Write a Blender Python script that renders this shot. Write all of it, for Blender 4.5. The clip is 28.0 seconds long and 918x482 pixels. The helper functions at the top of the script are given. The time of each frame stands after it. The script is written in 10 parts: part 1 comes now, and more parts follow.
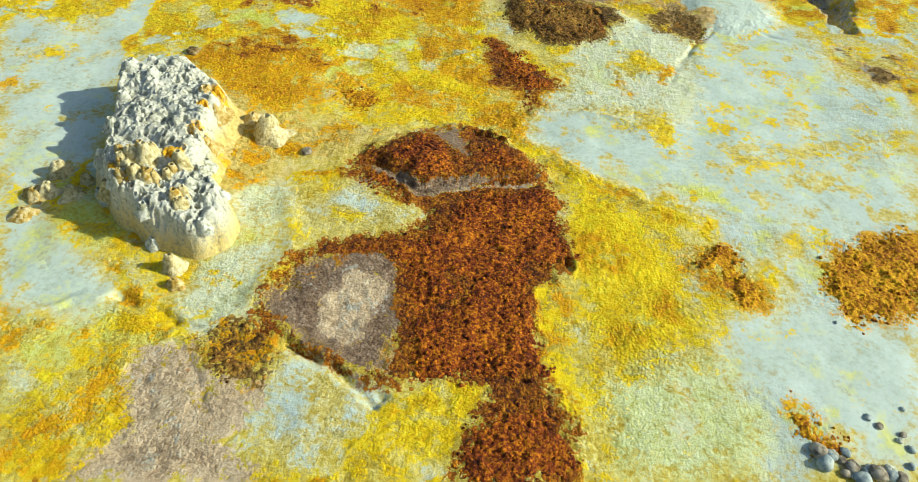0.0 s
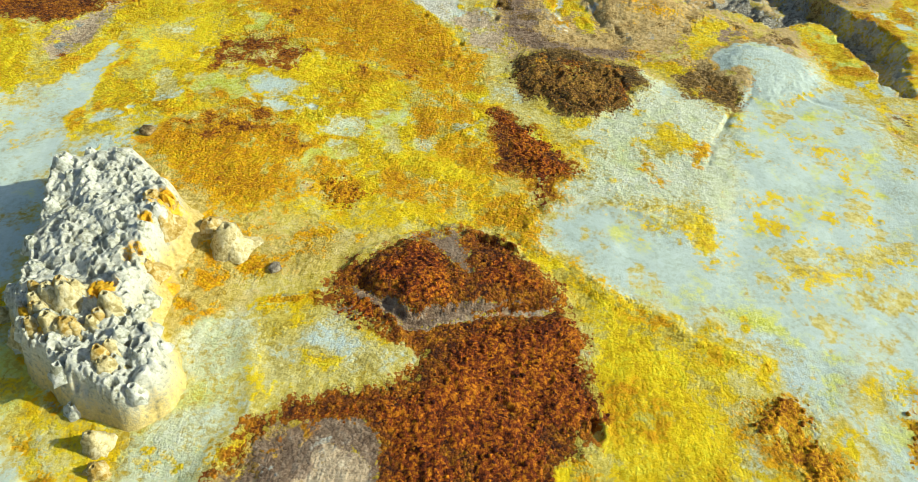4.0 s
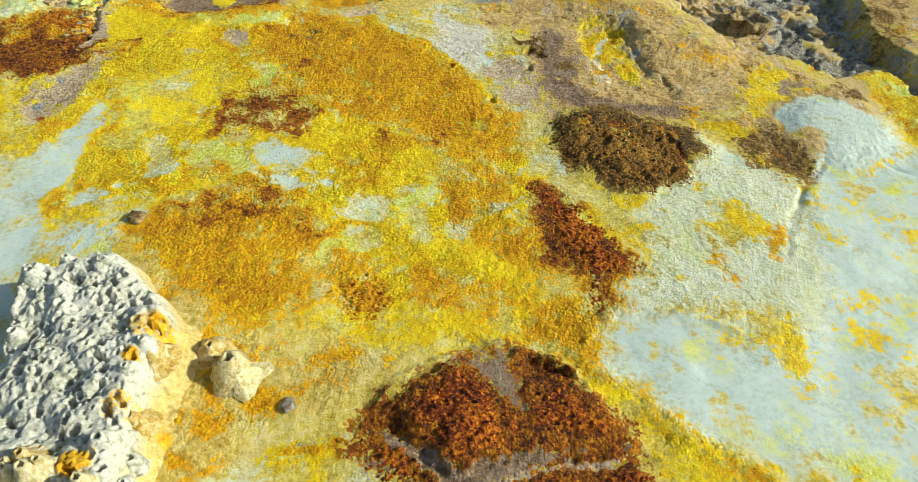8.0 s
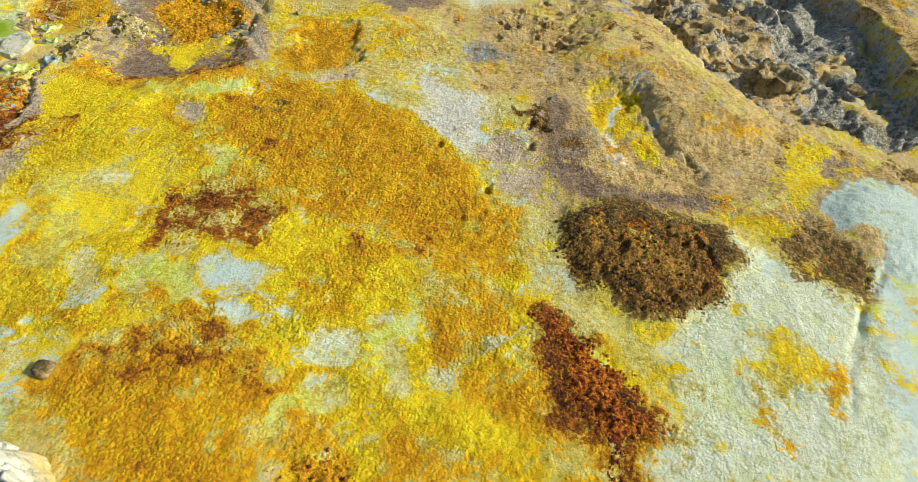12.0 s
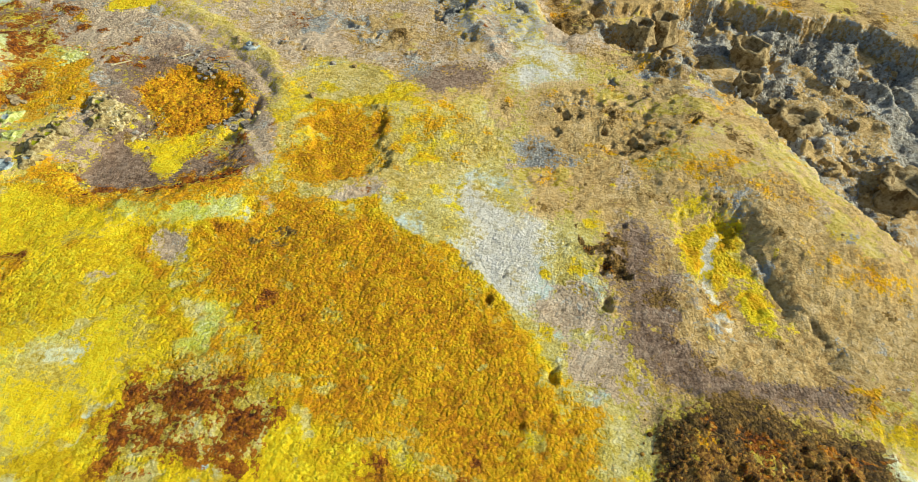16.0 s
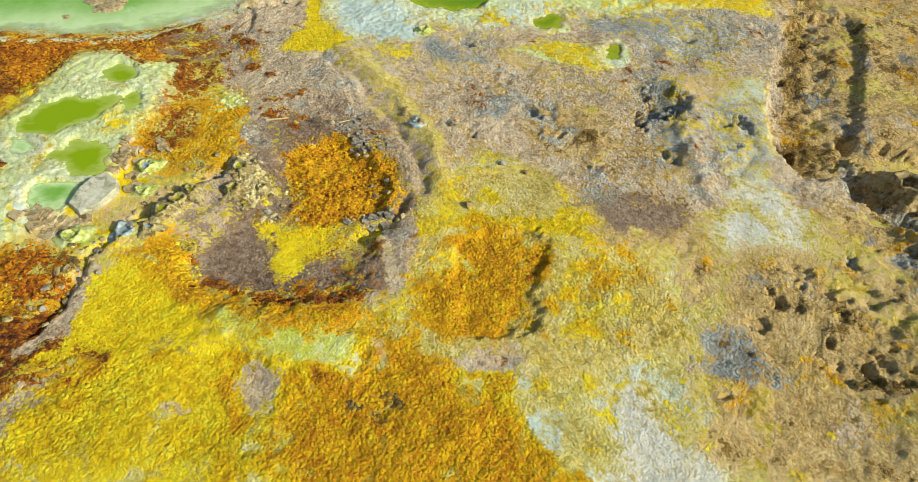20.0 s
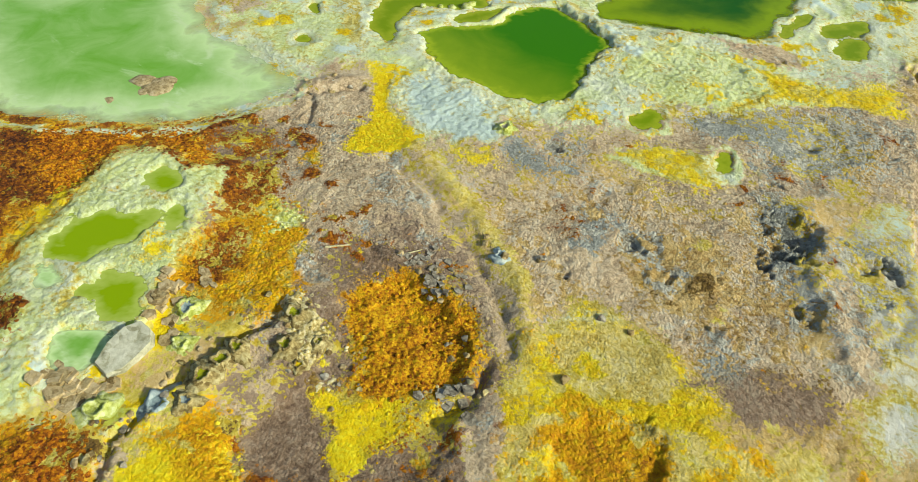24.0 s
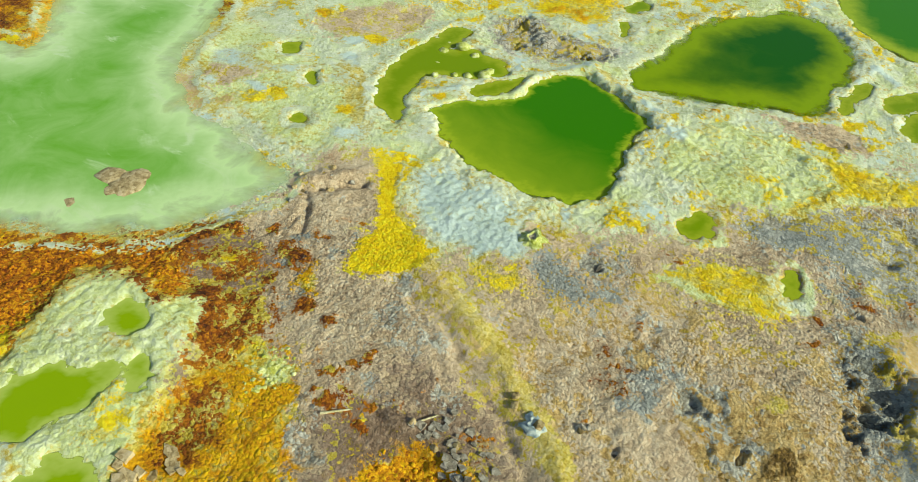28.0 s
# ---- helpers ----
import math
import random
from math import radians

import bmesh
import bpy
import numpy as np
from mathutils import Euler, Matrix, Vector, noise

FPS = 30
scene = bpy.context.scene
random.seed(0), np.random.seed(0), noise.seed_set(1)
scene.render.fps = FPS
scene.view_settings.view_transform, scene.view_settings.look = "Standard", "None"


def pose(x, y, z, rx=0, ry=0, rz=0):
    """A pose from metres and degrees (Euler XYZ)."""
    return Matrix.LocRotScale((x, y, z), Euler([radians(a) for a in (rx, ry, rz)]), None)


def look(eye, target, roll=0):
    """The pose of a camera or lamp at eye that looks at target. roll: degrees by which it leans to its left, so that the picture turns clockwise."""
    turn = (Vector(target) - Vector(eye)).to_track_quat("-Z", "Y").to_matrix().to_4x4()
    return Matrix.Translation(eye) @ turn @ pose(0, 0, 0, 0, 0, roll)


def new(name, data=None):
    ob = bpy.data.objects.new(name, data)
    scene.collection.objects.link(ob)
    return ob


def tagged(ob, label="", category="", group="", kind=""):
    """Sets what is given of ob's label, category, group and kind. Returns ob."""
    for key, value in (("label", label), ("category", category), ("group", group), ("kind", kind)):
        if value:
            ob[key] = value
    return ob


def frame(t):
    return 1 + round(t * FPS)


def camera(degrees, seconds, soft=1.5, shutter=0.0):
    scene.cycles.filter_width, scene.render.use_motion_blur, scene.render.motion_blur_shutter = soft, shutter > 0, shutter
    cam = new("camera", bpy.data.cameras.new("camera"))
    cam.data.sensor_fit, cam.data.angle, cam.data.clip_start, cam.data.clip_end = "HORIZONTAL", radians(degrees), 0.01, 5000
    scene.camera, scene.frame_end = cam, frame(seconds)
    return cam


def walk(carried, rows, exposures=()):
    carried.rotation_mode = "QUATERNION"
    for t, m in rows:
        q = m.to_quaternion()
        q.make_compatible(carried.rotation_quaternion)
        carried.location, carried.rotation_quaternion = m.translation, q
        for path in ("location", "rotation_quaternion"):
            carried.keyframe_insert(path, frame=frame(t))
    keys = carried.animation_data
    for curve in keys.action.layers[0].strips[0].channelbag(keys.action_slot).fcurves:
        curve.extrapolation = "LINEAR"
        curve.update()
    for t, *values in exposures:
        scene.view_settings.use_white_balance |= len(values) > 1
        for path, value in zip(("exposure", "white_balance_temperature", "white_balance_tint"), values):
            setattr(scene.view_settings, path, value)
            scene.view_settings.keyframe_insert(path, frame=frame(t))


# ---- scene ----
# ---------------------------------------------------------------- camera
cam = camera(70.9, 28.0, soft=0.75)
walk(cam, [
    (0, look((1.288, 0.967, 12.269), (1.188, 7.865, 5.029), 4.75)),
    (0.5, look((1.193, 1.623, 12.212), (1.111, 8.515, 4.966), 4.84)),
    (1, look((1.099, 2.230, 12.125), (1.014, 9.129, 4.886), 4.81)),
    (1.5, look((0.997, 2.916, 12.108), (0.915, 9.819, 4.873), 4.82)),
    (2, look((0.974, 3.577, 12.137), (0.870, 10.483, 4.906), 4.68)),
    (2.5, look((0.907, 4.220, 12.168), (0.810, 11.136, 4.946), 4.75)),
    (3, look((0.957, 4.740, 12.188), (0.844, 11.659, 4.969), 4.66)),
    (3.5, look((0.972, 5.165, 12.137), (0.858, 12.088, 4.921), 4.66)),
    (5.5, look((0.605, 6.931, 11.947), (0.506, 13.863, 4.741), 4.76)),
    (6, look((0.309, 7.395, 11.862), (0.222, 14.323, 4.652), 4.85)),
    (6.5, look((0.063, 7.813, 11.810), (-0.023, 14.747, 4.605), 4.83)),
    (7, look((-0.178, 8.266, 11.815), (-0.275, 15.201, 4.611), 4.76)),
    (7.5, look((-0.326, 8.716, 11.860), (-0.420, 15.646, 4.652), 4.79)),
    (8, look((-0.353, 9.270, 11.926), (-0.456, 16.199, 4.716), 4.72)),
    (8.5, look((-0.339, 9.688, 11.934), (-0.458, 16.636, 4.742), 4.61)),
    (9, look((-0.258, 10.254, 11.992), (-0.376, 17.199, 4.798), 4.64)),
    (9.5, look((-0.149, 10.869, 12.024), (-0.276, 17.817, 4.833), 4.53)),
    (10, look((-0.048, 11.744, 12.041), (-0.179, 18.697, 4.855), 4.46)),
    (10.5, look((-0.021, 12.328, 12.015), (-0.149, 19.291, 4.839), 4.50)),
    (11, look((-0.092, 12.909, 11.958), (-0.215, 19.864, 4.774), 4.50)),
    (11.5, look((-0.200, 13.310, 11.881), (-0.328, 20.268, 4.700), 4.43)),
    (13.5, look((-0.795, 15.894, 11.626), (-0.952, 22.872, 4.465), 4.33)),
    (14, look((-0.957, 16.880, 11.665), (-1.100, 23.847, 4.492), 4.42)),
    (14.5, look((-1.146, 17.709, 11.678), (-1.271, 24.665, 4.495), 4.54)),
    (15, look((-1.372, 18.532, 11.619), (-1.508, 25.490, 4.439), 4.38)),
    (15.5, look((-1.555, 19.133, 11.522), (-1.748, 26.101, 4.352), 4.42)),
    (16, look((-1.627, 19.820, 11.491), (-2.039, 26.738, 4.282), 4.04)),
    (16.5, look((-1.702, 20.393, 11.463), (-2.320, 27.289, 4.247), 4.30)),
    (17, look((-1.802, 21.091, 11.422), (-2.705, 27.963, 4.212), 4.53)),
    (17.5, look((-1.907, 21.795, 11.495), (-3.090, 28.579, 4.244), 4.46)),
    (18, look((-2.054, 22.643, 11.615), (-3.563, 29.322, 4.328), 4.48)),
    (18.5, look((-2.229, 23.303, 11.693), (-3.984, 29.912, 4.397), 4.65)),
    (19, look((-2.421, 23.991, 11.747), (-4.468, 30.494, 4.432), 4.52)),
    (19.5, look((-2.722, 24.429, 11.713), (-4.967, 30.860, 4.392), 4.48)),
    (20, look((-3.240, 24.960, 11.650), (-5.696, 31.304, 4.321), 4.53)),
    (20.5, look((-3.748, 25.397, 11.630), (-6.348, 31.681, 4.298), 4.52)),
    (21, look((-4.356, 25.956, 11.625), (-7.084, 32.193, 4.301), 4.38)),
    (21.5, look((-4.906, 26.421, 11.708), (-7.694, 32.626, 4.378), 4.34)),
    (22, look((-5.404, 26.936, 11.774), (-8.243, 33.119, 4.446), 4.31)),
    (22.5, look((-5.750, 27.287, 11.786), (-8.637, 33.471, 4.476), 4.25)),
    (24.5, look((-6.743, 29.033, 12.150), (-9.691, 35.198, 4.850), 4.21)),
    (25, look((-7.045, 29.493, 12.190), (-9.997, 35.657, 4.890), 4.26)),
    (25.5, look((-7.362, 29.858, 12.230), (-10.301, 36.026, 4.928), 4.38)),
    (26, look((-7.766, 30.317, 12.241), (-10.707, 36.474, 4.931), 4.39)),
    (26.5, look((-8.083, 30.709, 12.227), (-11.029, 36.877, 4.929), 4.45)),
    (27, look((-8.389, 31.202, 12.243), (-11.342, 37.364, 4.941), 4.39)),
    (27.5, look((-8.747, 31.721, 12.236), (-11.698, 37.889, 4.939), 4.42)),
    (28, look((-9.080, 32.205, 12.222), (-12.024, 38.379, 4.928), 4.55)),
], exposures=[(0, -0.06, 6500, -0.5), (8, -0.11, 6500, 2.5), (16, -0.11, 6500, 5.2), (20, -0.14, 6500, 3.0), (25, -0.20, 6500, -3.0), (28, -0.20, 6500, -6.0)])

# ---------------------------------------------------------------- daylight
SUN_ELEVATION, SUN_AZIMUTH = radians(30), radians(88)     # azimuth from +y towards +x
sun_way = Vector((math.sin(SUN_AZIMUTH) * math.cos(SUN_ELEVATION), math.cos(SUN_AZIMUTH) * math.cos(SUN_ELEVATION), math.sin(SUN_ELEVATION)))
world = bpy.data.worlds.new("desert_sky")
world.use_nodes = True
scene.world = world
sky = world.node_tree.nodes.new("ShaderNodeTexSky")
sky.sky_type, sky.sun_disc = "NISHITA", False
sky.sun_elevation, sky.sun_rotation = SUN_ELEVATION, SUN_AZIMUTH
sky.dust_density = 2.0
world.node_tree.links.new(sky.outputs["Color"], world.node_tree.nodes["Background"].inputs["Color"])
world.node_tree.nodes["Background"].inputs["Strength"].default_value = 0.11
sun = new("sun", bpy.data.lights.new("sun", "SUN"))
sun.data.energy, sun.data.angle, sun.data.color = 4.6, radians(0.55), (1.0, 0.95, 0.80)
sun.matrix_world = look(sun_way * 100, (0, 0, 0))


# ---------------------------------------------------------------- numeric noise
TABLES = {}


def lattice(i, j, seed):
    """A random number, 0 to 1, for each pair of whole numbers."""
    if seed not in TABLES:
        TABLES[seed] = np.random.RandomState(int(seed) * 7 + 3).random_sample((256, 256))
    return TABLES[seed][np.asarray(i).astype(np.int64) & 255, np.asarray(j).astype(np.int64) & 255]


def vnoise(x, y, seed=0):
    """Smooth value noise, 0 to 1, with cells of one unit."""
    i, j = np.floor(x), np.floor(y)
    u, v = x - i, y - j
    u, v = u * u * u * (u * (u * 6 - 15) + 10), v * v * v * (v * (v * 6 - 15) + 10)
    a, b = lattice(i, j, seed), lattice(i + 1, j, seed)
    c, d = lattice(i, j + 1, seed), lattice(i + 1, j + 1, seed)
    return a + (b - a) * u + (c - a) * v + (a - b - c + d) * u * v


def fbm(x, y, size, octaves=4, seed=0, gain=0.5):
    """Layered noise round 0, about -1 to 1, whose largest features measure size metres."""
    total, amp, weight = 0.0, 1.0, 0.0
    for o in range(octaves):
        k = 2.03 ** o / size
        total = total + amp * (vnoise(x * k + 17.3 * o, y * k - 9.1 * o, seed + o) * 2 - 1)
        weight += amp
        amp *= gain
    return total / weight


def cells(x, y, size, seed=0):
    """Distance to the nearest of scattered points, in cell sizes, and that point's random number."""
    x, y = x / size, y / size
    i, j = np.floor(x), np.floor(y)
    best, tone = np.full(np.shape(x), 9.0), np.zeros(np.shape(x))
    for di in (-1, 0, 1):
        for dj in (-1, 0, 1):
            px, py = i + di + lattice(i + di, j + dj, seed), j + dj + lattice(i + di, j + dj, seed + 5)
            d = (px - x) ** 2 + (py - y) ** 2
            near = d < best
            best = np.where(near, d, best)
            tone = np.where(near, lattice(i + di, j + dj, seed + 9), tone)
    return np.sqrt(best), tone


def smooth(v, a, b):
    u = np.clip((v - a) / (b - a), 0, 1)
    return u * u * (3 - 2 * u)


def outline_distance(x, y, outline):
    """Signed distance to a closed outline, negative inside."""
    pts = np.array(outline, float)
    best, inside = np.full(np.shape(x), 1e9), np.zeros(np.shape(x), bool)
    for (ax, ay), (bx, by) in zip(pts, np.roll(pts, -1, 0)):
        ex, ey = bx - ax, by - ay
        t = np.clip(((x - ax) * ex + (y - ay) * ey) / (ex * ex + ey * ey + 1e-9), 0, 1)
        best = np.minimum(best, (x - ax - t * ex) ** 2 + (y - ay - t * ey) ** 2)
        cross = ((ay > y) != (by > y)) & (x < ex * (y - ay) / (ey + (abs(ey) < 1e-9) * 1e-9) + ax)
        inside ^= cross
    return np.where(inside, -1, 1) * np.sqrt(best)


def rounded(outline):
    """The outline with its corners cut twice."""
    pts = np.array(outline, float)
    for _ in range(2):
        ahead = np.roll(pts, -1, 0)
        pts = np.stack([0.78 * pts + 0.22 * ahead, 0.22 * pts + 0.78 * ahead], 1).reshape(-1, 2)
    return pts


def ragged(x, y, share=1.0):
    """Places shifted a little, so that outlines drawn over them turn ragged."""
    return x + share * 0.36 * fbm(x, y, 0.9, 6, 3, 0.80), y + share * 0.36 * fbm(x, y, 0.9, 6, 23, 0.80)


def line_distance(x, y, line):
    """Distance to an open line of points, and how far along it (0 to 1) the nearest place is."""
    best, along = np.full(np.shape(x), 1e9), np.zeros(np.shape(x))
    n = len(line) - 1
    for k, ((ax, ay), (bx, by)) in enumerate(zip(line[:-1], line[1:])):
        ex, ey = bx - ax, by - ay
        t = np.clip(((x - ax) * ex + (y - ay) * ey) / (ex * ex + ey * ey + 1e-9), 0, 1)
        d = (x - ax - t * ex) ** 2 + (y - ay - t * ey) ** 2
        along = np.where(d < best, (k + t) / n, along)
        best = np.minimum(best, d)
    return np.sqrt(best), along


# ---------------------------------------------------------------- materials
def material(name):
    m = bpy.data.materials.new(name)
    m.use_nodes = True
    return m, m.node_tree.nodes, m.node_tree.links, m.node_tree.nodes["Principled BSDF"]


def put(nodes, links, kind, inputs=(), **settings):
    n = nodes.new(kind)
    for key, value in settings.items():
        setattr(n, key, value)
    for key, value in dict(inputs).items():
        if isinstance(value, bpy.types.NodeSocket):
            links.new(value, n.inputs[key])
        else:
            n.inputs[key].default_value = value
    return n


def noise_out(nodes, links, where, scale, detail=4, rough=0.6, warp=0.0):
    return put(nodes, links, "ShaderNodeTexNoise", {"Vector": where, "Scale": scale, "Detail": detail, "Roughness": rough, "Distortion": warp}).outputs["Fac"]


def ramp_out(nodes, links, fac, stops):
    n = put(nodes, links, "ShaderNodeValToRGB", {"Fac": fac})
    while len(n.color_ramp.elements) < len(stops):
        n.color_ramp.elements.new(0.5)
    for e, (at, colour) in zip(n.color_ramp.elements, stops):
        e.position, e.color = at, (*colour, 1)
    return n.outputs["Color"]


def math_out(nodes, links, op, a, b=0.0):
    n = put(nodes, links, "ShaderNodeMath", operation=op)
    for k, v in enumerate((a, b)):
        if isinstance(v, bpy.types.NodeSocket):
            links.new(v, n.inputs[k])
        else:
            n.inputs[k].default_value = v
    return n.outputs[0]


def mix_out(nodes, links, fac, a, b):
    n = put(nodes, links, "ShaderNodeMix", data_type="RGBA")
    for key, v in ((0, fac), (6, a), (7, b)):
        if isinstance(v, bpy.types.NodeSocket):
            links.new(v, n.inputs[key])
        else:
            n.inputs[key].default_value = v if key == 0 else (*v, 1)
    return n.outputs[2]


# Mineral colours of the ground: dark, middle and light grains of each deposit, lowest layer first.
DEPOSITS = {
    "cream": ((0.45, 0.34, 0.06), (0.70, 0.60, 0.18), (0.79, 0.74, 0.38)),
    "white": ((0.44, 0.53, 0.42), (0.58, 0.69, 0.62), (0.66, 0.77, 0.74)),
    "limewhite": ((0.54, 0.59, 0.30), (0.72, 0.77, 0.54), (0.83, 0.86, 0.73)),
    "lime": ((0.52, 0.52, 0.012), (0.68, 0.70, 0.09), (0.75, 0.79, 0.38)),
    "palelime": ((0.52, 0.57, 0.15), (0.70, 0.77, 0.37), (0.80, 0.86, 0.58)),
    "chalk": ((0.52, 0.48, 0.34), (0.74, 0.71, 0.58), (0.84, 0.82, 0.73)),
    "peach": ((0.46, 0.31, 0.04), (0.70, 0.55, 0.15), (0.81, 0.70, 0.33)),
    "tan": ((0.36, 0.215, 0.065), (0.64, 0.445, 0.168), (0.75, 0.58, 0.30)),
    "taupe": ((0.35, 0.25, 0.150), (0.64, 0.49, 0.315), (0.76, 0.64, 0.45)),
    "umber": ((0.13, 0.078, 0.048), (0.29, 0.195, 0.125), (0.45, 0.34, 0.24)),
    "yellow": ((0.64, 0.38, 0.002), (0.84, 0.60, 0.003), (0.88, 0.75, 0.05)),
    "bright": ((0.74, 0.45, 0.002), (0.92, 0.67, 0.003), (0.94, 0.80, 0.03)),
    "ochre": ((0.58, 0.23, 0.002), (0.80, 0.405, 0.002), (0.88, 0.57, 0.006)),
    # blue-grey mud and rock; it also tints in the shade of collapsed holes
    "slate": ((0.15, 0.155, 0.14), (0.32, 0.325, 0.29), (0.48, 0.49, 0.44)),
    "grey": ((0.20, 0.17, 0.12), (0.47, 0.44, 0.35), (0.68, 0.66, 0.57)),
    # brown crust; it also tints in the shade of the basin wall and holes
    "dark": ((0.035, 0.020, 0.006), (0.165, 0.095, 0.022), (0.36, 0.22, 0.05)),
    "rust": ((0.050, 0.012, 0.003), (0.27, 0.070, 0.003), (0.60, 0.24, 0.008)),
}
TEXTURE = {"chalk": 0.55, "cream": 0.65, "white": 0.28, "limewhite": 0.55, "lime": 0.6, "palelime": 0.5, "peach": 0.6, "tan": 0.60, "taupe": 0.68, "umber": 0.75, "yellow": 0.8, "bright": 0.65, "ochre": 1.1, "slate": 1.0, "grey": 1.0, "dark": 1.2, "rust": 1.2}
CRISP = ("taupe", "umber", "dark", "rust", "tan", "grey", "slate")
BLENDED = ("cream", "white", "limewhite", "lime", "palelime", "chalk", "peach")
KINDS = [*DEPOSITS, "wet", "lumpy", "grit"]
GROUPS = [KINDS[k:k + 4] for k in range(0, len(KINDS), 4)]


def ground_material():
    m, nodes, links, bsdf = material("mineral_ground")
    where = put(nodes, links, "ShaderNodeNewGeometry").outputs["Position"]
    mask = {}
    for k, group in enumerate(GROUPS):
        attr = put(nodes, links, "ShaderNodeAttribute", attribute_name="deposit_%d" % k)
        rgb = put(nodes, links, "ShaderNodeSeparateColor", {"Color": attr.outputs["Color"]})
        for name, out in zip(group, (*rgb.outputs, attr.outputs["Alpha"])):
            mask[name] = out
    broad = noise_out(nodes, links, where, 0.9, 9, 0.62, 0.3)
    other = noise_out(nodes, links, put(nodes, links, "ShaderNodeVectorMath", {0: where, 1: (31.0, 57.0, 0)}, operation="ADD").outputs[0], 1.6, 9, 0.66, 0.2)
    fine = noise_out(nodes, links, where, 6.0, 8, 0.72)
    jitter = put(nodes, links, "ShaderNodeTexNoise", {"Vector": where, "Scale": 9.0, "Detail": 3.0}).outputs["Color"]
    shaken = put(nodes, links, "ShaderNodeVectorMath", {0: jitter, 1: (0.07, 0.07, 0.07), 2: where}, operation="MULTIPLY_ADD").outputs[0]
    grain = put(nodes, links, "ShaderNodeTexVoronoi", {"Vector": shaken, "Scale": 13.0, "Randomness": 1.0})
    tone = put(nodes, links, "ShaderNodeSeparateColor", {"Color": grain.outputs["Color"]}).outputs[0]
    speckle = math_out(nodes, links, "ADD", math_out(nodes, links, "MULTIPLY", fine, 1.9), math_out(nodes, links, "MULTIPLY", math_out(nodes, links, "SUBTRACT", tone, 1.60), 0.40))
    speckle = math_out(nodes, links, "ADD", 0.5, math_out(nodes, links, "MULTIPLY", math_out(nodes, links, "SUBTRACT", speckle, 0.5), put(nodes, links, "ShaderNodeMapRange", {"Value": mask["grit"], "To Min": 0.30, "To Max": 1.25}).outputs[0]))
    blotch = math_out(nodes, links, "ADD", math_out(nodes, links, "MULTIPLY", math_out(nodes, links, "SUBTRACT", broad, 0.5), 1.0), speckle)
    colour = ramp_out(nodes, links, blotch, [(0.22, (0.52, 0.37, 0.03)), (0.5, (0.72, 0.60, 0.12)), (0.8, (0.79, 0.75, 0.40))])
    edge = math_out(nodes, links, "ADD", math_out(nodes, links, "MULTIPLY", broad, 0.6), math_out(nodes, links, "MULTIPLY", fine, 0.4))
    edge2 = math_out(nodes, links, "ADD", math_out(nodes, links, "MULTIPLY", other, 0.65), math_out(nodes, links, "MULTIPLY", fine, 0.35))
    edge, edge2 = (math_out(nodes, links, "ADD", e, math_out(nodes, links, "MULTIPLY", math_out(nodes, links, "SUBTRACT", tone, 0.5), 0.10)) for e in (edge, edge2))
    for k, (name, tones) in enumerate(DEPOSITS.items()):
        own = ramp_out(nodes, links, blotch, list(zip((0.15, 0.5, 0.88), tones)))
        swing = math_out(nodes, links, "MULTIPLY", math_out(nodes, links, "SUBTRACT", edge if k % 2 else edge2, 0.5), 4.4 if name in CRISP else 3.0 if name in BLENDED else 3.8)
        calm = put(nodes, links, "ShaderNodeMapRange", {"Value": mask[name], "From Min": 0.70, "From Max": 1.0, "To Min": 1.0, "To Max": 0.45 if name in CRISP else 0.70}).outputs[0]
        level = math_out(nodes, links, "ADD", mask[name], math_out(nodes, links, "MULTIPLY", swing, calm))
        f = put(nodes, links, "ShaderNodeMapRange", {"Value": level, "From Min": 0.40 if name in CRISP else 0.16 if name in BLENDED else 0.33, "From Max": 0.58 if name in CRISP else 0.84 if name in BLENDED else 0.65}, interpolation_type="SMOOTHSTEP").outputs[0]
        gate = put(nodes, links, "ShaderNodeMapRange", {"Value": mask[name], "From Min": 0.03, "From Max": 0.30}).outputs[0]
        colour = mix_out(nodes, links, math_out(nodes, links, "MULTIPLY", f, gate), colour, own)
    links.new(colour, bsdf.inputs["Base Color"])
    dry = math_out(nodes, links, "SUBTRACT", 1.0, mask["wet"])
    links.new(put(nodes, links, "ShaderNodeMapRange", {"Value": dry, "To Min": 0.42, "To Max": 0.92}).outputs[0], bsdf.inputs["Roughness"])
    bsdf.inputs["Specular IOR Level"].default_value = 0.35
    # heights in metres: round grains, lumps a hand wide, and dust
    knobs = math_out(nodes, links, "MULTIPLY", math_out(nodes, links, "POWER", grain.outputs["Distance"], 1.5), -0.10)
    knobs = math_out(nodes, links, "MULTIPLY", knobs, math_out(nodes, links, "ADD", tone, 0.35))
    knobs = math_out(nodes, links, "MULTIPLY", knobs, put(nodes, links, "ShaderNodeMapRange", {"Value": mask["grit"], "From Min": 0.25, "To Min": 0.05, "To Max": 1.0}).outputs[0])
    relief = math_out(nodes, links, "ADD", math_out(nodes, links, "MULTIPLY", fine, 0.14), knobs)
    relief = math_out(nodes, links, "ADD", relief, math_out(nodes, links, "MULTIPLY", noise_out(nodes, links, where, 22, 4, 0.65), 0.045))
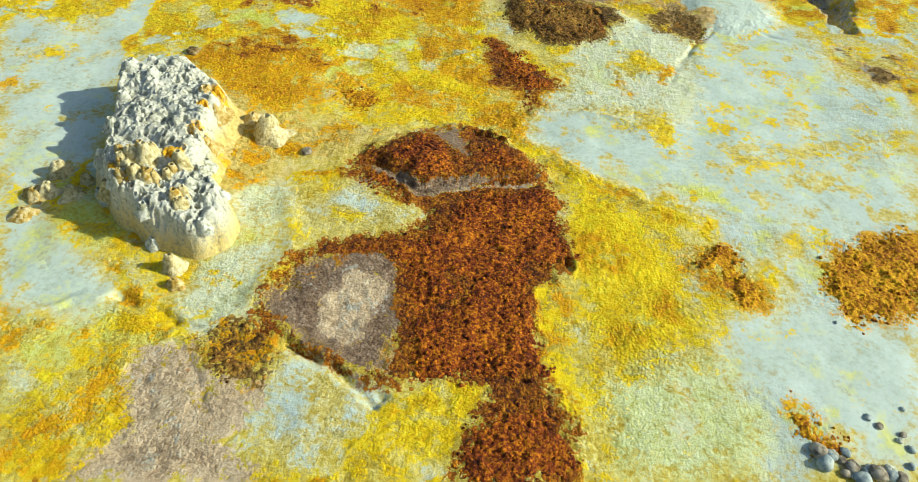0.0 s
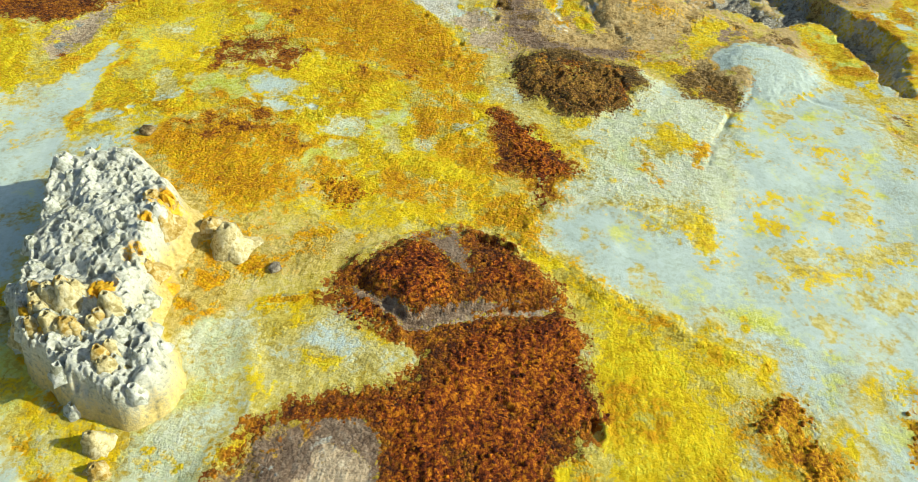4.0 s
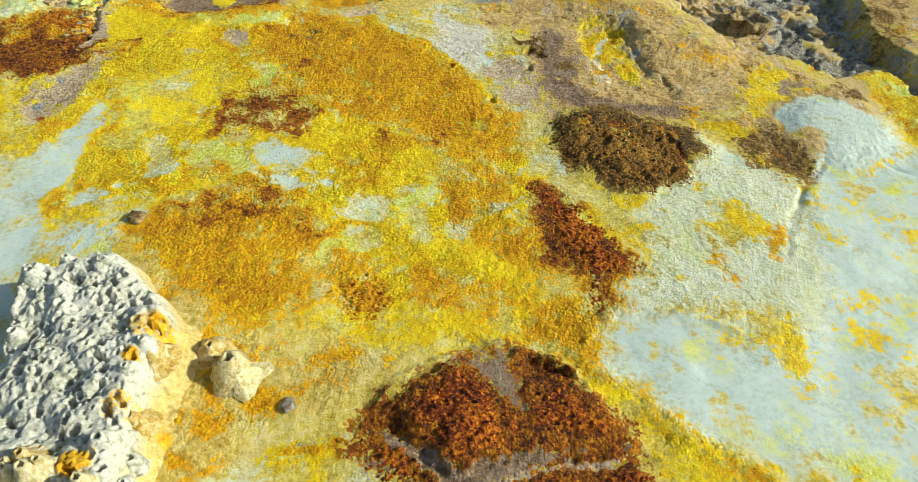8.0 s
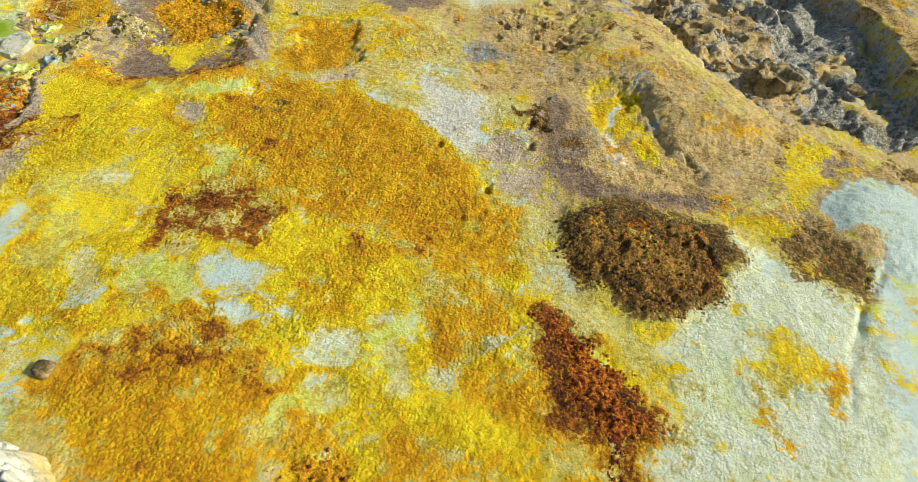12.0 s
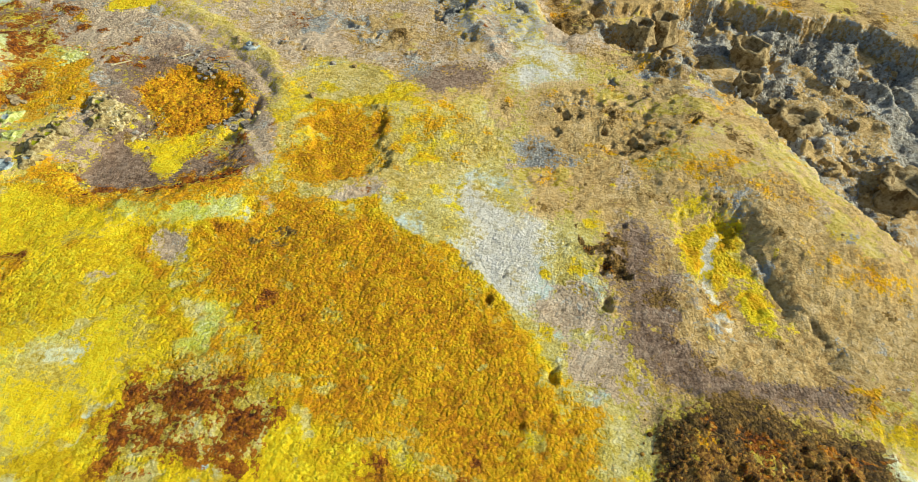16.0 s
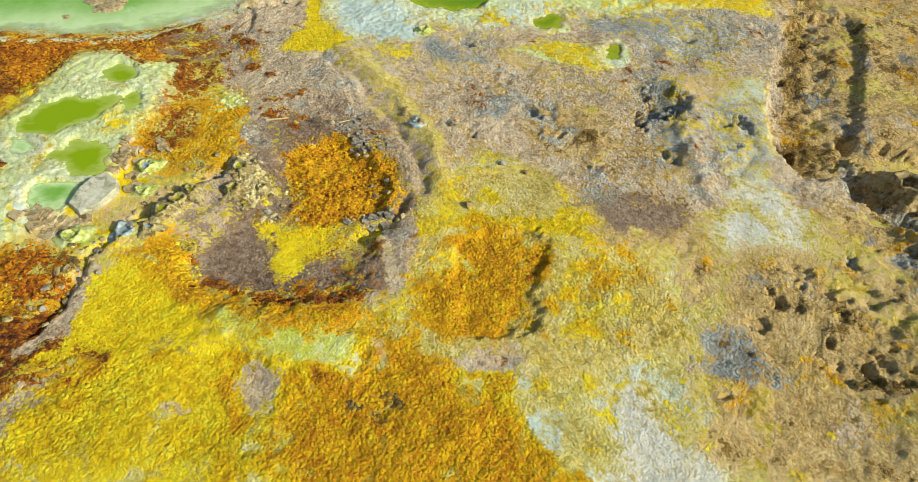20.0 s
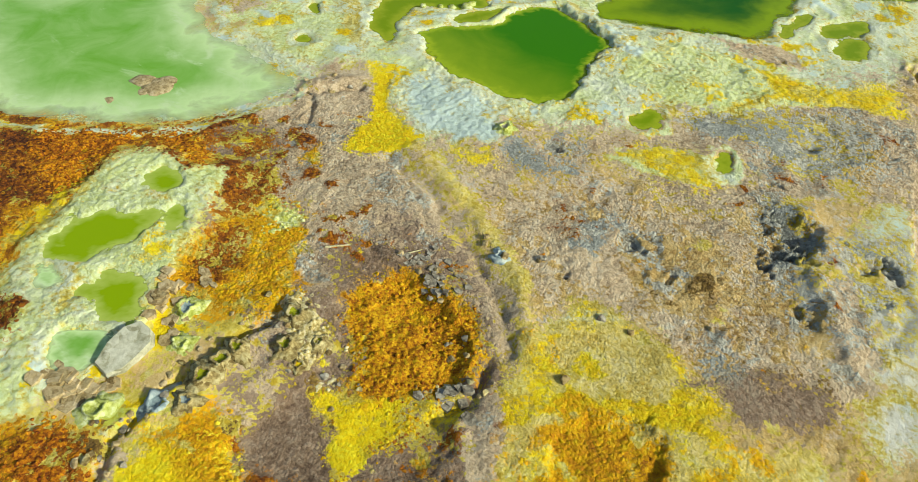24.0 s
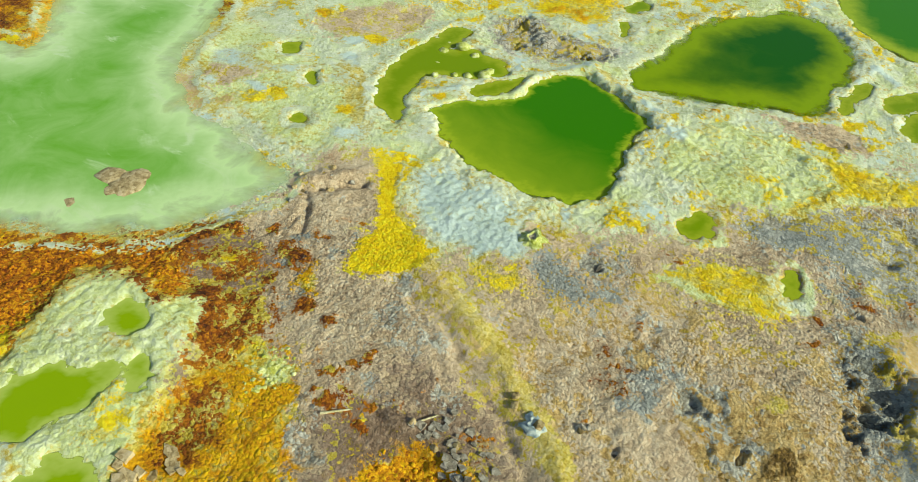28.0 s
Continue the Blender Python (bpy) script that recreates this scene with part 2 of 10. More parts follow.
    strength = math_out(nodes, links, "MULTIPLY", put(nodes, links, "ShaderNodeMapRange", {"Value": dry, "To Min": 0.10, "To Max": 1.0}).outputs[0],
                        put(nodes, links, "ShaderNodeMapRange", {"Value": mask["grit"], "To Min": 0.35, "To Max": 1.0}).outputs[0])
    bump = put(nodes, links, "ShaderNodeBump", {"Height": relief, "Distance": 1.0, "Strength": strength})
    links.new(bump.outputs[0], bsdf.inputs["Normal"])
    return m


def mineral(name, tones, scale=11.0, bump=0.03, rough=0.9, broad_scale=1.3, vary=0.0):
    """Crusted mineral or stone in three tones, with grains and blotches."""
    m, nodes, links, bsdf = material(name)
    where = put(nodes, links, "ShaderNodeNewGeometry").outputs["Position"]
    fine = noise_out(nodes, links, where, scale, 7, 0.7)
    broad = noise_out(nodes, links, where, broad_scale, 6, 0.6)
    grain = put(nodes, links, "ShaderNodeTexVoronoi", {"Vector": where, "Scale": scale * 1.2})
    tone = put(nodes, links, "ShaderNodeSeparateColor", {"Color": grain.outputs["Color"]}).outputs[0]
    v = math_out(nodes, links, "ADD", math_out(nodes, links, "SUBTRACT", math_out(nodes, links, "MULTIPLY", fine, 1.8), 0.4), math_out(nodes, links, "MULTIPLY", math_out(nodes, links, "SUBTRACT", broad, 0.5), 0.9))
    v = math_out(nodes, links, "ADD", v, math_out(nodes, links, "MULTIPLY", math_out(nodes, links, "SUBTRACT", tone, 0.5), 0.5))
    if vary:
        own = put(nodes, links, "ShaderNodeObjectInfo").outputs["Random"]
        v = math_out(nodes, links, "ADD", v, math_out(nodes, links, "MULTIPLY", math_out(nodes, links, "SUBTRACT", own, 0.5), vary))
    links.new(ramp_out(nodes, links, v, list(zip((0.15, 0.5, 0.88), tones))), bsdf.inputs["Base Color"])
    bsdf.inputs["Roughness"].default_value = rough
    bsdf.inputs["Specular IOR Level"].default_value = 0.3
    height = math_out(nodes, links, "ADD", fine, math_out(nodes, links, "MULTIPLY", grain.outputs["Distance"], -0.4))
    links.new(put(nodes, links, "ShaderNodeBump", {"Height": height, "Distance": bump, "Strength": 0.9}).outputs[0], bsdf.inputs["Normal"])
    return m


def water_material(name, shallow, deep, milky=0.0):
    """Mineral water: clear at the edge, its own green where it is deep. Depth lies on the mesh."""
    m, nodes, links, bsdf = material(name)
    where = put(nodes, links, "ShaderNodeNewGeometry").outputs["Position"]
    depth = put(nodes, links, "ShaderNodeAttribute", attribute_name="depth").outputs["Fac"]
    cloud = noise_out(nodes, links, where, 0.55, 7, 0.62, 0.9)
    d = math_out(nodes, links, "ADD", depth, math_out(nodes, links, "MULTIPLY", math_out(nodes, links, "SUBTRACT", cloud, 0.5), 0.45 + 2.6 * milky))
    links.new(mix_out(nodes, links, put(nodes, links, "ShaderNodeMapRange", {"Value": d, "From Min": 0.22 + 0.5 * milky, "From Max": 0.92 + 1.8 * milky}).outputs[0], shallow, deep), bsdf.inputs["Base Color"])
    links.new(put(nodes, links, "ShaderNodeMapRange", {"Value": d, "From Min": 0.0, "From Max": 0.10 + 1.3 * milky, "To Min": 0.15 + milky}).outputs[0], bsdf.inputs["Alpha"])
    bsdf.inputs["Roughness"].default_value = 0.12
    bsdf.inputs["IOR"].default_value = 1.33
    bsdf.inputs["Specular IOR Level"].default_value = 0.2
    if milky:
        streak = put(nodes, links, "ShaderNodeMapping", {"Vector": where, "Rotation": (0, 0, 0.5), "Scale": (0.55, 1.2, 1)}).outputs[0]
        scum = math_out(nodes, links, "SUBTRACT", noise_out(nodes, links, streak, 1.1, 8, 0.62, 0.6), math_out(nodes, links, "MULTIPLY", depth, 0.16))
        scum = put(nodes, links, "ShaderNodeMapRange", {"Value": scum, "From Min": 0.44, "From Max": 0.62, "To Max": 0.75}, interpolation_type="SMOOTHSTEP").outputs[0]
        links.new(mix_out(nodes, links, scum, bsdf.inputs["Base Color"].links[0].from_socket, (0.64, 0.77, 0.46)), bsdf.inputs["Base Color"])
    ripple = noise_out(nodes, links, where, 3.0, 3, 0.5)
    links.new(put(nodes, links, "ShaderNodeBump", {"Height": ripple, "Distance": 0.01, "Strength": 0.15}).outputs[0], bsdf.inputs["Normal"])
    return m


# ---------------------------------------------------------------- mesh helpers
def sheet_mesh(name, x, y, z, keep=None):
    """A mesh from a grid of places (rows along y); keep: which cells become faces."""
    ny, nx = x.shape
    k = np.arange(nx * ny).reshape(ny, nx)
    faces = np.stack([k[:-1, :-1], k[:-1, 1:], k[1:, 1:], k[1:, :-1]], -1)
    faces = faces[keep] if keep is not None else faces.reshape(-1, 4)
    used = np.zeros(nx * ny, bool)
    used[faces.ravel()] = True
    place = np.cumsum(used) - 1
    faces = place[faces]
    co = np.stack([x, y, z], -1).reshape(-1, 3)[used]
    me = bpy.data.meshes.new(name)
    me.vertices.add(len(co))
    me.vertices.foreach_set("co", co.astype(np.float32).ravel())
    me.loops.add(faces.size)
    me.loops.foreach_set("vertex_index", faces.astype(np.int32).ravel())
    me.polygons.add(len(faces))
    me.polygons.foreach_set("loop_start", np.arange(0, faces.size, 4, dtype=np.int32))
    me.update(calc_edges=True)
    me.polygons.foreach_set("use_smooth", np.ones(len(faces), bool))
    me.validate()
    return me, used


def lay(name, me, mat, label="", category="", kind="", group="", parent=None):
    ob = new(name, me)
    me.materials.append(mat)
    ob.parent = parent
    return tagged(ob, label, category, group, kind)


def part(name, bm, mat, parent, label=""):
    """Links a bmesh as one mesh under a thing or a part."""
    me = bpy.data.meshes.new(name)
    bm.to_mesh(me)
    bm.free()
    me.polygons.foreach_set("use_smooth", np.ones(len(me.polygons), bool))
    me.materials.append(mat)
    ob = new(name, me)
    ob.parent = parent
    return tagged(ob, label)


# ---------------------------------------------------------------- ground plan
far = np.cumsum(0.15 * 1.42 ** np.arange(25))
gx = np.r_[(-37 - far)[::-1], np.arange(-37, -24, 0.12), np.arange(-24, 13, 0.056), np.arange(13, 22, 0.10), 22 + far]
gy = np.r_[(3 - far)[::-1], np.arange(3, 55, 0.056), np.arange(55, 70, 0.11), 70 + far]
GX, GY = np.meshgrid(gx, gy)
WX, WY = ragged(GX, GY)
MASK = {k: np.zeros(GX.shape, np.float32) for k in KINDS}
BREAK = [fbm(GX, GY, 0.9, 5, 601 + 11 * k, 0.65) for k in range(3)]
HEIGHT = 0.16 * fbm(GX, GY, 7.0, 3, 41) + 0.05 * fbm(GX, GY, 1.4, 3, 47)


def window(outline, margin):
    """The part of the grid that an outline can touch."""
    pts = np.array(outline)
    (x0, y0), (x1, y1) = pts.min(0) - margin, pts.max(0) + margin
    return (slice(np.searchsorted(gy, y0), np.searchsorted(gy, y1) + 1), slice(np.searchsorted(gx, x0), np.searchsorted(gx, x1) + 1))


def zone(kind, strength, soft, outline):
    """Spreads a deposit inside an outline; at low strength it is patchy and covers nothing else."""
    spread = soft * 1.9
    w = window(outline, spread + 1.0)
    (x0, y0), (x1, y1) = np.array(outline).min(0), np.array(outline).max(0)
    small = 1.0 if (x1 - x0) * (y1 - y0) < 12 else 0.4
    if small == 1.0 and kind in ("white", "lime", "cream", "bright"):
        strength, spread = strength * 0.95, spread * 1.3
    d = outline_distance(WX[w], WY[w], rounded(outline))
    broken = np.clip(1.0 + small * (0.35 if kind in CRISP else 1.0) * BREAK[len(outline) % 3][w], 0, 1.08)
    m = (strength * broken * np.clip(0.5 - 0.5 * d / spread, 0, 1)).astype(np.float32)
    if kind in DEPOSITS and strength >= 0.58:
        cover = strength * smooth(m / strength, 0.5, 0.95)
        for other in DEPOSITS:
            if other != kind and not (other == "tan" and kind in CRISP):
                MASK[other][w] *= 1 - cover
    MASK[kind][w] = np.maximum(MASK[kind][w], m)


SETTLED = np.zeros(GX.shape, np.float32)


def field(kind, strength, soft, outline):
    """A deposit with an edge of its own, in which few others settle."""
    zone(kind, strength, soft, outline)
    w = window(outline, soft + 1.0)
    d = outline_distance(WX[w], WY[w], rounded(outline))
    SETTLED[w] = np.maximum(SETTLED[w], np.clip(0.5 - 0.5 * d / soft, 0, 1))


def spot(kind, strength, *spots):
    """Small round flecks of a deposit, each of place and radius."""
    for x, y, r in spots:
        zone(kind, strength, r * 0.35, [(x + r * 1.3 * math.cos(a), y + r * math.sin(a)) for a in (0, 1.05, 2.1, 3.14, 4.2, 5.25)])


def swell(outline, height, soft, rough=0.0, grain=0.5, jag=0.10):
    """Raises (or sinks) the ground inside an outline, with lumps where rough is given."""
    w = window(outline, soft + 1.0)
    d = outline_distance(WX[w], WY[w], rounded(outline)) + jag * fbm(GX[w], GY[w], 0.45, 3, 53, 0.6)
    m = smooth(-d, -soft, soft)
    HEIGHT[w] += m * height
    if rough:
        c, _ = cells(GX[w] + 0.1 * fbm(GX[w], GY[w], 0.5, 2, 3), GY[w], grain, 61)
        HEIGHT[w] += m * rough * (np.clip(1 - c, 0, 1) - 0.4 + 0.8 * fbm(GX[w], GY[w], grain * 1.5, 3, 67))


def ridge(line, width, height, wander=0.15, seed=5, paint=None, strength=0.9):
    """A raised rim (or, below zero, a crack) along a line, of a deposit of its own where paint names one."""
    w = window(line, width * 3 + 1.0)
    x, y = GX[w] + wander * fbm(GX[w], GY[w], 0.8, 3, seed), GY[w] + wander * fbm(GX[w], GY[w], 0.8, 3, seed + 8)
    d, along = line_distance(x, y, line)
    HEIGHT[w] += height * np.exp(-(d / width) ** 2) * (0.7 + 0.5 * fbm(GX[w], GY[w], 0.5, 2, seed + 2))
    if paint:
        m = (strength * np.exp(-(d / (width * 1.6)) ** 2)).astype(np.float32)
        for other in DEPOSITS:
            if other != paint:
                MASK[other][w] *= 1 - smooth(m, 0.5, 0.95)
        MASK[paint][w] = np.maximum(MASK[paint][w], m)


def crumble(outline, depth, size, share=0.1, seed=0, paint=None):
    """Breaks the ground inside an outline into ragged hollows; paint tints them with a deposit's colour."""
    w = window(outline, 1.5)
    m = smooth(-outline_distance(WX[w], WY[w], rounded(outline)), -0.3, 0.3)
    f = fbm(GX[w] + 0.3 * fbm(GX[w], GY[w], 0.6, 2, seed + 4), GY[w], size, 5, 500 + seed, 0.62)
    deep = m * smooth(f, 0.30 - share, 0.42 - share)
    HEIGHT[w] += -depth * deep + 0.12 * depth * m * smooth(f, 0.05 - share, 0.30 - share)
    if paint:
        MASK[paint][w] = np.maximum(MASK[paint][w], (0.8 * m * smooth(f, 0.18 - share, 0.30 - share)).astype(np.float32))


def ground_at(x, y):
    """Height of the ground at places inside the fine part of the grid."""
    x, y = np.asarray(x, float), np.asarray(y, float)
    i = np.clip(np.searchsorted(gx, x) - 1, 0, len(gx) - 2)
    j = np.clip(np.searchsorted(gy, y) - 1, 0, len(gy) - 2)
    u, v = (x - gx[i]) / (gx[i + 1] - gx[i]), (y - gy[j]) / (gy[j + 1] - gy[j])
    h = HEIGHT
    return (h[j, i] * (1 - u) + h[j, i + 1] * u) * (1 - v) + (h[j + 1, i] * (1 - u) + h[j + 1, i + 1] * u) * v


zone("tan", 1, .8, [(-2, 41.2), (-0.3, 34.5), (1, 32.4), (0.7, 30.2), (1.4, 28.3), (1.5, 26), (9.7, 27.7), (28.5, 67.3), (-4.2, 55.4)])
zone("limewhite", 1, .5, [(-25.6, 44.5), (-26.6, 48.1), (-26.6, 52.2), (-15.1, 61.8), (-0.8, 70.6), (-1.3, 50.2), (-4.4, 50.2), (-7, 49.1), (-8.6, 47.8), (-8.4, 46.3), (-7.8, 45.2), (-9.6, 44.4), (-12, 44.3), (-13.1, 44.7), (-13.4, 42), (-14.8, 41.4), (-15.6, 42.4), (-17.9, 44.4), (-19.1, 43.2), (-19.7, 42.9), (-19.4, 41.3), (-20.4, 39.9), (-21.5, 38.2), (-23.9, 36.7), (-25, 37.5), (-21.4, 40.1), (-21.5, 43), (-24, 43.2)])
zone("taupe", 1, .8, [(-14.6, 41.7), (-10.5, 39.8), (-8.5, 36.6), (-7.6, 37.8), (-5.1, 37.6), (-4.5, 36.1), (1.7, 38.7), (5.4, 61), (-6, 50), (-10.3, 45)])
zone("yellow", 1, .4, [(-15.4, 26.2), (-12.5, 27.6), (-13.5, 30.7), (-1.7, 33.1), (0, 28.6), (1.2, 25.7), (1.8, 23.5), (1.1, 20.4), (1.4, 19.2), (0.7, 18.1), (-0.7, 17.6), (-1.6, 17.7), (-4.2, 19.6), (-4.2, 20.9), (-6.6, 22.2), (-8.7, 21), (-10.1, 20.3), (-11.7, 19.5), (-12.4, 21.9)])
zone("tan", 1, .3, [(-0.8, 49.9), (-0.5, 44.8), (0.1, 41.6), (1.1, 41.9), (2.5, 42.1), (5.6, 43.4), (7.5, 61.8), (-1.1, 56.6)])
zone("white", 1, .5, [(2.5, 18.1), (5, 19), (6.8, 18), (8.6, 20.4), (10.1, 25.1), (12.5, 24.8), (14.9, 22.5), (16.9, 21.7), (10.9, 7.1), (8, 6.9), (7.1, 9.1), (7.2, 10), (9.2, 11.3), (11, 14.4), (9.1, 15.6), (6.6, 16.3), (4.8, 16.1), (3.5, 17.3)])
zone("white", 1, .4, [(9.1, 27.7), (10.5, 29.2), (13.1, 29.2), (13.2, 26.9), (14.2, 26.4), (14.5, 23.9), (10, 13), (8.2, 12.8), (8.5, 14.4), (7.7, 14.9), (5.9, 15.6), (4.4, 16), (3.3, 17.1), (2.6, 17.9), (3.1, 18.9), (5.3, 19.1), (6.8, 18.6), (6, 21), (4.4, 21.3), (5, 22.5), (7.2, 26.3), (8, 25.1), (9.7, 24.4)])
zone("limewhite", 1, .4, [(-30.4, 50.7), (-26.5, 45.9), (-26.2, 44.6), (-25.3, 44.4), (-24.8, 42.9), (-23.8, 43.5), (-22.2, 44.2), (-21.1, 43.5), (-19.8, 43.6), (-18.9, 42.9), (-18.6, 41.5), (-19.2, 40.5), (-19.9, 39.2), (-21.1, 38.2), (-23.1, 36.7), (-24.4, 36.9), (-26, 36.9), (-26.7, 36.9), (-28.5, 37.4), (-29.2, 39.8), (-30.1, 41.1), (-30.3, 42.8), (-33.2, 46.5)])
zone("tan", 1, .4, [(1, 33.1), (7.2, 34.4), (10.4, 30.9), (13.5, 30.6), (13.1, 28), (9.5, 25.3), (9.7, 24.3), (8.5, 25), (7, 26.6), (5.2, 26.9), (2.2, 26.4), (1.6, 27.6)])
zone("tan", 1, .5, [(-0.9, 34.4), (1, 32.4), (0.7, 30.2), (1.4, 29.4), (1.2, 28.3), (1.5, 26.8), (6.4, 27.9), (7.9, 28.2), (8.5, 29.9), (7.5, 31.8), (6.4, 34.1), (5.2, 36.9), (2.8, 39), (1.4, 38.9), (-0.5, 38.7), (-1.4, 36.6)])
zone("taupe", 1, .5, [(-18.7, 40.7), (-18.2, 44.6), (-14.1, 41), (-12.5, 39.7), (-9.5, 38), (-8.6, 36.8), (-8.6, 35.2), (-7.9, 34), (-7.8, 32.5), (-8.8, 32), (-10.9, 33.2), (-12.7, 33.2), (-13.4, 32.5), (-14, 33.2), (-14.2, 34.8), (-15.4, 37.1), (-17.8, 37.4), (-19.5, 38.3)])
zone("taupe", 1, .4, [(-11.1, 26.5), (-13.1, 27), (-14.2, 27.7), (-13.8, 28.5), (-14.4, 30.3), (-14, 30.9), (-13.3, 32.1), (-14.4, 35), (-15.1, 37.1), (-16.2, 40.2), (-14.5, 40.8), (-11, 38.4), (-8.8, 36.4), (-8, 34), (-7.6, 32.2), (-9.1, 31.7), (-12, 30.6), (-12.6, 29.4), (-12.1, 28.7), (-12.9, 27.7)])
zone("tan", 1, .6, [(-12.3, 39.9), (-11.2, 41.5), (-9.6, 44.2), (-7.2, 43), (-5.6, 43.7), (-4.6, 45.3), (-2.4, 42.3), (-1.9, 38.4), (-4.9, 37.2), (-6, 38), (-7.9, 38.1), (-8.5, 36.9)])
zone("rust", 1, .25, [(-2.4, 15.1), (-1.7, 16.3), (-0, 17.3), (1, 17.7), (2.2, 17.1), (3.4, 15.9), (3.7, 14.9), (4, 13.3), (4.3, 12.3), (3.7, 11.8), (3.2, 10.8), (3, 9.4), (3.2, 8.8), (3.7, 8.1), (4, 7.2), (3.7, 6.4), (1.3, 6.2), (1.7, 6.9), (2, 8), (1.6, 8.6), (0.6, 8.4), (-0.1, 8.1), (-0.7, 8.5), (-1.5, 8.7), (-2.7, 9.2), (-3.4, 9.3), (-3.7, 9.9), (-3.5, 10.6), (-2.6, 12.2), (-0.2, 12.9), (0.3, 13.6), (-0.3, 14), (-1.5, 14)])
zone("taupe", 1, .5, [(-12.3, 43.1), (-11.9, 44.4), (-9.8, 44.5), (-7.5, 44.1), (-6.5, 43.3), (-5.2, 44.2), (-4.2, 45.7), (-1.4, 48.2), (-1.6, 42.4), (-10.2, 37.4), (-9.8, 39.4), (-11.3, 41)])
zone("tan", .7, .6, [(-12.3, 43.1), (-11.9, 44.4), (-9.8, 44.5), (-7.5, 44.1), (-6.5, 43.3), (-5.2, 44.2), (-4.2, 45.7), (-1.4, 48.2), (-1.6, 42.4), (-10.2, 37.4), (-9.8, 39.4), (-11.3, 41)])
zone("yellow", .5, .5, [(-24.8, 54.8), (-15.1, 61.8), (-14.1, 55.1), (-17.5, 54.4), (-21.5, 52.2)])
zone("cream", 1, .4, [(-4.8, 32.4), (-4.5, 35.2), (-1.5, 37.3), (0.2, 35.6), (0.6, 32.9), (1.2, 31.2), (2.2, 27.9), (2.1, 25.9), (2.7, 24.3), (3.1, 22.9), (1.9, 23.5), (0.7, 25.7), (0.4, 27.2), (-0.9, 28.8), (-2.3, 30.1), (-4.6, 31.2)])
zone("ochre", .75, .5, [(-9.2, 26.1), (-6.7, 27.8), (-5.8, 30.7), (-2.5, 31.4), (-0.4, 28.1), (1, 25.6), (1, 22.2), (0.1, 22), (-1.3, 21.8), (-1.3, 23.6), (-3.6, 25.2), (-6.2, 25.9)])
zone("ochre", .95, .3, [(-42.3, 44.8), (-34.9, 46.2), (-32.5, 45), (-30.9, 43.1), (-31.2, 42), (-33.2, 39.4)])
zone("yellow", 1, .4, [(-14, 26.8), (-13.3, 28.1), (-10.8, 29.6), (-7.3, 30.5), (-6.4, 30.3), (-7.5, 28.6), (-7.6, 26.6), (-8.3, 25.9), (-9.2, 24.5), (-8.8, 22.4), (-6.5, 22.7), (-5.9, 22.1), (-7, 22), (-9.4, 21.3), (-10.8, 21.4)])
zone("wet", .85, .4, [(9.5, 23.4), (12, 25.7), (14.1, 23), (11, 15.6), (8.7, 15.3), (7.7, 16.5), (7, 17.9), (8.3, 19.3)])
zone("taupe", 1, .5, [(-20.2, 39.7), (-19.1, 41.2), (-19.3, 42.9), (-18, 44.6), (-16.2, 43), (-16.5, 41.3), (-15.9, 40.2), (-14.4, 40.7), (-13, 40), (-11.9, 39.2), (-10.4, 37.3), (-12.7, 36), (-14.6, 36.6), (-17.7, 37.9), (-20, 38.7)])
zone("rust", .5, .3, [(-42.3, 44.8), (-34.9, 46.2), (-32.6, 44.9), (-31.4, 43.3), (-31.5, 42.2), (-33.5, 39.6)])
zone("ochre", .92, .4, [(-7.8, 28.6), (-6.6, 30.3), (-4.5, 30.9), (-2.7, 30.6), (-1.5, 28.7), (-0.4, 28), (0.7, 27.1), (1.1, 25.8), (0.7, 23.5), (-0.3, 22.6), (-1.1, 22.6), (-1.1, 23.6), (-0.6, 24.6), (-2.1, 25.8), (-3.5, 25.8), (-5.2, 25.7), (-6.6, 26.7), (-7.3, 26.7)])
zone("taupe", .7, .6, [(-12.3, 39.9), (-11.2, 41.5), (-9.6, 44.2), (-7.2, 43), (-5.6, 43.7), (-4.6, 45.3), (-3.7, 41.5), (-4.1, 39.7), (-6.1, 38.5), (-8.2, 38.8), (-9, 37.9)])
zone("ochre", 1, .35, [(-28.3, 34.9), (-26, 36.2), (-25.4, 37.4), (-23.9, 37), (-20.7, 38.1), (-19, 38.8), (-19.2, 37.6), (-20.4, 37.4), (-21.2, 36.4), (-20.8, 33.9), (-20.1, 32.5), (-20, 31.8), (-21.4, 30.5)])
zone("rust", .5, .4, [(-28.3, 34.9), (-26, 36.2), (-25.4, 37.4), (-23.9, 37), (-20.7, 38.1), (-19, 38.8), (-19.2, 37.6), (-20.4, 37.4), (-21.2, 36.4), (-20.8, 33.9), (-20.1, 32.5), (-20, 31.8), (-21.4, 30.5)])
zone("lumpy", 1, .4, [(-11.4, 47.2), (-11, 50.9), (-8.1, 52.4), (-4.5, 51.9), (-3.3, 51.1), (-5.1, 49.7), (-7, 49.1), (-8.1, 47.3), (-8.9, 47.6), (-10.3, 46.2), (-9.8, 44.5), (-12, 44.6), (-13.1, 44.7)])
zone("lumpy", .9, .4, [(-4.8, 32.4), (-4.5, 35.2), (-1.5, 37.3), (0.2, 35.6), (0.6, 32.9), (-0.1, 29.4), (-0.9, 29.1), (-2.3, 30.1), (-4.6, 31.2)])
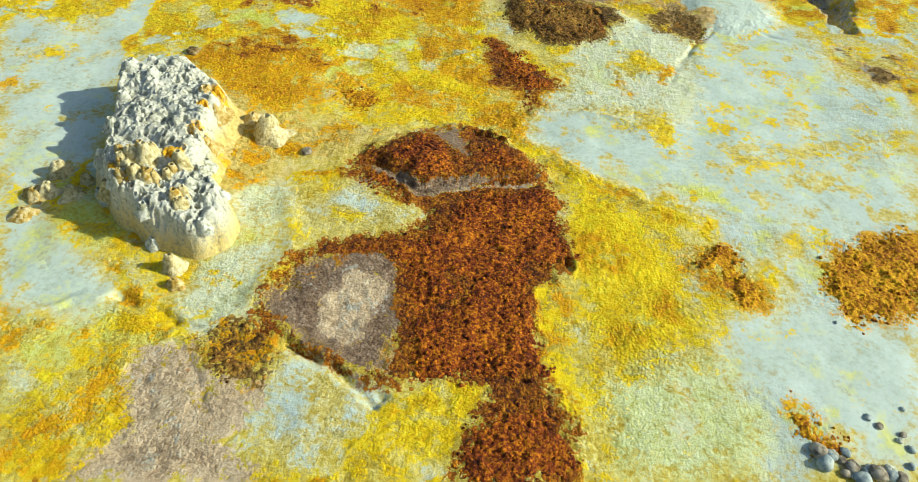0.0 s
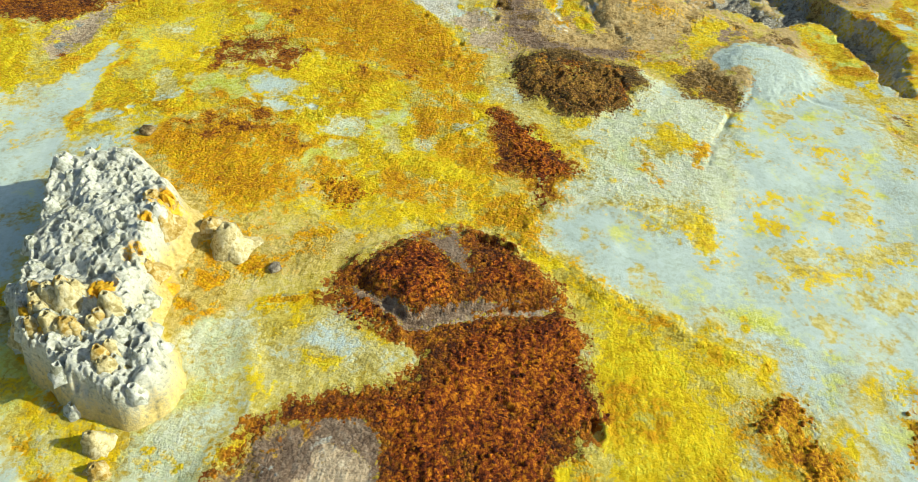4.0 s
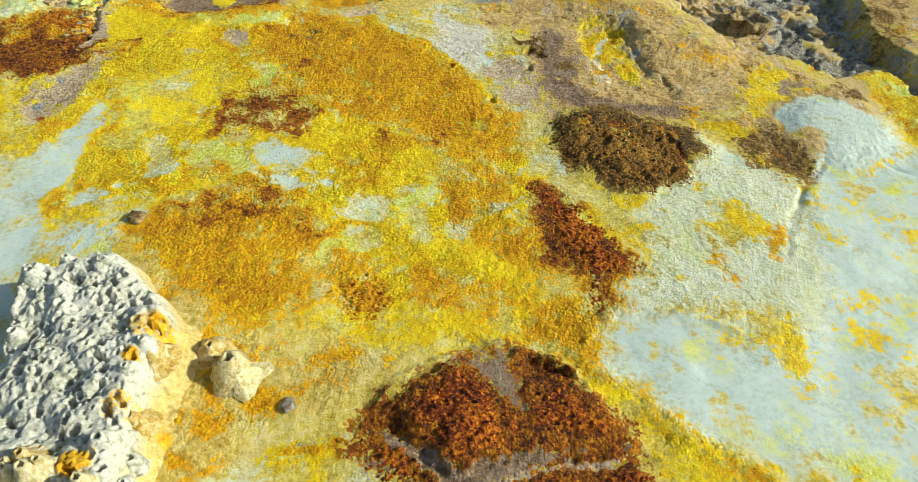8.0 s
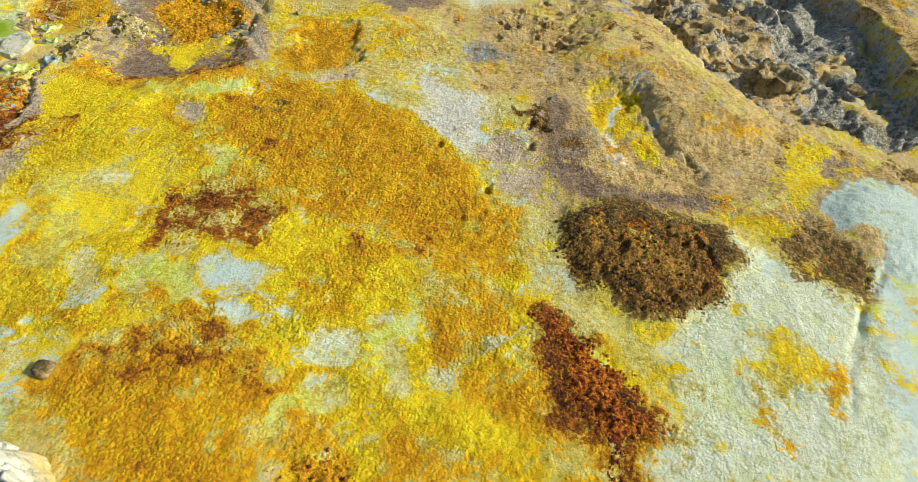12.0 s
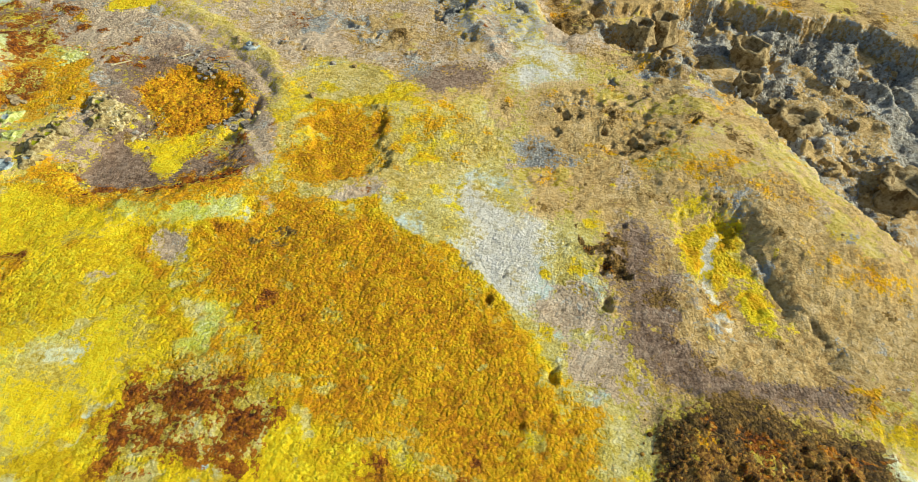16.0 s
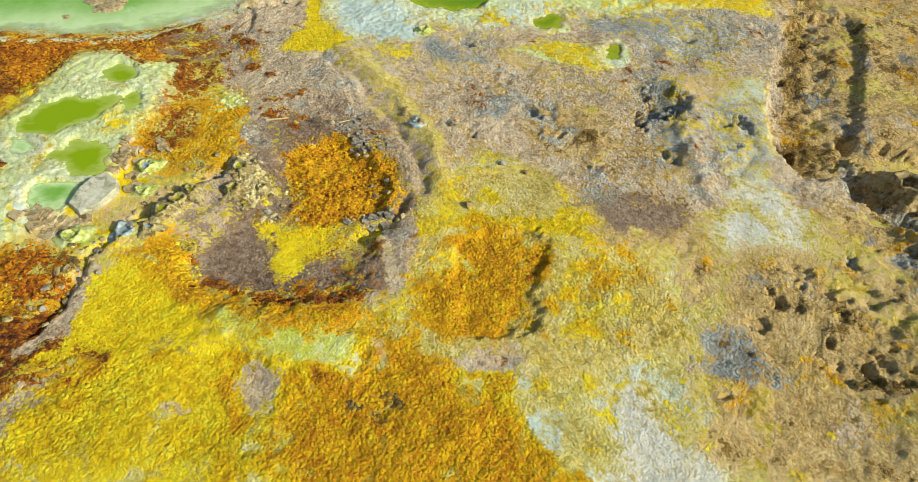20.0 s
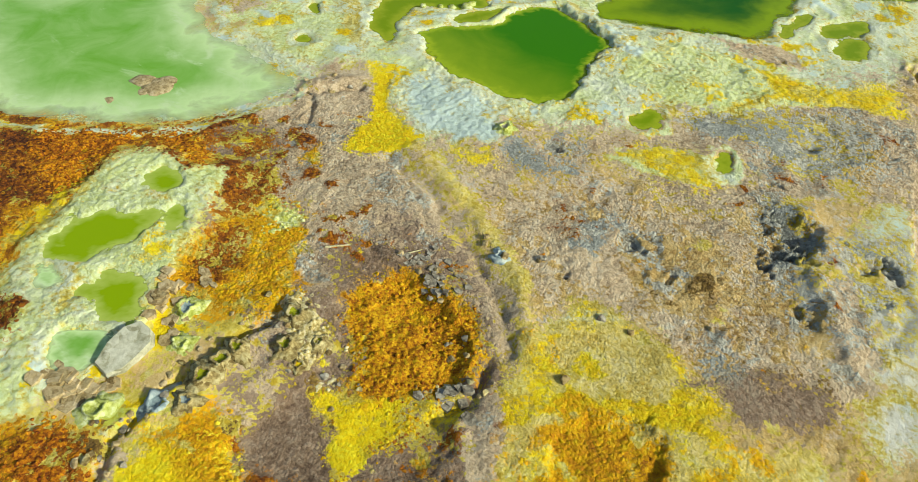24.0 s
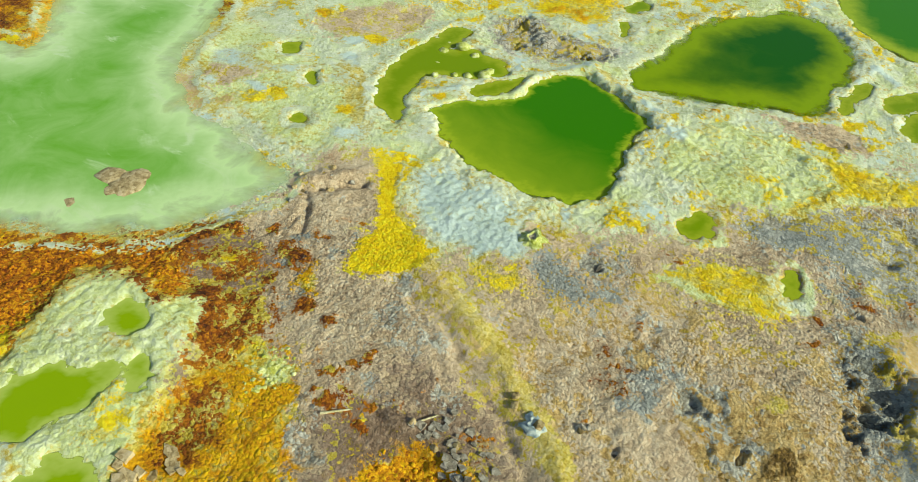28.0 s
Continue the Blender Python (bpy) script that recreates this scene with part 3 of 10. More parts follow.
zone("yellow", .55, .5, [(3.9, 15.7), (6.4, 14.3), (7.6, 13.7), (9, 13.1), (9.2, 11.3), (7.6, 10.1), (7.2, 8.7), (5.5, 6.6), (4.1, 6.5), (3.7, 8.7), (4.1, 12.2)])
zone("umber", .85, .6, [(-13.7, 33.2), (-13.5, 34.3), (-14, 36.3), (-14.4, 37.4), (-13.1, 39.2), (-10.8, 38.2), (-9.2, 36.9), (-8.3, 35.7), (-8.7, 33.7), (-12.3, 31.7), (-13.2, 32.3)])
zone("tan", 1, .4, [(-0.5, 38.7), (1.4, 41.5), (4, 39.9), (6.5, 37.8), (6.7, 35.9), (8, 33.5), (9.1, 31.5), (7.3, 31.1), (6.2, 33.3), (5, 35.9), (2.7, 37.7), (0.3, 37.4)])
zone("lumpy", .8, .3, [(-19.6, 30.3), (-20.2, 32.9), (-20.5, 34.2), (-21, 36.7), (-20.5, 37.5), (-19.2, 37.1), (-18.6, 37.9), (-17.8, 37.7), (-17.3, 36.5), (-17.1, 34.7), (-16.4, 33.5), (-16, 32.7), (-16, 31.7), (-16.4, 30.6), (-16.5, 30), (-17.2, 28.9)])
zone("palelime", 1, .35, [(-19.6, 30.3), (-20.2, 32.9), (-20.5, 34.2), (-21, 36.7), (-20.5, 37.5), (-19.2, 37.1), (-18.6, 37.9), (-17.8, 37.7), (-17.3, 36.5), (-17.1, 34.7), (-16.4, 33.5), (-16, 32.7), (-16, 31.7), (-16.4, 30.6), (-16.5, 30), (-17.2, 28.9)])
zone("yellow", .95, .4, [(-8.4, 34.9), (-8.2, 36.4), (-7.5, 38.1), (-5.9, 38.4), (-5, 37.6), (-3.3, 37.3), (-2.7, 35.9), (-2.5, 34), (-3.8, 33.1), (-4.7, 33.2), (-5.7, 31.8), (-7.2, 31.4), (-8.1, 32), (-7.4, 32.7)])
zone("yellow", 1, .4, [(-6.6, 26.7), (-4.6, 25.8), (-2, 24.7), (-0.9, 23.3), (-1, 22.5), (0.4, 23.3), (1.6, 22), (0.7, 21.2), (-4.2, 20.7), (-4.9, 22.1), (-6.1, 22.5), (-5, 24.1), (-6.5, 24.7), (-8, 24.7)])
zone("taupe", 1, .4, [(-8.3, 47.2), (-7.2, 49), (-4.8, 49.9), (-3.3, 50.8), (-1.3, 50.2), (-1.4, 46.9), (-4.3, 45.6), (-5.3, 46.8), (-6.7, 46.4), (-8, 46.6)])
zone("grey", .6, .5, [(-8.3, 47.2), (-7.2, 49), (-4.8, 49.9), (-3.3, 50.8), (-1.3, 50.2), (-1.4, 46.9), (-4.3, 45.6), (-5.3, 46.8), (-6.7, 46.4), (-8, 46.6)])
zone("taupe", .75, .4, [(-11.2, 41.8), (-7, 42.2), (-3.7, 40.3), (-3.7, 37.8), (-7.2, 38.5), (-9.7, 38.9)])
zone("peach", .95, .5, [(-8.4, 19.5), (-6.7, 19), (-4.8, 17.4), (-3.3, 17.4), (-1.6, 17.6), (-0.7, 17.3), (-1.6, 16.1), (-2.5, 15.3), (-3.6, 15.2), (-4.3, 14.2), (-4.5, 13.1), (-5.1, 13), (-6, 14), (-7.1, 16.1), (-8.5, 18.6)])
zone("cream", .8, .6, [(4.6, 15), (6.4, 14.3), (7.6, 13.7), (8, 12.1), (7.4, 9.9), (6.8, 8.6), (5.5, 7.1), (4.5, 7), (4.4, 10.2)])
# darker brown over the trench, in the outline of its hollow
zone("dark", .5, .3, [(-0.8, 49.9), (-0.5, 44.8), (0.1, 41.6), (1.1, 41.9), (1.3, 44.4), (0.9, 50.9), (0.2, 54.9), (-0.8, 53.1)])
zone("cream", .85, .5, [(-2.8, 44.6), (-1.3, 47.8), (-0.8, 49.9), (-0.4, 44.8), (0.1, 41.6), (1.1, 39.1), (-1.1, 38.4), (-1.9, 40.5)])
zone("white", .8, .5, [(-13.5, 16.9), (-13.8, 19.6), (-11.5, 21.6), (-10.6, 18.7), (-9.8, 14.8), (-10.9, 13.8), (-11.6, 13.5)])
zone("tan", 1, .6, [(-5, 37.4), (-2, 39.1), (-0.5, 41.6), (0.1, 38.9), (0.2, 36.2), (-3.7, 34), (-3.9, 35.6)])
zone("tan", .8, .4, [(-2.4, 39.2), (-0.5, 39), (2.8, 38), (5.1, 36.7), (2.9, 35.3), (-0.3, 34.5), (-1.2, 36.4)])
zone("lumpy", .8, .4, [(3.9, 21.5), (5.5, 23.4), (8, 23.5), (8.3, 21.4), (7.2, 19.6), (8.1, 19), (7.5, 17.4), (6.4, 18.6), (4.5, 19.1), (3.5, 19.5)])
zone("taupe", .85, .4, [(-10.9, 41.2), (-8, 42.1), (-5.1, 43), (-4.4, 40.4), (-6.7, 38.6), (-9.3, 38.7)])
zone("umber", .6, .4, [(-13.1, 31.4), (-12.9, 33.3), (-12.8, 35.3), (-10.2, 36.2), (-8.1, 34.3), (-8.2, 32.7), (-10.1, 31.8), (-12, 31.3)])
zone("rust", .85, .25, [(-23.7, 36.6), (-23.2, 37.2), (-22, 38.6), (-20.5, 38.4), (-20.2, 39.7), (-18.9, 40), (-18.5, 39.1), (-19.6, 38.5), (-18.4, 37.1), (-18.7, 36.9), (-20.1, 37.5), (-21.1, 36.7), (-21, 35.5), (-20.8, 34.5), (-22.1, 33.4), (-25.4, 35.5)])
zone("yellow", .9, .4, [(-12.9, 26.9), (-12.4, 28.5), (-11.5, 30), (-8.8, 30), (-7.3, 31.1), (-6.5, 31.2), (-6.6, 29.9), (-7.5, 28.2), (-12, 26)])
zone("white", .6, .5, [(-2.7, 43.9), (-0.8, 49), (0, 41.6), (0.8, 39.4), (-1.2, 38.9)])
zone("wet", .9, .3, [(8, 17.4), (10, 16.6), (15.5, 18.2), (14.2, 15.1), (11.1, 14.4), (8, 15.2)])
zone("bright", .6, .3, [(-8.2, 52), (-5.3, 51.1), (-1.2, 53.7), (-1.3, 50.7), (-4.4, 50.3), (-5.9, 49.2), (-7.8, 48.9), (-8.9, 50.1)])
zone("rust", 1, .25, [(-18.7, 28.7), (-13.5, 29.7), (-12.6, 28.5), (-13.3, 27), (-14.2, 25.9), (-15.9, 26.1), (-17, 25.9)])
zone("yellow", .62, .35, [(-9.5, 50.1), (-7.5, 52.1), (-5.3, 51.1), (-1.3, 53.3), (-1.3, 51), (-4.4, 50.3), (-5.9, 49.2), (-7.8, 48.9)])
zone("ochre", 1, .3, [(-8.6, 20.4), (-7.9, 21.1), (-6.6, 22.1), (-5.6, 22), (-4, 20.8), (-4, 20.1), (-3.9, 19.7), (-4, 18.3), (-4.6, 17.2), (-5.4, 17.5), (-6.2, 17.8), (-7.2, 18.7), (-8.4, 19.5)])
zone("yellow", .62, .5, [(4.4, 21.9), (6, 23.2), (7.6, 23.1), (7.8, 21.3), (6.8, 20), (8.1, 19), (7.5, 17.4), (6.4, 18.6), (4.5, 19.1), (3.8, 19.8)])
zone("cream", 1, .3, [(-2.8, 32.4), (-0.2, 32.9), (0.7, 28.7), (1.6, 25.7), (2.2, 23.5), (4, 22.9), (3.2, 21.7), (2.2, 22.9), (1.2, 25), (0.1, 27.8), (-1.9, 30)])
zone("dark", .8, .35, [(2.2, 26.4), (3.4, 27.6), (4.6, 27), (5.9, 26.8), (6.6, 26.2), (6.2, 25.1), (6.7, 24.5), (5.7, 23.9), (5.1, 23.2), (4, 23.4), (2.6, 24.1), (2.2, 24.8)])
zone("cream", .6, .6, [(-1.8, 40.8), (1, 40.9), (3.9, 39.6), (3.8, 38.3), (1, 37.8), (-1.1, 37.9)])
zone("bright", .6, .6, [(-12.2, 26.8), (-10, 28.1), (-8.7, 25.1), (-10.1, 22.2), (-11.4, 22)])
zone("lime", .62, .6, [(-12.4, 26.6), (-10.3, 27.8), (-8.4, 26.9), (-9.1, 25.6), (-9.4, 24.2), (-9.3, 22.4), (-9.6, 21.8), (-10.9, 22.8)])
zone("bright", .55, .5, [(-6.9, 24.3), (-2.9, 25.7), (-1.6, 24.2), (-2.2, 22.3), (-4.7, 21.9)])
zone("rust", .40, .4, [(-12.7, 32), (-12.1, 33.2), (-12.5, 34.9), (-10.8, 33.8), (-9.1, 34.3), (-9.1, 35.9), (-8.1, 34.2), (-8, 32.4), (-9.5, 31.5), (-11.4, 31.1)])
zone("peach", .9, .4, [(-3.6, 37.3), (-2, 38), (-1.2, 35.1), (-0.9, 33), (-3.2, 32.8), (-4.3, 32.2), (-3.9, 33.4)])
zone("tan", .7, .4, [(-8.5, 41.4), (-5.1, 43), (-3.9, 39.5), (-6.7, 38.6)])
zone("wet", .7, .4, [(-13.5, 16.9), (-13.8, 19.6), (-12, 20.7), (-10.9, 17.6), (-11.5, 14.8), (-12.1, 14.4)])
zone("taupe", .62, .3, [(-24.7, 49.9), (-22, 53), (-20.4, 52.9), (-20.3, 50.3), (-22.1, 49.1), (-23.8, 49)])
zone("bright", .6, .6, [(-11.3, 26.1), (-9.6, 28.6), (-8.3, 28.5), (-7.6, 26.6), (-8.6, 24.6), (-9.9, 23.5)])
zone("white", .95, .3, [(7.6, 9.9), (9.1, 11.1), (10.9, 10.8), (12.7, 11.6), (10.9, 7.1), (10, 7.6), (9.5, 8.3), (8.6, 9.1), (7.6, 9.3)])
zone("wet", 1, .3, [(7.6, 9.9), (9.1, 11.1), (10.9, 10.8), (12.7, 11.6), (10.9, 7.1), (10, 7.6), (9.5, 8.3), (8.6, 9.1), (7.6, 9.3)])
zone("yellow", .5, .5, [(4.3, 10.2), (7.4, 10.6), (7.1, 8.4), (7, 6.8), (4.2, 6.5)])
zone("ochre", .85, .3, [(1, 21.6), (1.3, 23.4), (2.5, 23), (3.9, 21.2), (4.3, 20.1), (3.4, 19.1), (2.9, 18.4), (2.7, 19.4), (2.2, 19.8), (1.4, 19.5), (0.7, 17.9), (0.4, 18), (0.8, 19.2)])
zone("grey", .6, .6, [(-2.6, 44.1), (-0.8, 46), (0, 41.5), (-1, 39.7), (-2.1, 40.2)])
zone("white", .85, .4, [(-16.7, 44.2), (-16.1, 45.5), (-14.1, 44.9), (-12.6, 44.5), (-12.3, 43.1), (-12.1, 42.3), (-13.6, 42.3), (-14.9, 42.1), (-16.1, 43.1)])
zone("lumpy", .8, .3, [(-16.7, 44.2), (-16.1, 45.5), (-14.1, 44.9), (-12.6, 44.5), (-12.3, 43.1), (-12.1, 42.3), (-13.6, 42.3), (-14.9, 42.1), (-16.1, 43.1)])
zone("cream", .95, .4, [(-3.6, 32.6), (-1.3, 35.1), (-0.6, 33.2), (-0.1, 31.7), (-2.5, 30.6), (-3.9, 31), (-4.7, 31.5)])
zone("cream", .85, .5, [(-8.6, 36.4), (-8.7, 37.6), (-8.2, 38.8), (-6.2, 39.1), (-4.9, 37.2), (-5.6, 36.4), (-7, 35.7), (-7.8, 35), (-8.4, 35.4)])
zone("cream", .75, .4, [(-1.9, 39.7), (0.6, 40.8), (1.2, 38.8), (0.7, 36.9), (-1, 35.9)])
zone("taupe", 1, .3, [(-18.6, 53), (-17.7, 54.8), (-15.8, 53.9), (-13.8, 54.2), (-13.4, 53.1), (-14.7, 52.4), (-16.2, 51.6), (-17.3, 51.9)])
zone("grey", .8, .3, [(-18.6, 53), (-17.7, 54.8), (-15.8, 53.9), (-13.8, 54.2), (-13.4, 53.1), (-14.7, 52.4), (-16.2, 51.6), (-17.3, 51.9)])
zone("yellow", .8, .4, [(-8.2, 36), (-7.9, 37.8), (-6.5, 38.4), (-5.2, 38), (-4.8, 36.8), (-5.1, 35.8), (-7.5, 34.4)])
zone("tan", 1, .25, [(-3.7, 9.9), (-3.5, 10.6), (-2.5, 11.9), (-1.6, 12), (-0.9, 11.4), (-0.1, 10.9), (-0.3, 10), (0.3, 9.3), (-0.1, 8.2), (-1.5, 8.7), (-2.7, 9.2)])
zone("dark", .42, .3, [(-3.7, 9.9), (-3.5, 10.6), (-2.5, 11.9), (-1.6, 12), (-0.9, 11.4), (-0.1, 10.9), (-0.3, 10), (0.3, 9.3), (-0.1, 8.2), (-1.5, 8.7), (-2.7, 9.2)])
zone("yellow", .7, .3, [(-18.5, 55.4), (-15.2, 59), (-14.3, 55.5), (-16.2, 54.7)])
zone("white", .9, .4, [(-13.2, 21.5), (-12.7, 22.4), (-12.6, 24.4), (-11.8, 25.5), (-11, 23.3), (-10.9, 21.2), (-11.2, 19.6), (-11.8, 19)])
zone("wet", .8, .4, [(-13.2, 21.5), (-12.7, 22.4), (-12.6, 24.4), (-11.8, 25.5), (-11, 23.3), (-10.9, 21.2), (-11.2, 19.6), (-11.8, 19)])
zone("ochre", .56, .6, [(-16.5, 34.4), (-17.1, 35.8), (-16.7, 37.2), (-15.8, 37.8), (-14.9, 36.9), (-14.2, 35.8), (-14, 34.7), (-14.6, 33.8), (-15.2, 33.5), (-16.3, 33.8)])
zone("umber", .7, .5, [(-16.5, 34.4), (-17.1, 35.8), (-16.7, 37.2), (-15.8, 37.8), (-14.9, 36.9), (-14.2, 35.8), (-14, 34.7), (-14.6, 33.8), (-15.2, 33.5), (-16.3, 33.8)])
zone("ochre", 1, .3, [(10.7, 13.1), (11.4, 13.8), (12.8, 14.5), (14.5, 14.7), (13.7, 12.4), (12.5, 11.4), (11.7, 11.4), (10.8, 11), (10.7, 12.1)])
zone("taupe", .62, .4, [(-1.1, 35.6), (1.3, 36.2), (2.9, 35.3), (2.5, 33.4), (0.7, 33.6), (-0.7, 33.5)])
zone("dark", .38, .4, [(-13.3, 33.8), (-12.3, 35), (-11.1, 33.7), (-9.9, 33.4), (-8.8, 34), (-8.2, 32.7), (-9.7, 31.7), (-11.2, 31.6)])
zone("white", .62, .6, [(-1.3, 40.2), (1, 40.9), (1, 38.5), (-0.7, 36.8), (-2.2, 37.6)])
zone("rust", .6, .3, [(-19.8, 38.2), (-18.5, 39.6), (-17.2, 39.4), (-16, 37.6), (-16.2, 36.1), (-18.7, 36.8)])
zone("yellow", .6, .4, [(2.8, 33.3), (4.5, 33.5), (5.6, 32), (5.5, 30.1), (4.6, 29.1), (3.5, 30.2)])
zone("white", 1, .3, [(-2.6, 32.7), (-1.8, 33.1), (-0.6, 32.4), (0.1, 31), (-0.1, 29.4), (-0.9, 29.1), (-1.5, 29.7), (-2.5, 30.4), (-3.1, 31.7)])
zone("ochre", .56, .6, [(-16.9, 34.3), (-17.1, 36.6), (-16.7, 37.4), (-15.2, 37.2), (-14.3, 36.2), (-14.2, 35), (-14.4, 34.4), (-14.9, 34), (-16.1, 34.1)])
zone("taupe", 1, .3, [(-6, 5.5), (-5.6, 6.1), (-5.5, 7), (-5.8, 8.6), (-4.6, 8.9), (-4.1, 8.3), (-2.6, 8), (-3, 7), (-3.2, 6.5), (-2.2, 5.8)])
zone("yellow", .5, .35, [(-9.6, 44.4), (-7.6, 45.8), (-6.5, 46), (-4.9, 46.5), (-5.2, 45.1), (-6, 43.6), (-7.3, 43.7), (-8.9, 43.7)])
zone("lumpy", .8, .3, [(-3.7, 14.4), (-2.1, 14.8), (-0, 13.9), (-0.3, 12.7), (-2.3, 12.3), (-3.1, 11.5), (-3.7, 11.9)])
zone("taupe", .7, .4, [(1, 32.2), (2.7, 32.9), (3.4, 31.5), (3.5, 29.6), (2.4, 28.5), (1.5, 29.2)])
zone("bright", 1, .35, [(-13.9, 29.8), (-13.7, 31), (-12.6, 30.8), (-10.8, 30.8), (-11.1, 29.4), (-12.1, 28.2), (-12.9, 27.4), (-13.6, 27.6)])
zone("wet", 1, .25, [(2.9, 18.2), (3.9, 18.7), (5.1, 18.7), (5.9, 18.2), (6.6, 17.1), (6.7, 15.7), (5.9, 15.6), (4.7, 16.2), (3.4, 17.4)])
zone("ochre", .9, .35, [(-16.8, 35.3), (-16.8, 36.2), (-16.6, 37.4), (-15.6, 37.6), (-14.8, 36.8), (-13.7, 35.4), (-16.5, 33.8), (-16.9, 34.4)])
zone("taupe", .95, .3, [(-14.6, 26), (-13.3, 27), (-12.9, 28.9), (-12.2, 27.6), (-12.2, 26.4), (-12.5, 24.5), (-13.2, 23.3), (-14.2, 24.2)])
zone("yellow", .6, .3, [(-3.7, 14.4), (-2.1, 14.8), (-0, 13.9), (-0.3, 12.7), (-2.3, 12.3), (-3.1, 11.5)])
zone("lime", .55, .5, [(-2.5, 23.1), (0.3, 23.9), (1, 22.2), (-0.1, 20.9), (-1.8, 21)])
zone("peach", .9, .4, [(-3.6, 35.5), (-1.6, 34.9), (-1.6, 32.6), (-3.7, 32.5), (-4.8, 33.2)])
zone("white", .95, .3, [(-11, 12.5), (-10.2, 12.7), (-8.6, 11.2), (-6.9, 10.3), (-6.7, 9.4), (-7.6, 8.8), (-8.3, 9.2), (-9.2, 9.3)])
zone("ochre", 1, .25, [(-17.8, 28.6), (-16.9, 29.4), (-16.1, 30.2), (-15.1, 30.6), (-14.3, 30), (-14, 29.2), (-14.1, 28.6), (-14.9, 28), (-16.2, 27.5)])
zone("rust", .5, .3, [(-17.8, 28.6), (-16.9, 29.4), (-16.1, 30.2), (-15.1, 30.6), (-14.3, 30), (-14, 29.2), (-14.1, 28.6), (-14.9, 28), (-16.2, 27.5)])
zone("ochre", 1, .25, [(-12.8, 35.6), (-12.7, 36.7), (-11.5, 37.2), (-10, 36.5), (-9.4, 35.8), (-9.8, 34.6), (-10.4, 34.3), (-11.6, 34.4)])
zone("ochre", 1, .25, [(-7, 35.4), (-6.4, 36.1), (-5.4, 36.4), (-4.9, 35.6), (-4.8, 34.6), (-4.5, 33.8), (-4.8, 33), (-5.8, 32.5), (-6.4, 33.2), (-7.2, 34.4)])
zone("ochre", .55, .3, [(-0.4, 37.1), (2, 37.9), (2.5, 36.3), (3.3, 36), (3.3, 34.5), (2.3, 34.6), (0.4, 35.9)])
zone("yellow", .9, .3, [(1.4, 19), (2.2, 19.6), (2.6, 18.5), (2.5, 17.5), (4.1, 16.4), (5.5, 15.6), (6.8, 14.7), (7.8, 14.3), (7.5, 13.8), (5.9, 14.3), (4.3, 15.2), (3.4, 16), (2.2, 17.3), (1.3, 17.8)])
zone("bright", .7, .5, [(-11.4, 25.9), (-9.6, 27.5), (-8.3, 26.3), (-9.1, 24.4), (-10.3, 23.8)])
zone("yellow", .65, .4, [(6.5, 23.9), (7.6, 23.7), (8, 22.4), (8.4, 20.6), (7.5, 19.9), (6.5, 20.2), (6.1, 21.8)])
zone("ochre", .6, .3, [(-1.9, 19.7), (1, 20.6), (1.3, 19.2), (0.6, 18.1), (-0.7, 17.7), (-1.7, 18)])
zone("ochre", .75, .4, [(-6.2, 30.1), (-4.1, 30.4), (-2.2, 28.9), (-1.3, 28), (-2.8, 28.2), (-4.7, 28.6), (-6.2, 28.6)])
zone("yellow", .8, .4, [(-8.3, 37.2), (-6.4, 38.4), (-5, 37.1), (-5.5, 36.1), (-7, 35.4), (-8.2, 35.7)])
zone("peach", .7, .5, [(3.1, 37.8), (5.8, 36.8), (6.7, 35.8), (8, 33.5), (9.1, 31.5), (8.3, 31.3), (7.2, 33.9), (5, 35.9)])
zone("yellow", .7, .4, [(-8.5, 36.1), (-7.9, 37.9), (-6, 38), (-5.2, 36.9), (-5.6, 36.3), (-7, 35.6), (-7.8, 35), (-8.4, 35.4)])
zone("wet", .95, .3, [(-10.8, 12.2), (-10.2, 12.7), (-8.6, 11.2), (-6.9, 10.3), (-7.2, 9.4), (-7.7, 9), (-8.3, 9.2), (-9.2, 9.3)])
zone("bright", 1, .3, [(-13, 28.7), (-13.8, 30.2), (-13.9, 31.2), (-13.4, 31.6), (-12.1, 30.9), (-10.5, 31.1), (-9.4, 31.7), (-11.5, 30), (-11.7, 28.6), (-12.7, 27.8), (-12.9, 26.9), (-12.5, 28.6)])
zone("yellow", .6, .4, [(10.1, 17.4), (12.9, 18.7), (16.1, 19.8), (15.6, 18.4), (13.1, 17.9), (10.8, 16.8), (8.7, 16)])
zone("tan", .9, .4, [(1.4, 29.4), (3, 29.5), (3.8, 28.3), (5.7, 28.1), (5.6, 27.7), (1.7, 26.9)])
zone("lime", .5, .5, [(4.3, 9.6), (6.1, 10.4), (6.9, 9.2), (6.1, 7.5), (4.3, 7)])
zone("slate", .65, .4, [(-6.9, 47.9), (-5.3, 49.3), (-3.6, 48.6), (-3.1, 47.3), (-4.8, 46.5)])
zone("ochre", .6, .3, [(-1.6, 23.9), (0.6, 24.8), (1.2, 21.8), (-0.7, 21.5)])
zone("lime", .62, .5, [(-12.7, 26.7), (-12.5, 27.9), (-10.4, 28.7), (-9, 29.1), (-9.4, 27.6), (-12, 26)])
zone("lime", .5, .5, [(-14.6, 24.8), (-12.7, 26.7), (-11.6, 25), (-12.7, 23.4), (-13.4, 23)])
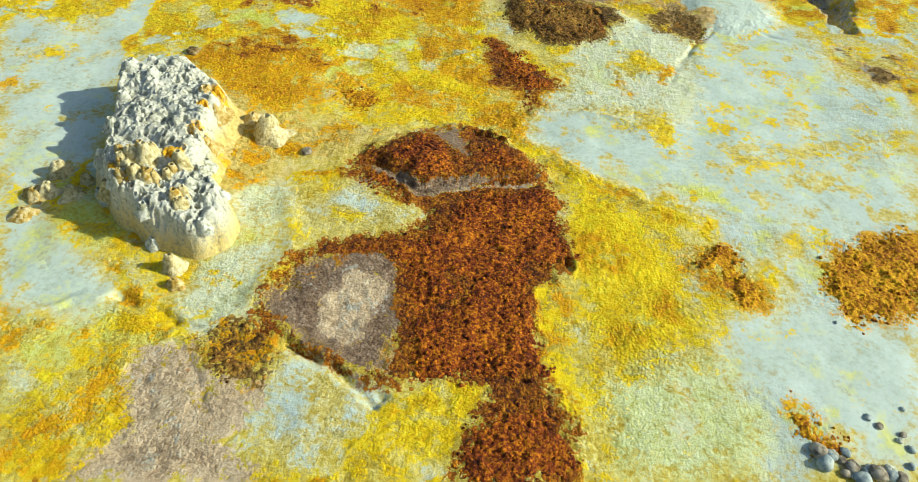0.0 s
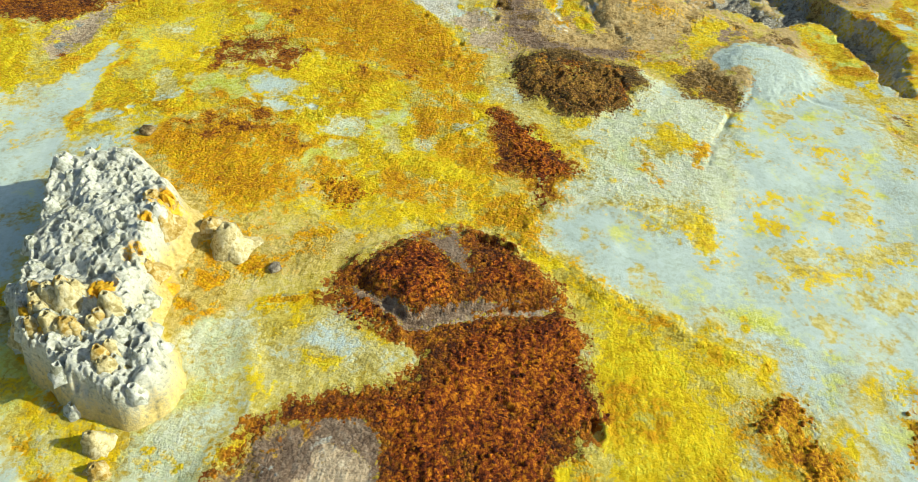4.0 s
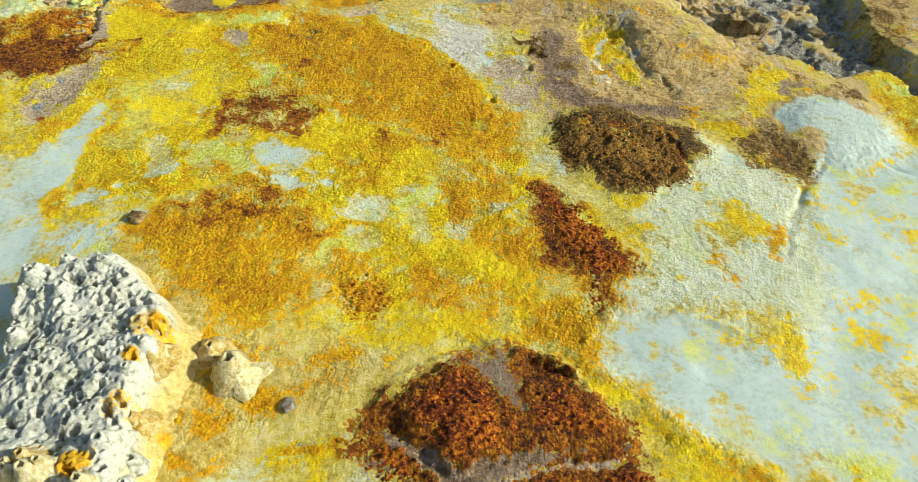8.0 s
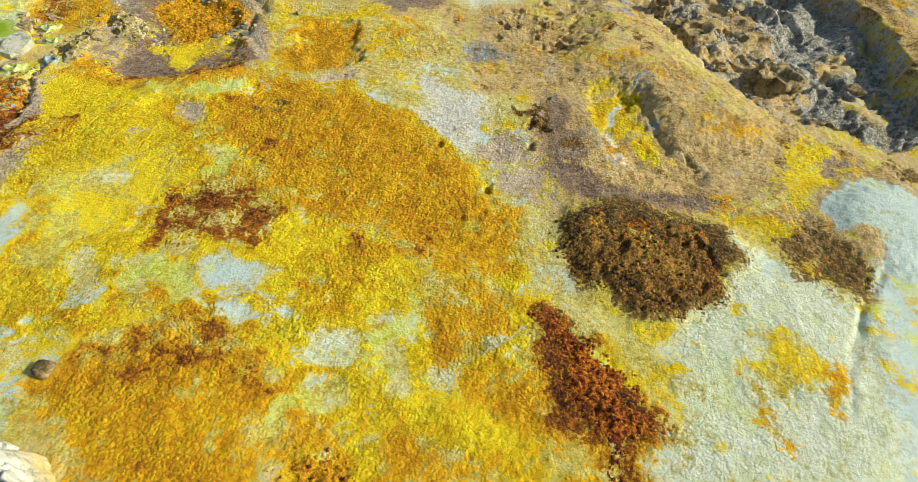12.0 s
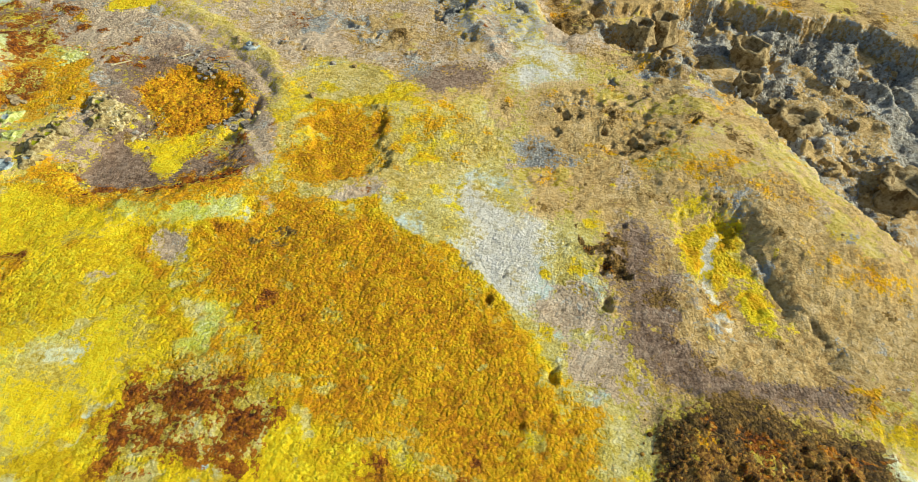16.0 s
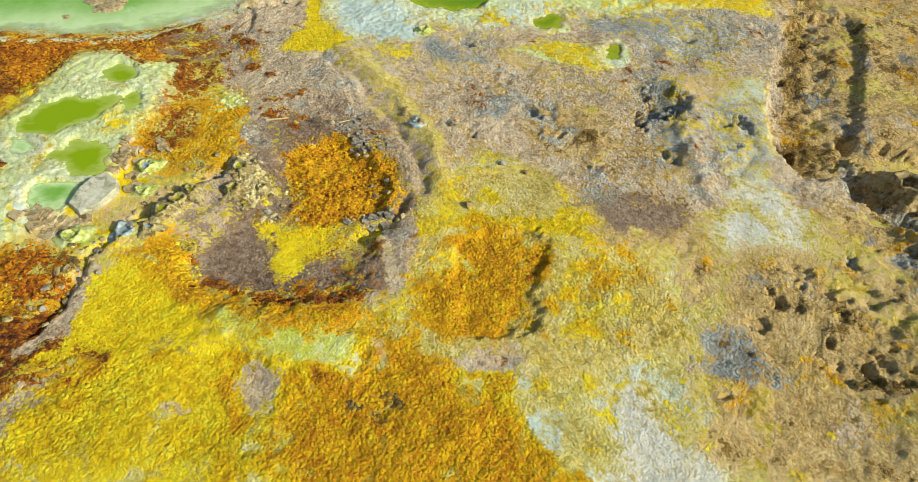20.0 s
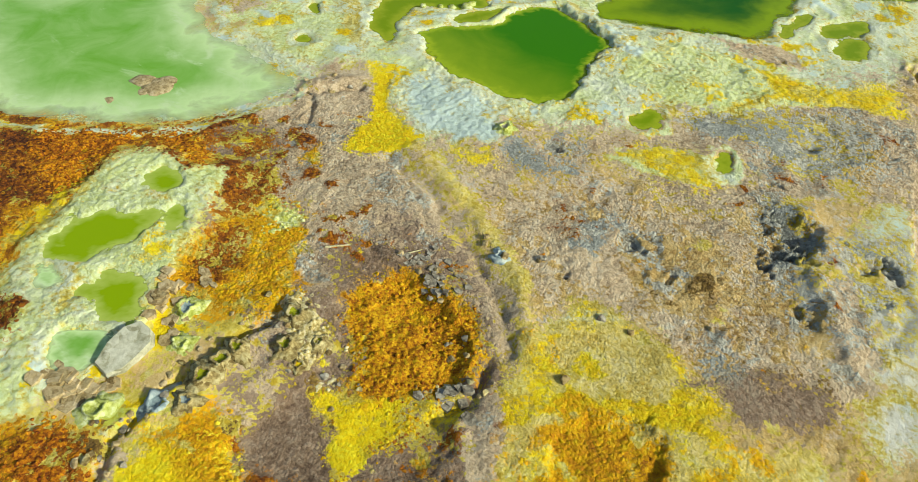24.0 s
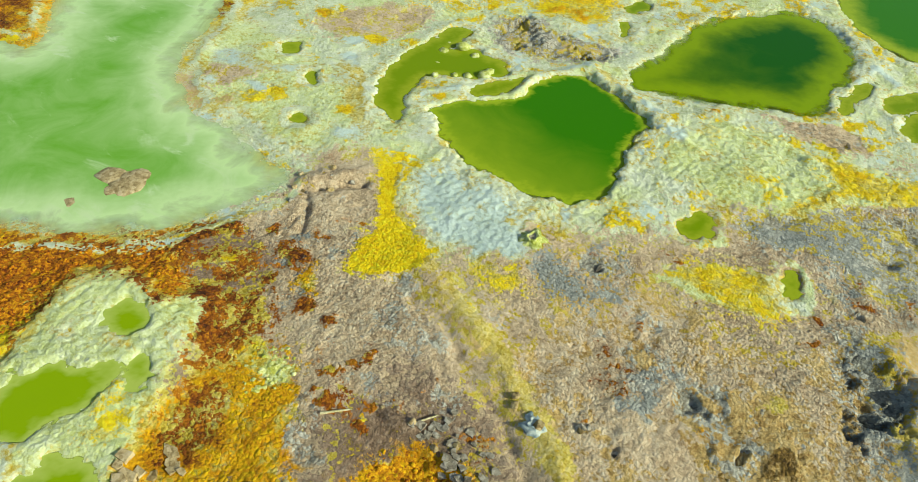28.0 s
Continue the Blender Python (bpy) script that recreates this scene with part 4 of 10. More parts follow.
zone("rust", 1, .25, [(1.3, 23.2), (2, 23.3), (2.9, 22.2), (3.5, 20.9), (4.3, 20.3), (3.3, 20.1), (3.2, 19.2), (2.8, 18.8), (3, 19.9), (2, 20.2), (1.2, 20.3), (1.5, 21.4)])
zone("rust", .55, .3, [(-8.3, 20.7), (-6.8, 21.9), (-5.6, 21.9), (-4, 20.8), (-4.1, 20.2), (-5.6, 20.3), (-7.5, 19.9)])
zone("yellow", .6, .3, [(7.5, 24.6), (9.3, 24.5), (8.6, 21.9), (6.3, 21.9)])
zone("grey", .9, .4, [(-5.2, 44.9), (-4.4, 45.4), (-2.6, 42.2), (-2.4, 40.7), (-3.2, 40.2), (-4, 42.4)])
zone("peach", .75, .4, [(1.3, 34.9), (4.6, 36.3), (5.3, 34.8), (2.8, 33.7)])
zone("cream", .7, .5, [(-2.1, 39), (-1, 40), (0.1, 40.3), (0.1, 37.9), (-1.5, 36.7), (-1.8, 37.8)])
zone("rust", .75, .4, [(11.1, 12.9), (12.7, 14.2), (14.3, 14.2), (13.5, 12.4), (12.3, 11.7), (11.2, 11.7)])
zone("slate", .8, .25, [(-4.8, 44.5), (-4.1, 45.5), (-3, 43.9), (-2.7, 41.1), (-3.2, 40.8), (-4.1, 42.3)])
zone("lime", .9, .3, [(-11.2, 30.1), (-10.8, 31), (-9.4, 31.7), (-8.3, 31.8), (-7.6, 31.3), (-7.7, 30.4), (-8.5, 30), (-10, 30), (-11.1, 29.5)])
zone("ochre", .8, .25, [(1.4, 19), (2.2, 19.6), (3.1, 19), (2.8, 17.5), (4.1, 16.4), (5.5, 15.4), (6.7, 14.5), (7.8, 14.2), (7.4, 13.9), (6, 14.7), (4.7, 15.4), (3.6, 16.5), (2.2, 17.5), (1.3, 17.8), (0.7, 17.9)])
zone("lime", .6, .4, [(-6.4, 11.5), (-5, 12.1), (-3.9, 13.8), (-3.4, 12.5), (-4, 11.4), (-4.6, 9.8), (-5.4, 10.1)])
zone("bright", .55, .4, [(-12.2, 28.3), (-10.8, 29.7), (-8.8, 30), (-8.5, 28.8), (-10.4, 27.8)])
zone("ochre", .7, .3, [(-7.8, 32), (-6.6, 33.1), (-4.6, 33.1), (-3.4, 33.4), (-4.3, 32.2), (-6.5, 31.2)])
zone("rust", .6, .25, [(-12.8, 35.6), (-12.7, 36.7), (-11.5, 37.2), (-10, 36.5), (-9.7, 35.9), (-10.5, 35.2), (-11.7, 34.9)])
zone("rust", .6, .3, [(-8.3, 20.7), (-7.2, 21.5), (-6.7, 22.1), (-5.6, 22), (-4.1, 20.9), (-4, 20.4), (-4.9, 20.8), (-6.1, 20.4), (-7.6, 20)])
zone("lumpy", .8, .3, [(-0.7, 6.8), (-0.1, 7.8), (1.3, 8.5), (2.3, 8.6), (2, 8), (1.7, 6.9), (1.3, 6.2), (-0.7, 6)])
zone("lime", .85, .35, [(-11.8, 30.5), (-9.8, 31.1), (-8.2, 31.7), (-7.5, 31.2), (-7.8, 30.4), (-9.3, 29.8), (-10.9, 29.7)])
zone("ochre", .55, .4, [(-6.2, 17.4), (-4.1, 17.3), (-1.6, 17.4), (-2.5, 16.2), (-3.7, 16.2), (-5.2, 15.7)])
zone("peach", .7, .4, [(-4.1, 42.5), (-2.7, 43.6), (-2.1, 40.3), (-2.2, 38.7), (-3.1, 40.1)])
zone("ochre", .8, .3, [(-4.9, 36.5), (-3.2, 36.9), (-2.7, 35.9), (-3.6, 33.9), (-4.4, 33.5), (-4.6, 35.1)])
zone("white", .9, .3, [(-2.2, 31.7), (-0.4, 32.1), (-0.1, 30.7), (-0.2, 29.4), (-1.2, 29.3), (-2.2, 30.5)])
zone("tan", .72, .3, [(-25.5, 45), (-23.9, 45.6), (-22.4, 44.6), (-23.6, 43), (-25.1, 44)])
zone("tan", .7, .3, [(-16.4, 30.7), (-15.9, 31.7), (-15.2, 33.1), (-13.9, 34.5), (-13.8, 33.7), (-13.6, 32.3), (-15, 31.5), (-15.7, 30.4)])
zone("white", .95, .35, [(-2.8, 33), (-1.9, 33.5), (-1.2, 32.9), (-0.2, 32.5), (-0.3, 31.7), (-2.1, 30.8), (-2.8, 31.8)])
zone("tan", .75, .3, [(-14.2, 40.9), (-13.2, 40.9), (-11.3, 39.6), (-9.7, 39.2), (-8.4, 36.9), (-8.8, 36.5), (-9.7, 38), (-11.1, 38.9), (-13.1, 40)])
zone("yellow", .62, .3, [(-0.7, 6.9), (-0, 7.7), (1.1, 8.3), (2.1, 8.5), (2, 8), (1.7, 6.9), (1.3, 6.2), (-0.7, 6)])
zone("yellow", .7, .3, [(2.8, 33.3), (4.2, 33.2), (5.2, 32.7), (4.3, 31), (3.7, 29.7), (3.4, 30.8), (3, 32.1)])
zone("bright", .5, .4, [(-2.1, 20.7), (0.2, 20.7), (0.1, 18.6), (-1.6, 18.4)])
zone("taupe", .95, .4, [(-5.1, 38.4), (-2.3, 40.1), (-1.9, 38.3), (-4, 37.4)])
zone("lime", .5, .6, [(-10.4, 24.1), (-10, 25.9), (-9.1, 26.8), (-8, 26.6), (-8.4, 25.7), (-9.1, 23.6)])
zone("yellow", .7, .3, [(8.9, 30.4), (10.2, 31.1), (11.1, 30.5), (9.3, 28), (8.7, 27.6), (8.7, 29)])
zone("peach", .8, .4, [(5.3, 37), (7, 35.9), (8.1, 34), (8.3, 32.3), (7, 34.3), (5.4, 35.5)])
zone("bright", .8, .35, [(-17.9, 44.4), (-17.1, 44.7), (-16.6, 43.4), (-15.6, 42.4), (-14.9, 41.6), (-14.6, 40.8), (-15.7, 40.2), (-16.4, 40.9), (-16.1, 42), (-17.1, 43.1)])
zone("dark", .62, .3, [(7.5, 26.7), (9.2, 27.4), (9.9, 24.6), (9.2, 24.4), (7.7, 25.7)])
zone("white", .9, .4, [(-3.2, 7.3), (-2.7, 7.9), (-2.3, 8.8), (-0.9, 8.4), (-0, 7.7), (-0.7, 7), (-1.3, 6.7), (-2.2, 6.9), (-3, 6.8)])
zone("white", .75, .4, [(-6.1, 11.5), (-4.6, 11.9), (-3.6, 12.3), (-3.1, 11.5), (-4.1, 10.6), (-4.4, 9.5), (-5.2, 10.3), (-5.5, 10.3)])
zone("taupe", .9, .25, [(-8.2, 52.7), (-6.3, 53.8), (-4.8, 53.5), (-4.7, 52.5), (-5.9, 52), (-7.6, 52.4)])
zone("cream", .8, .4, [(5.7, 36), (6.9, 36.6), (8.1, 33.7), (9.3, 32.2), (8.4, 31.6), (7.3, 34.4)])
zone("white", .7, .4, [(-1.8, 39.8), (0.7, 40.9), (1.1, 39.6), (-0.3, 38.8), (-1.6, 38.6)])
zone("bright", .75, .2, [(-19.8, 30.4), (-20.4, 33), (-20.8, 35), (-21.2, 36.9), (-21.9, 36.8), (-21.1, 33.6), (-20.6, 31)])
zone("yellow", .9, .4, [(-7.7, 6.8), (-6.9, 7.4), (-6.2, 8.4), (-5.6, 8.6), (-5.4, 7.2), (-5.7, 6.5), (-6.4, 5.7), (-6.9, 5.4)])
zone("lime", .6, .5, [(-11.7, 23.6), (-9.9, 24.3), (-8.8, 23.2), (-9.9, 22), (-10.8, 22.2)])
zone("rust", .68, .25, [(-8.5, 25.7), (-7.8, 26.1), (-7.3, 26.6), (-5.9, 26.2), (-5, 25.8), (-5.4, 25.1), (-5.8, 24.7), (-6.3, 25), (-7.4, 24.9)])
zone("rust", .5, .5, [(-8.5, 25.7), (-8.2, 26.3), (-7.2, 26.5), (-5.6, 26), (-5.2, 25.4), (-8.4, 24.7)])
zone("slate", .6, .4, [(-1.1, 35.3), (0.7, 35.8), (1.3, 34.5), (0.3, 33.5), (-0.8, 33.7)])
zone("rust", .62, .25, [(-8.5, 25.1), (-7.9, 25.8), (-6.8, 25.2), (-5.1, 25.6), (-5.1, 24.8), (-5.7, 24.3), (-6.8, 24.5), (-8.4, 23.9)])
zone("white", .62, .5, [(-2, 39.1), (0.1, 40.3), (0.1, 38.2), (-1.4, 37.4)])
zone("taupe", .9, .3, [(-10.8, 44.3), (-9.8, 44.5), (-9.3, 43.4), (-10.2, 42.5), (-11.4, 42.6), (-12.2, 43.5)])
zone("dark", .65, .25, [(7.8, 26.1), (9.5, 26.6), (10, 24.9), (9.3, 24.4), (8.3, 24.7), (7.4, 25.2)])
zone("white", .75, .35, [(-7.1, 24.6), (-5.9, 24.6), (-4.8, 23.6), (-3.5, 23), (-4.4, 22.9), (-5.9, 22.6), (-6.7, 23.2)])
zone("white", .9, .3, [(-7.1, 24), (-6.6, 24.3), (-5.4, 24), (-3.6, 23.8), (-3.5, 23.5), (-4.7, 23.3), (-5.5, 22.5), (-6.4, 22.4)])
zone("yellow", .6, .4, [(8.9, 17.4), (9.8, 17.8), (12.4, 18.9), (11.9, 17.7), (9.7, 16.7), (8.7, 16.1)])
zone("ochre", .9, .3, [(-4, 19.4), (-3.3, 20.1), (-2.3, 19.9), (-1.7, 18.6), (-2.3, 17.6), (-3.2, 18.1)])
zone("bright", .6, .3, [(-19.7, 31.3), (-20, 32.7), (-20.5, 34.2), (-20.9, 36.8), (-21.5, 36.7), (-21.1, 34.1), (-20.5, 32.4), (-20.4, 31.1)])
zone("yellow", .7, .5, [(-8.8, 8.7), (-6.1, 8.4), (-6.4, 7.2), (-7.6, 6.5)])
zone("dark", .45, .3, [(-4.8, 38), (-2.3, 39.8), (-1.9, 38.3), (-3.8, 37.3)])
zone("yellow", .5, .4, [(-4.9, 24.7), (-2.9, 25.5), (-1.9, 24.4), (-3.5, 23.3)])
zone("slate", .7, .3, [(-2.7, 43.8), (-1.9, 44.5), (-0.9, 44.4), (-0.9, 42.5), (-2, 41.9)])
zone("rust", 1, .25, [(-12.6, 30.9), (-12, 31.3), (-10.6, 31.5), (-9.6, 31.7), (-8.7, 32.1), (-8.2, 33.1), (-9.1, 33.2), (-10.2, 32.4), (-11, 31.7), (-12.3, 31.8), (-13.1, 31.6)])
zone("white", .75, .4, [(-7, 23.3), (-5.3, 24.1), (-3.6, 23.4), (-3.7, 22.8), (-5.3, 22.8), (-6.5, 22.4)])
zone("white", .7, .5, [(4.1, 20.4), (6, 21.4), (6, 19.3), (4.1, 19)])
zone("yellow", .62, .4, [(-5.3, 36.1), (-3.2, 37.3), (-2.7, 36), (-3.9, 34.8)])
zone("ochre", .6, .3, [(-1.9, 20.4), (-0.3, 20), (0.6, 20.1), (0.9, 18.9), (-0.9, 18.4)])
zone("lime", .6, .5, [(-11.3, 25.2), (-9.6, 26.2), (-8.5, 25.1), (-9.7, 23.9)])
zone("yellow", .75, .4, [(-0, 33), (1.3, 33.1), (1.1, 30.3), (0.1, 30.2)])
zone("rust", .6, .3, [(-19.3, 37.5), (-18.3, 39.1), (-17.2, 38), (-16.9, 36.4), (-18.5, 37.2)])
zone("bright", .8, .2, [(-12.3, 33.5), (-11.3, 34.1), (-9.9, 34.6), (-9.2, 34.5), (-9.2, 34), (-10.4, 33.4), (-10.3, 32.6), (-10.7, 32.6), (-11.6, 33)])
zone("ochre", .62, .3, [(-23.9, 36.7), (-22.2, 38.5), (-20.8, 38.7), (-20.4, 39.9), (-20.2, 39.5), (-20.8, 38.1), (-22.4, 37.2), (-23.4, 36.3)])
zone("ochre", .75, .3, [(-7.5, 6.3), (-7.1, 6.9), (-6.2, 7.4), (-6.1, 8.2), (-5.8, 8.6), (-5.4, 7.2), (-5.7, 6.5), (-6.4, 5.7), (-6.9, 5.4)])
zone("ochre", .9, .3, [(6.8, 12.7), (7.4, 13.1), (8.6, 13.6), (8.7, 12.4), (9.1, 11.7), (8.7, 11.2), (8.3, 11.2), (7.8, 11.7), (7.3, 12.2)])
zone("rust", .6, .3, [(3.8, 26.5), (5, 26.7), (5.4, 24.7), (4.2, 24)])
zone("rust", .35, .3, [(-15.6, 38.1), (-13.8, 38.6), (-12.8, 37.1), (-13.9, 36.6)])
zone("cream", .6, .4, [(5.7, 36.3), (6.8, 36.1), (8.1, 33.7), (7.8, 32.9), (6.9, 34.1)])
zone("rust", .6, .3, [(-16.8, 35.5), (-16.7, 36.3), (-16, 36.4), (-14.7, 34.8), (-16, 34)])
zone("cream", .9, .2, [(-14, 34.4), (-13.7, 35.4), (-12.3, 35), (-11.4, 34.2), (-11.8, 33.5), (-13, 33.9)])
zone("grey", .62, .4, [(-2.6, 43.3), (-1.1, 44.4), (-0.9, 42.3), (-2, 41.7)])
zone("ochre", .95, .25, [(3, 11.7), (3.8, 11.6), (3.8, 10.2), (3.4, 8.8), (4, 7.8), (3.9, 6.5), (3.4, 6.4), (3.7, 8.1), (3.1, 9.1), (2.9, 10.4)])
zone("bright", .5, .3, [(-16.4, 36.9), (-15.7, 37.9), (-14.8, 37), (-14, 35.5), (-14.8, 35.4)])
zone("rust", .55, .3, [(-17, 34.6), (-16.7, 36.3), (-16.1, 36.4), (-15, 34.3), (-16, 34.2)])
zone("ochre", .85, .3, [(-1.2, 23.6), (0.8, 23.8), (0.8, 22.5), (-0.8, 22)])
zone("rust", .56, .3, [(-16.5, 34.4), (-17.1, 35.8), (-16.6, 36.8), (-15.8, 36.1), (-15.6, 34.5), (-16, 33.9)])
zone("rust", .85, .25, [(-20.2, 31), (-18.9, 32.2), (-18.2, 32), (-18.1, 31.1), (-18.9, 30.1)])
zone("ochre", .7, .3, [(4.3, 31), (5.1, 31.2), (5.6, 30.1), (5.3, 29.2), (4.4, 29), (4, 29.7)])
zone("taupe", .95, .3, [(-2.4, 9.3), (-2.4, 10.5), (-1.4, 10.9), (-0.8, 10.7), (-0.8, 9.6), (-1.3, 9)])
zone("limewhite", .9, .4, [(-9.8, 44.5), (-8.8, 45), (-7.6, 44.9), (-5.5, 44.5), (-5, 46), (-5.5, 46.4), (-6.1, 43.7), (-6.8, 43.7), (-7.9, 43.8)])
zone("slate", .55, .4, [(-11.3, 43.7), (-10.1, 44.8), (-9.2, 43.5), (-10.3, 42.5)])
zone("tan", .8, .4, [(-4.6, 37.4), (-2.2, 38.8), (-2, 38), (-4.1, 36.5)])
zone("yellow", .9, .3, [(-6.6, 9.6), (-5.4, 9.8), (-4.3, 9.2), (-4.3, 8.9), (-6, 8.5), (-7.1, 8.7)])
zone("yellow", .7, .3, [(-9.4, 12.2), (-7.4, 12.4), (-6.7, 11.1), (-7.4, 11), (-8.6, 11.2)])
zone("ochre", .8, .3, [(-7.1, 34.9), (-6.8, 35.7), (-5.8, 36.3), (-5.2, 36.2), (-5, 35.4), (-6.8, 34.3)])
zone("cream", .85, .3, [(1, 25.2), (2.3, 25.2), (2.8, 23.5), (1.3, 23.5)])
zone("taupe", .9, .12, [(-2.2, 15.6), (-1.4, 15.3), (-0.2, 14.5), (0.9, 15), (3.7, 15.5), (3.7, 15.2), (1.1, 14.6), (-0.2, 14), (-1.5, 14.9)])
zone("taupe", .8, .3, [(0.4, 29.1), (1.8, 28.9), (2.2, 27.3), (1.4, 27), (0.5, 28.3)])
zone("taupe", .8, .4, [(-13.7, 33.2), (-13.5, 34.3), (-12.5, 33.3), (-11.9, 31.9), (-12.4, 31.6), (-13.1, 32.3)])
zone("white", .6, .4, [(-1.4, 21.8), (-0.6, 22.2), (0.3, 21.3), (-0.4, 20.2), (-1.3, 20.5)])
zone("white", .85, .3, [(-4.4, 21.9), (-3.6, 22.5), (-2.4, 22.2), (-2.6, 21.5), (-3.7, 20.8), (-4.1, 21)])
zone("bright", .95, .25, [(3, 11.5), (3.7, 11.6), (3.8, 9.8), (3.6, 8.7), (4, 7.8), (3.5, 8.1), (3.1, 9.4)])
zone("dark", .8, .3, [(-4.4, 8.6), (-4.2, 9.7), (-2.8, 9.1), (-2.7, 8.2), (-3.3, 7.9), (-4, 8.2)])
zone("white", .6, .5, [(-2.2, 38.7), (-0.8, 40.1), (-0.7, 38.3), (-1.8, 37.7)])
zone("cream", .8, .3, [(-3, 7.6), (-1.4, 6.9), (-0.5, 7.6), (-0.6, 6.8), (-1.4, 6.3), (-2.9, 6.4)])
zone("ochre", .7, .2, [(-13.2, 31.1), (-13.3, 32.1), (-12.2, 31.6), (-11.9, 31), (-10.6, 31.2), (-8.9, 31.9), (-8.1, 32.5), (-8.8, 31.7), (-12, 30.6)])
zone("bright", .6, .4, [(-3.5, 19.9), (-1.9, 20.7), (-1.1, 19.9), (-1.9, 19.1)])
zone("bright", .7, .25, [(-16.3, 36.3), (-16.3, 37.6), (-15.5, 37.7), (-15, 37), (-15, 36.4), (-15.3, 35.8)])
zone("ochre", .9, .25, [(-3.6, 19.4), (-2.1, 19.8), (-1.8, 18.3), (-2.8, 18.2)])
zone("white", .85, .25, [(4.3, 32.1), (4.9, 32.6), (4.4, 30.9), (4, 29.7), (4.4, 29), (4.5, 28.7), (3.8, 28.6), (3.6, 29.6)])
zone("white", .6, .4, [(-10.4, 24.5), (-8.7, 24.7), (-8.6, 23.7), (-9.7, 23.2)])
zone("white", .72, .4, [(-4.1, 21.3), (-3.1, 22.3), (-2.3, 21.8), (-2.5, 20.9), (-3.5, 20.8)])
zone("ochre", .75, .3, [(-9.2, 22.6), (-7, 22.9), (-6.5, 22.2), (-8.7, 21.9)])
zone("bright", .6, .4, [(-14.9, 25.3), (-14, 26.3), (-13.3, 25), (-14, 24.2)])
zone("white", .75, .4, [(-10.4, 21.4), (-9.5, 22.2), (-8.7, 21.4), (-9.2, 20.7), (-9.9, 20.5)])
zone("dark", .45, .3, [(-4, 37.9), (-2.1, 38.9), (-2, 38), (-3.7, 37.2)])
zone("yellow", .55, .3, [(10.8, 24.2), (11.6, 23.5), (11.2, 22), (10.4, 22.2)])
zone("cream", .9, .3, [(-1.8, 29.6), (-0.5, 29.1), (0.2, 28.3), (-0, 27.5), (-0.8, 28.4), (-1.7, 29)])
zone("bright", .5, .25, [(-15.9, 34.3), (-15.6, 35.4), (-14.9, 35.4), (-14.5, 34.5), (-14.9, 33.8)])
zone("lime", .75, .3, [(-1.6, 21.8), (0, 21.9), (-0, 20.9), (-1.2, 20.7)])
zone("lime", .7, .3, [(-1.2, 21.3), (-0.1, 21.6), (0.7, 20.7), (-0.1, 20.3), (-0.9, 20.6)])
zone("taupe", .95, .2, [(0.5, 28), (1.4, 28.4), (2, 27.9), (1.9, 26.6), (1.4, 26.8), (1, 27.5)])
zone("white", .85, .3, [(-12.6, 25.3), (-12, 25.8), (-11.2, 25), (-11.5, 24.1), (-11.8, 23.8)])
zone("yellow", .85, .3, [(3.4, 23.2), (5.3, 23.4), (4.8, 22.2), (3.8, 22.4)])
zone("cream", .57, .4, [(-13.2, 40.4), (-12.4, 41.5), (-11.2, 41.4), (-11.5, 40.7), (-12.5, 40.3)])
zone("yellow", .6, .4, [(-12, 14.2), (-10.8, 13.9), (-10.2, 12.7), (-10.9, 12.4)])
zone("dark", .6, .3, [(2.1, 7.3), (2.9, 7.8), (3.6, 7.5), (3.5, 6.7), (2.3, 6.5)])
zone("yellow", .6, .3, [(-23.1, 44.5), (-21.9, 45.7), (-21.5, 44.8), (-22.3, 43.9)])
zone("ochre", .9, .25, [(-13.9, 30.7), (-14.1, 31.3), (-13.6, 32.1), (-12.9, 32.2), (-12.4, 31.6)])
zone("taupe", .62, .3, [(-20.6, 45.8), (-19.2, 46.3), (-18.8, 45.5), (-19.9, 44.9)])
zone("lime", .7, .2, [(-16.5, 37), (-16.3, 37.9), (-15.2, 37.5), (-15.1, 36.7), (-15.9, 36.5)])
zone("yellow", .55, .3, [(-2.4, 6.3), (-1.1, 7), (-0.5, 6), (-2.4, 5.8)])
zone("rust", .55, .2, [(4.2, 26.2), (5, 26.3), (5, 24.6), (4.4, 24.2)])
zone("white", .8, .3, [(5.2, 22.7), (6.1, 23.1), (6.1, 21.8), (4.9, 21.4)])
zone("yellow", .55, .3, [(11, 14.5), (11.6, 14.3), (10.7, 13.1), (9.6, 13.6)])
zone("yellow", .6, .3, [(-1.3, 36.6), (-0.2, 36.4), (-0.7, 34.8), (-1.2, 35.1)])
zone("slate", .6, .4, [(-5.5, 38.6), (-4.8, 38.9), (-3.7, 38.5), (-3.9, 37.9), (-4.9, 37.8)])
zone("taupe", .9, .25, [(-10.1, 29.5), (-9.3, 29.9), (-8.3, 29.5), (-8.4, 28.8), (-9.4, 28.9)])
zone("taupe", .62, .25, [(-21.4, 43.4), (-21.3, 44.9), (-20.3, 44.2), (-20.8, 43)])
zone("yellow", .7, .3, [(-6.9, 11.2), (-5.8, 11.2), (-5.4, 10.1), (-6.4, 10)])
zone("lime", .6, .4, [(3.6, 23.2), (5.3, 23.5), (5.3, 22.7), (3.8, 22.5)])
zone("white", .7, .3, [(-3.9, 22), (-2.9, 22.5), (-2.3, 22.2), (-3.1, 21.4), (-4.2, 21.4)])
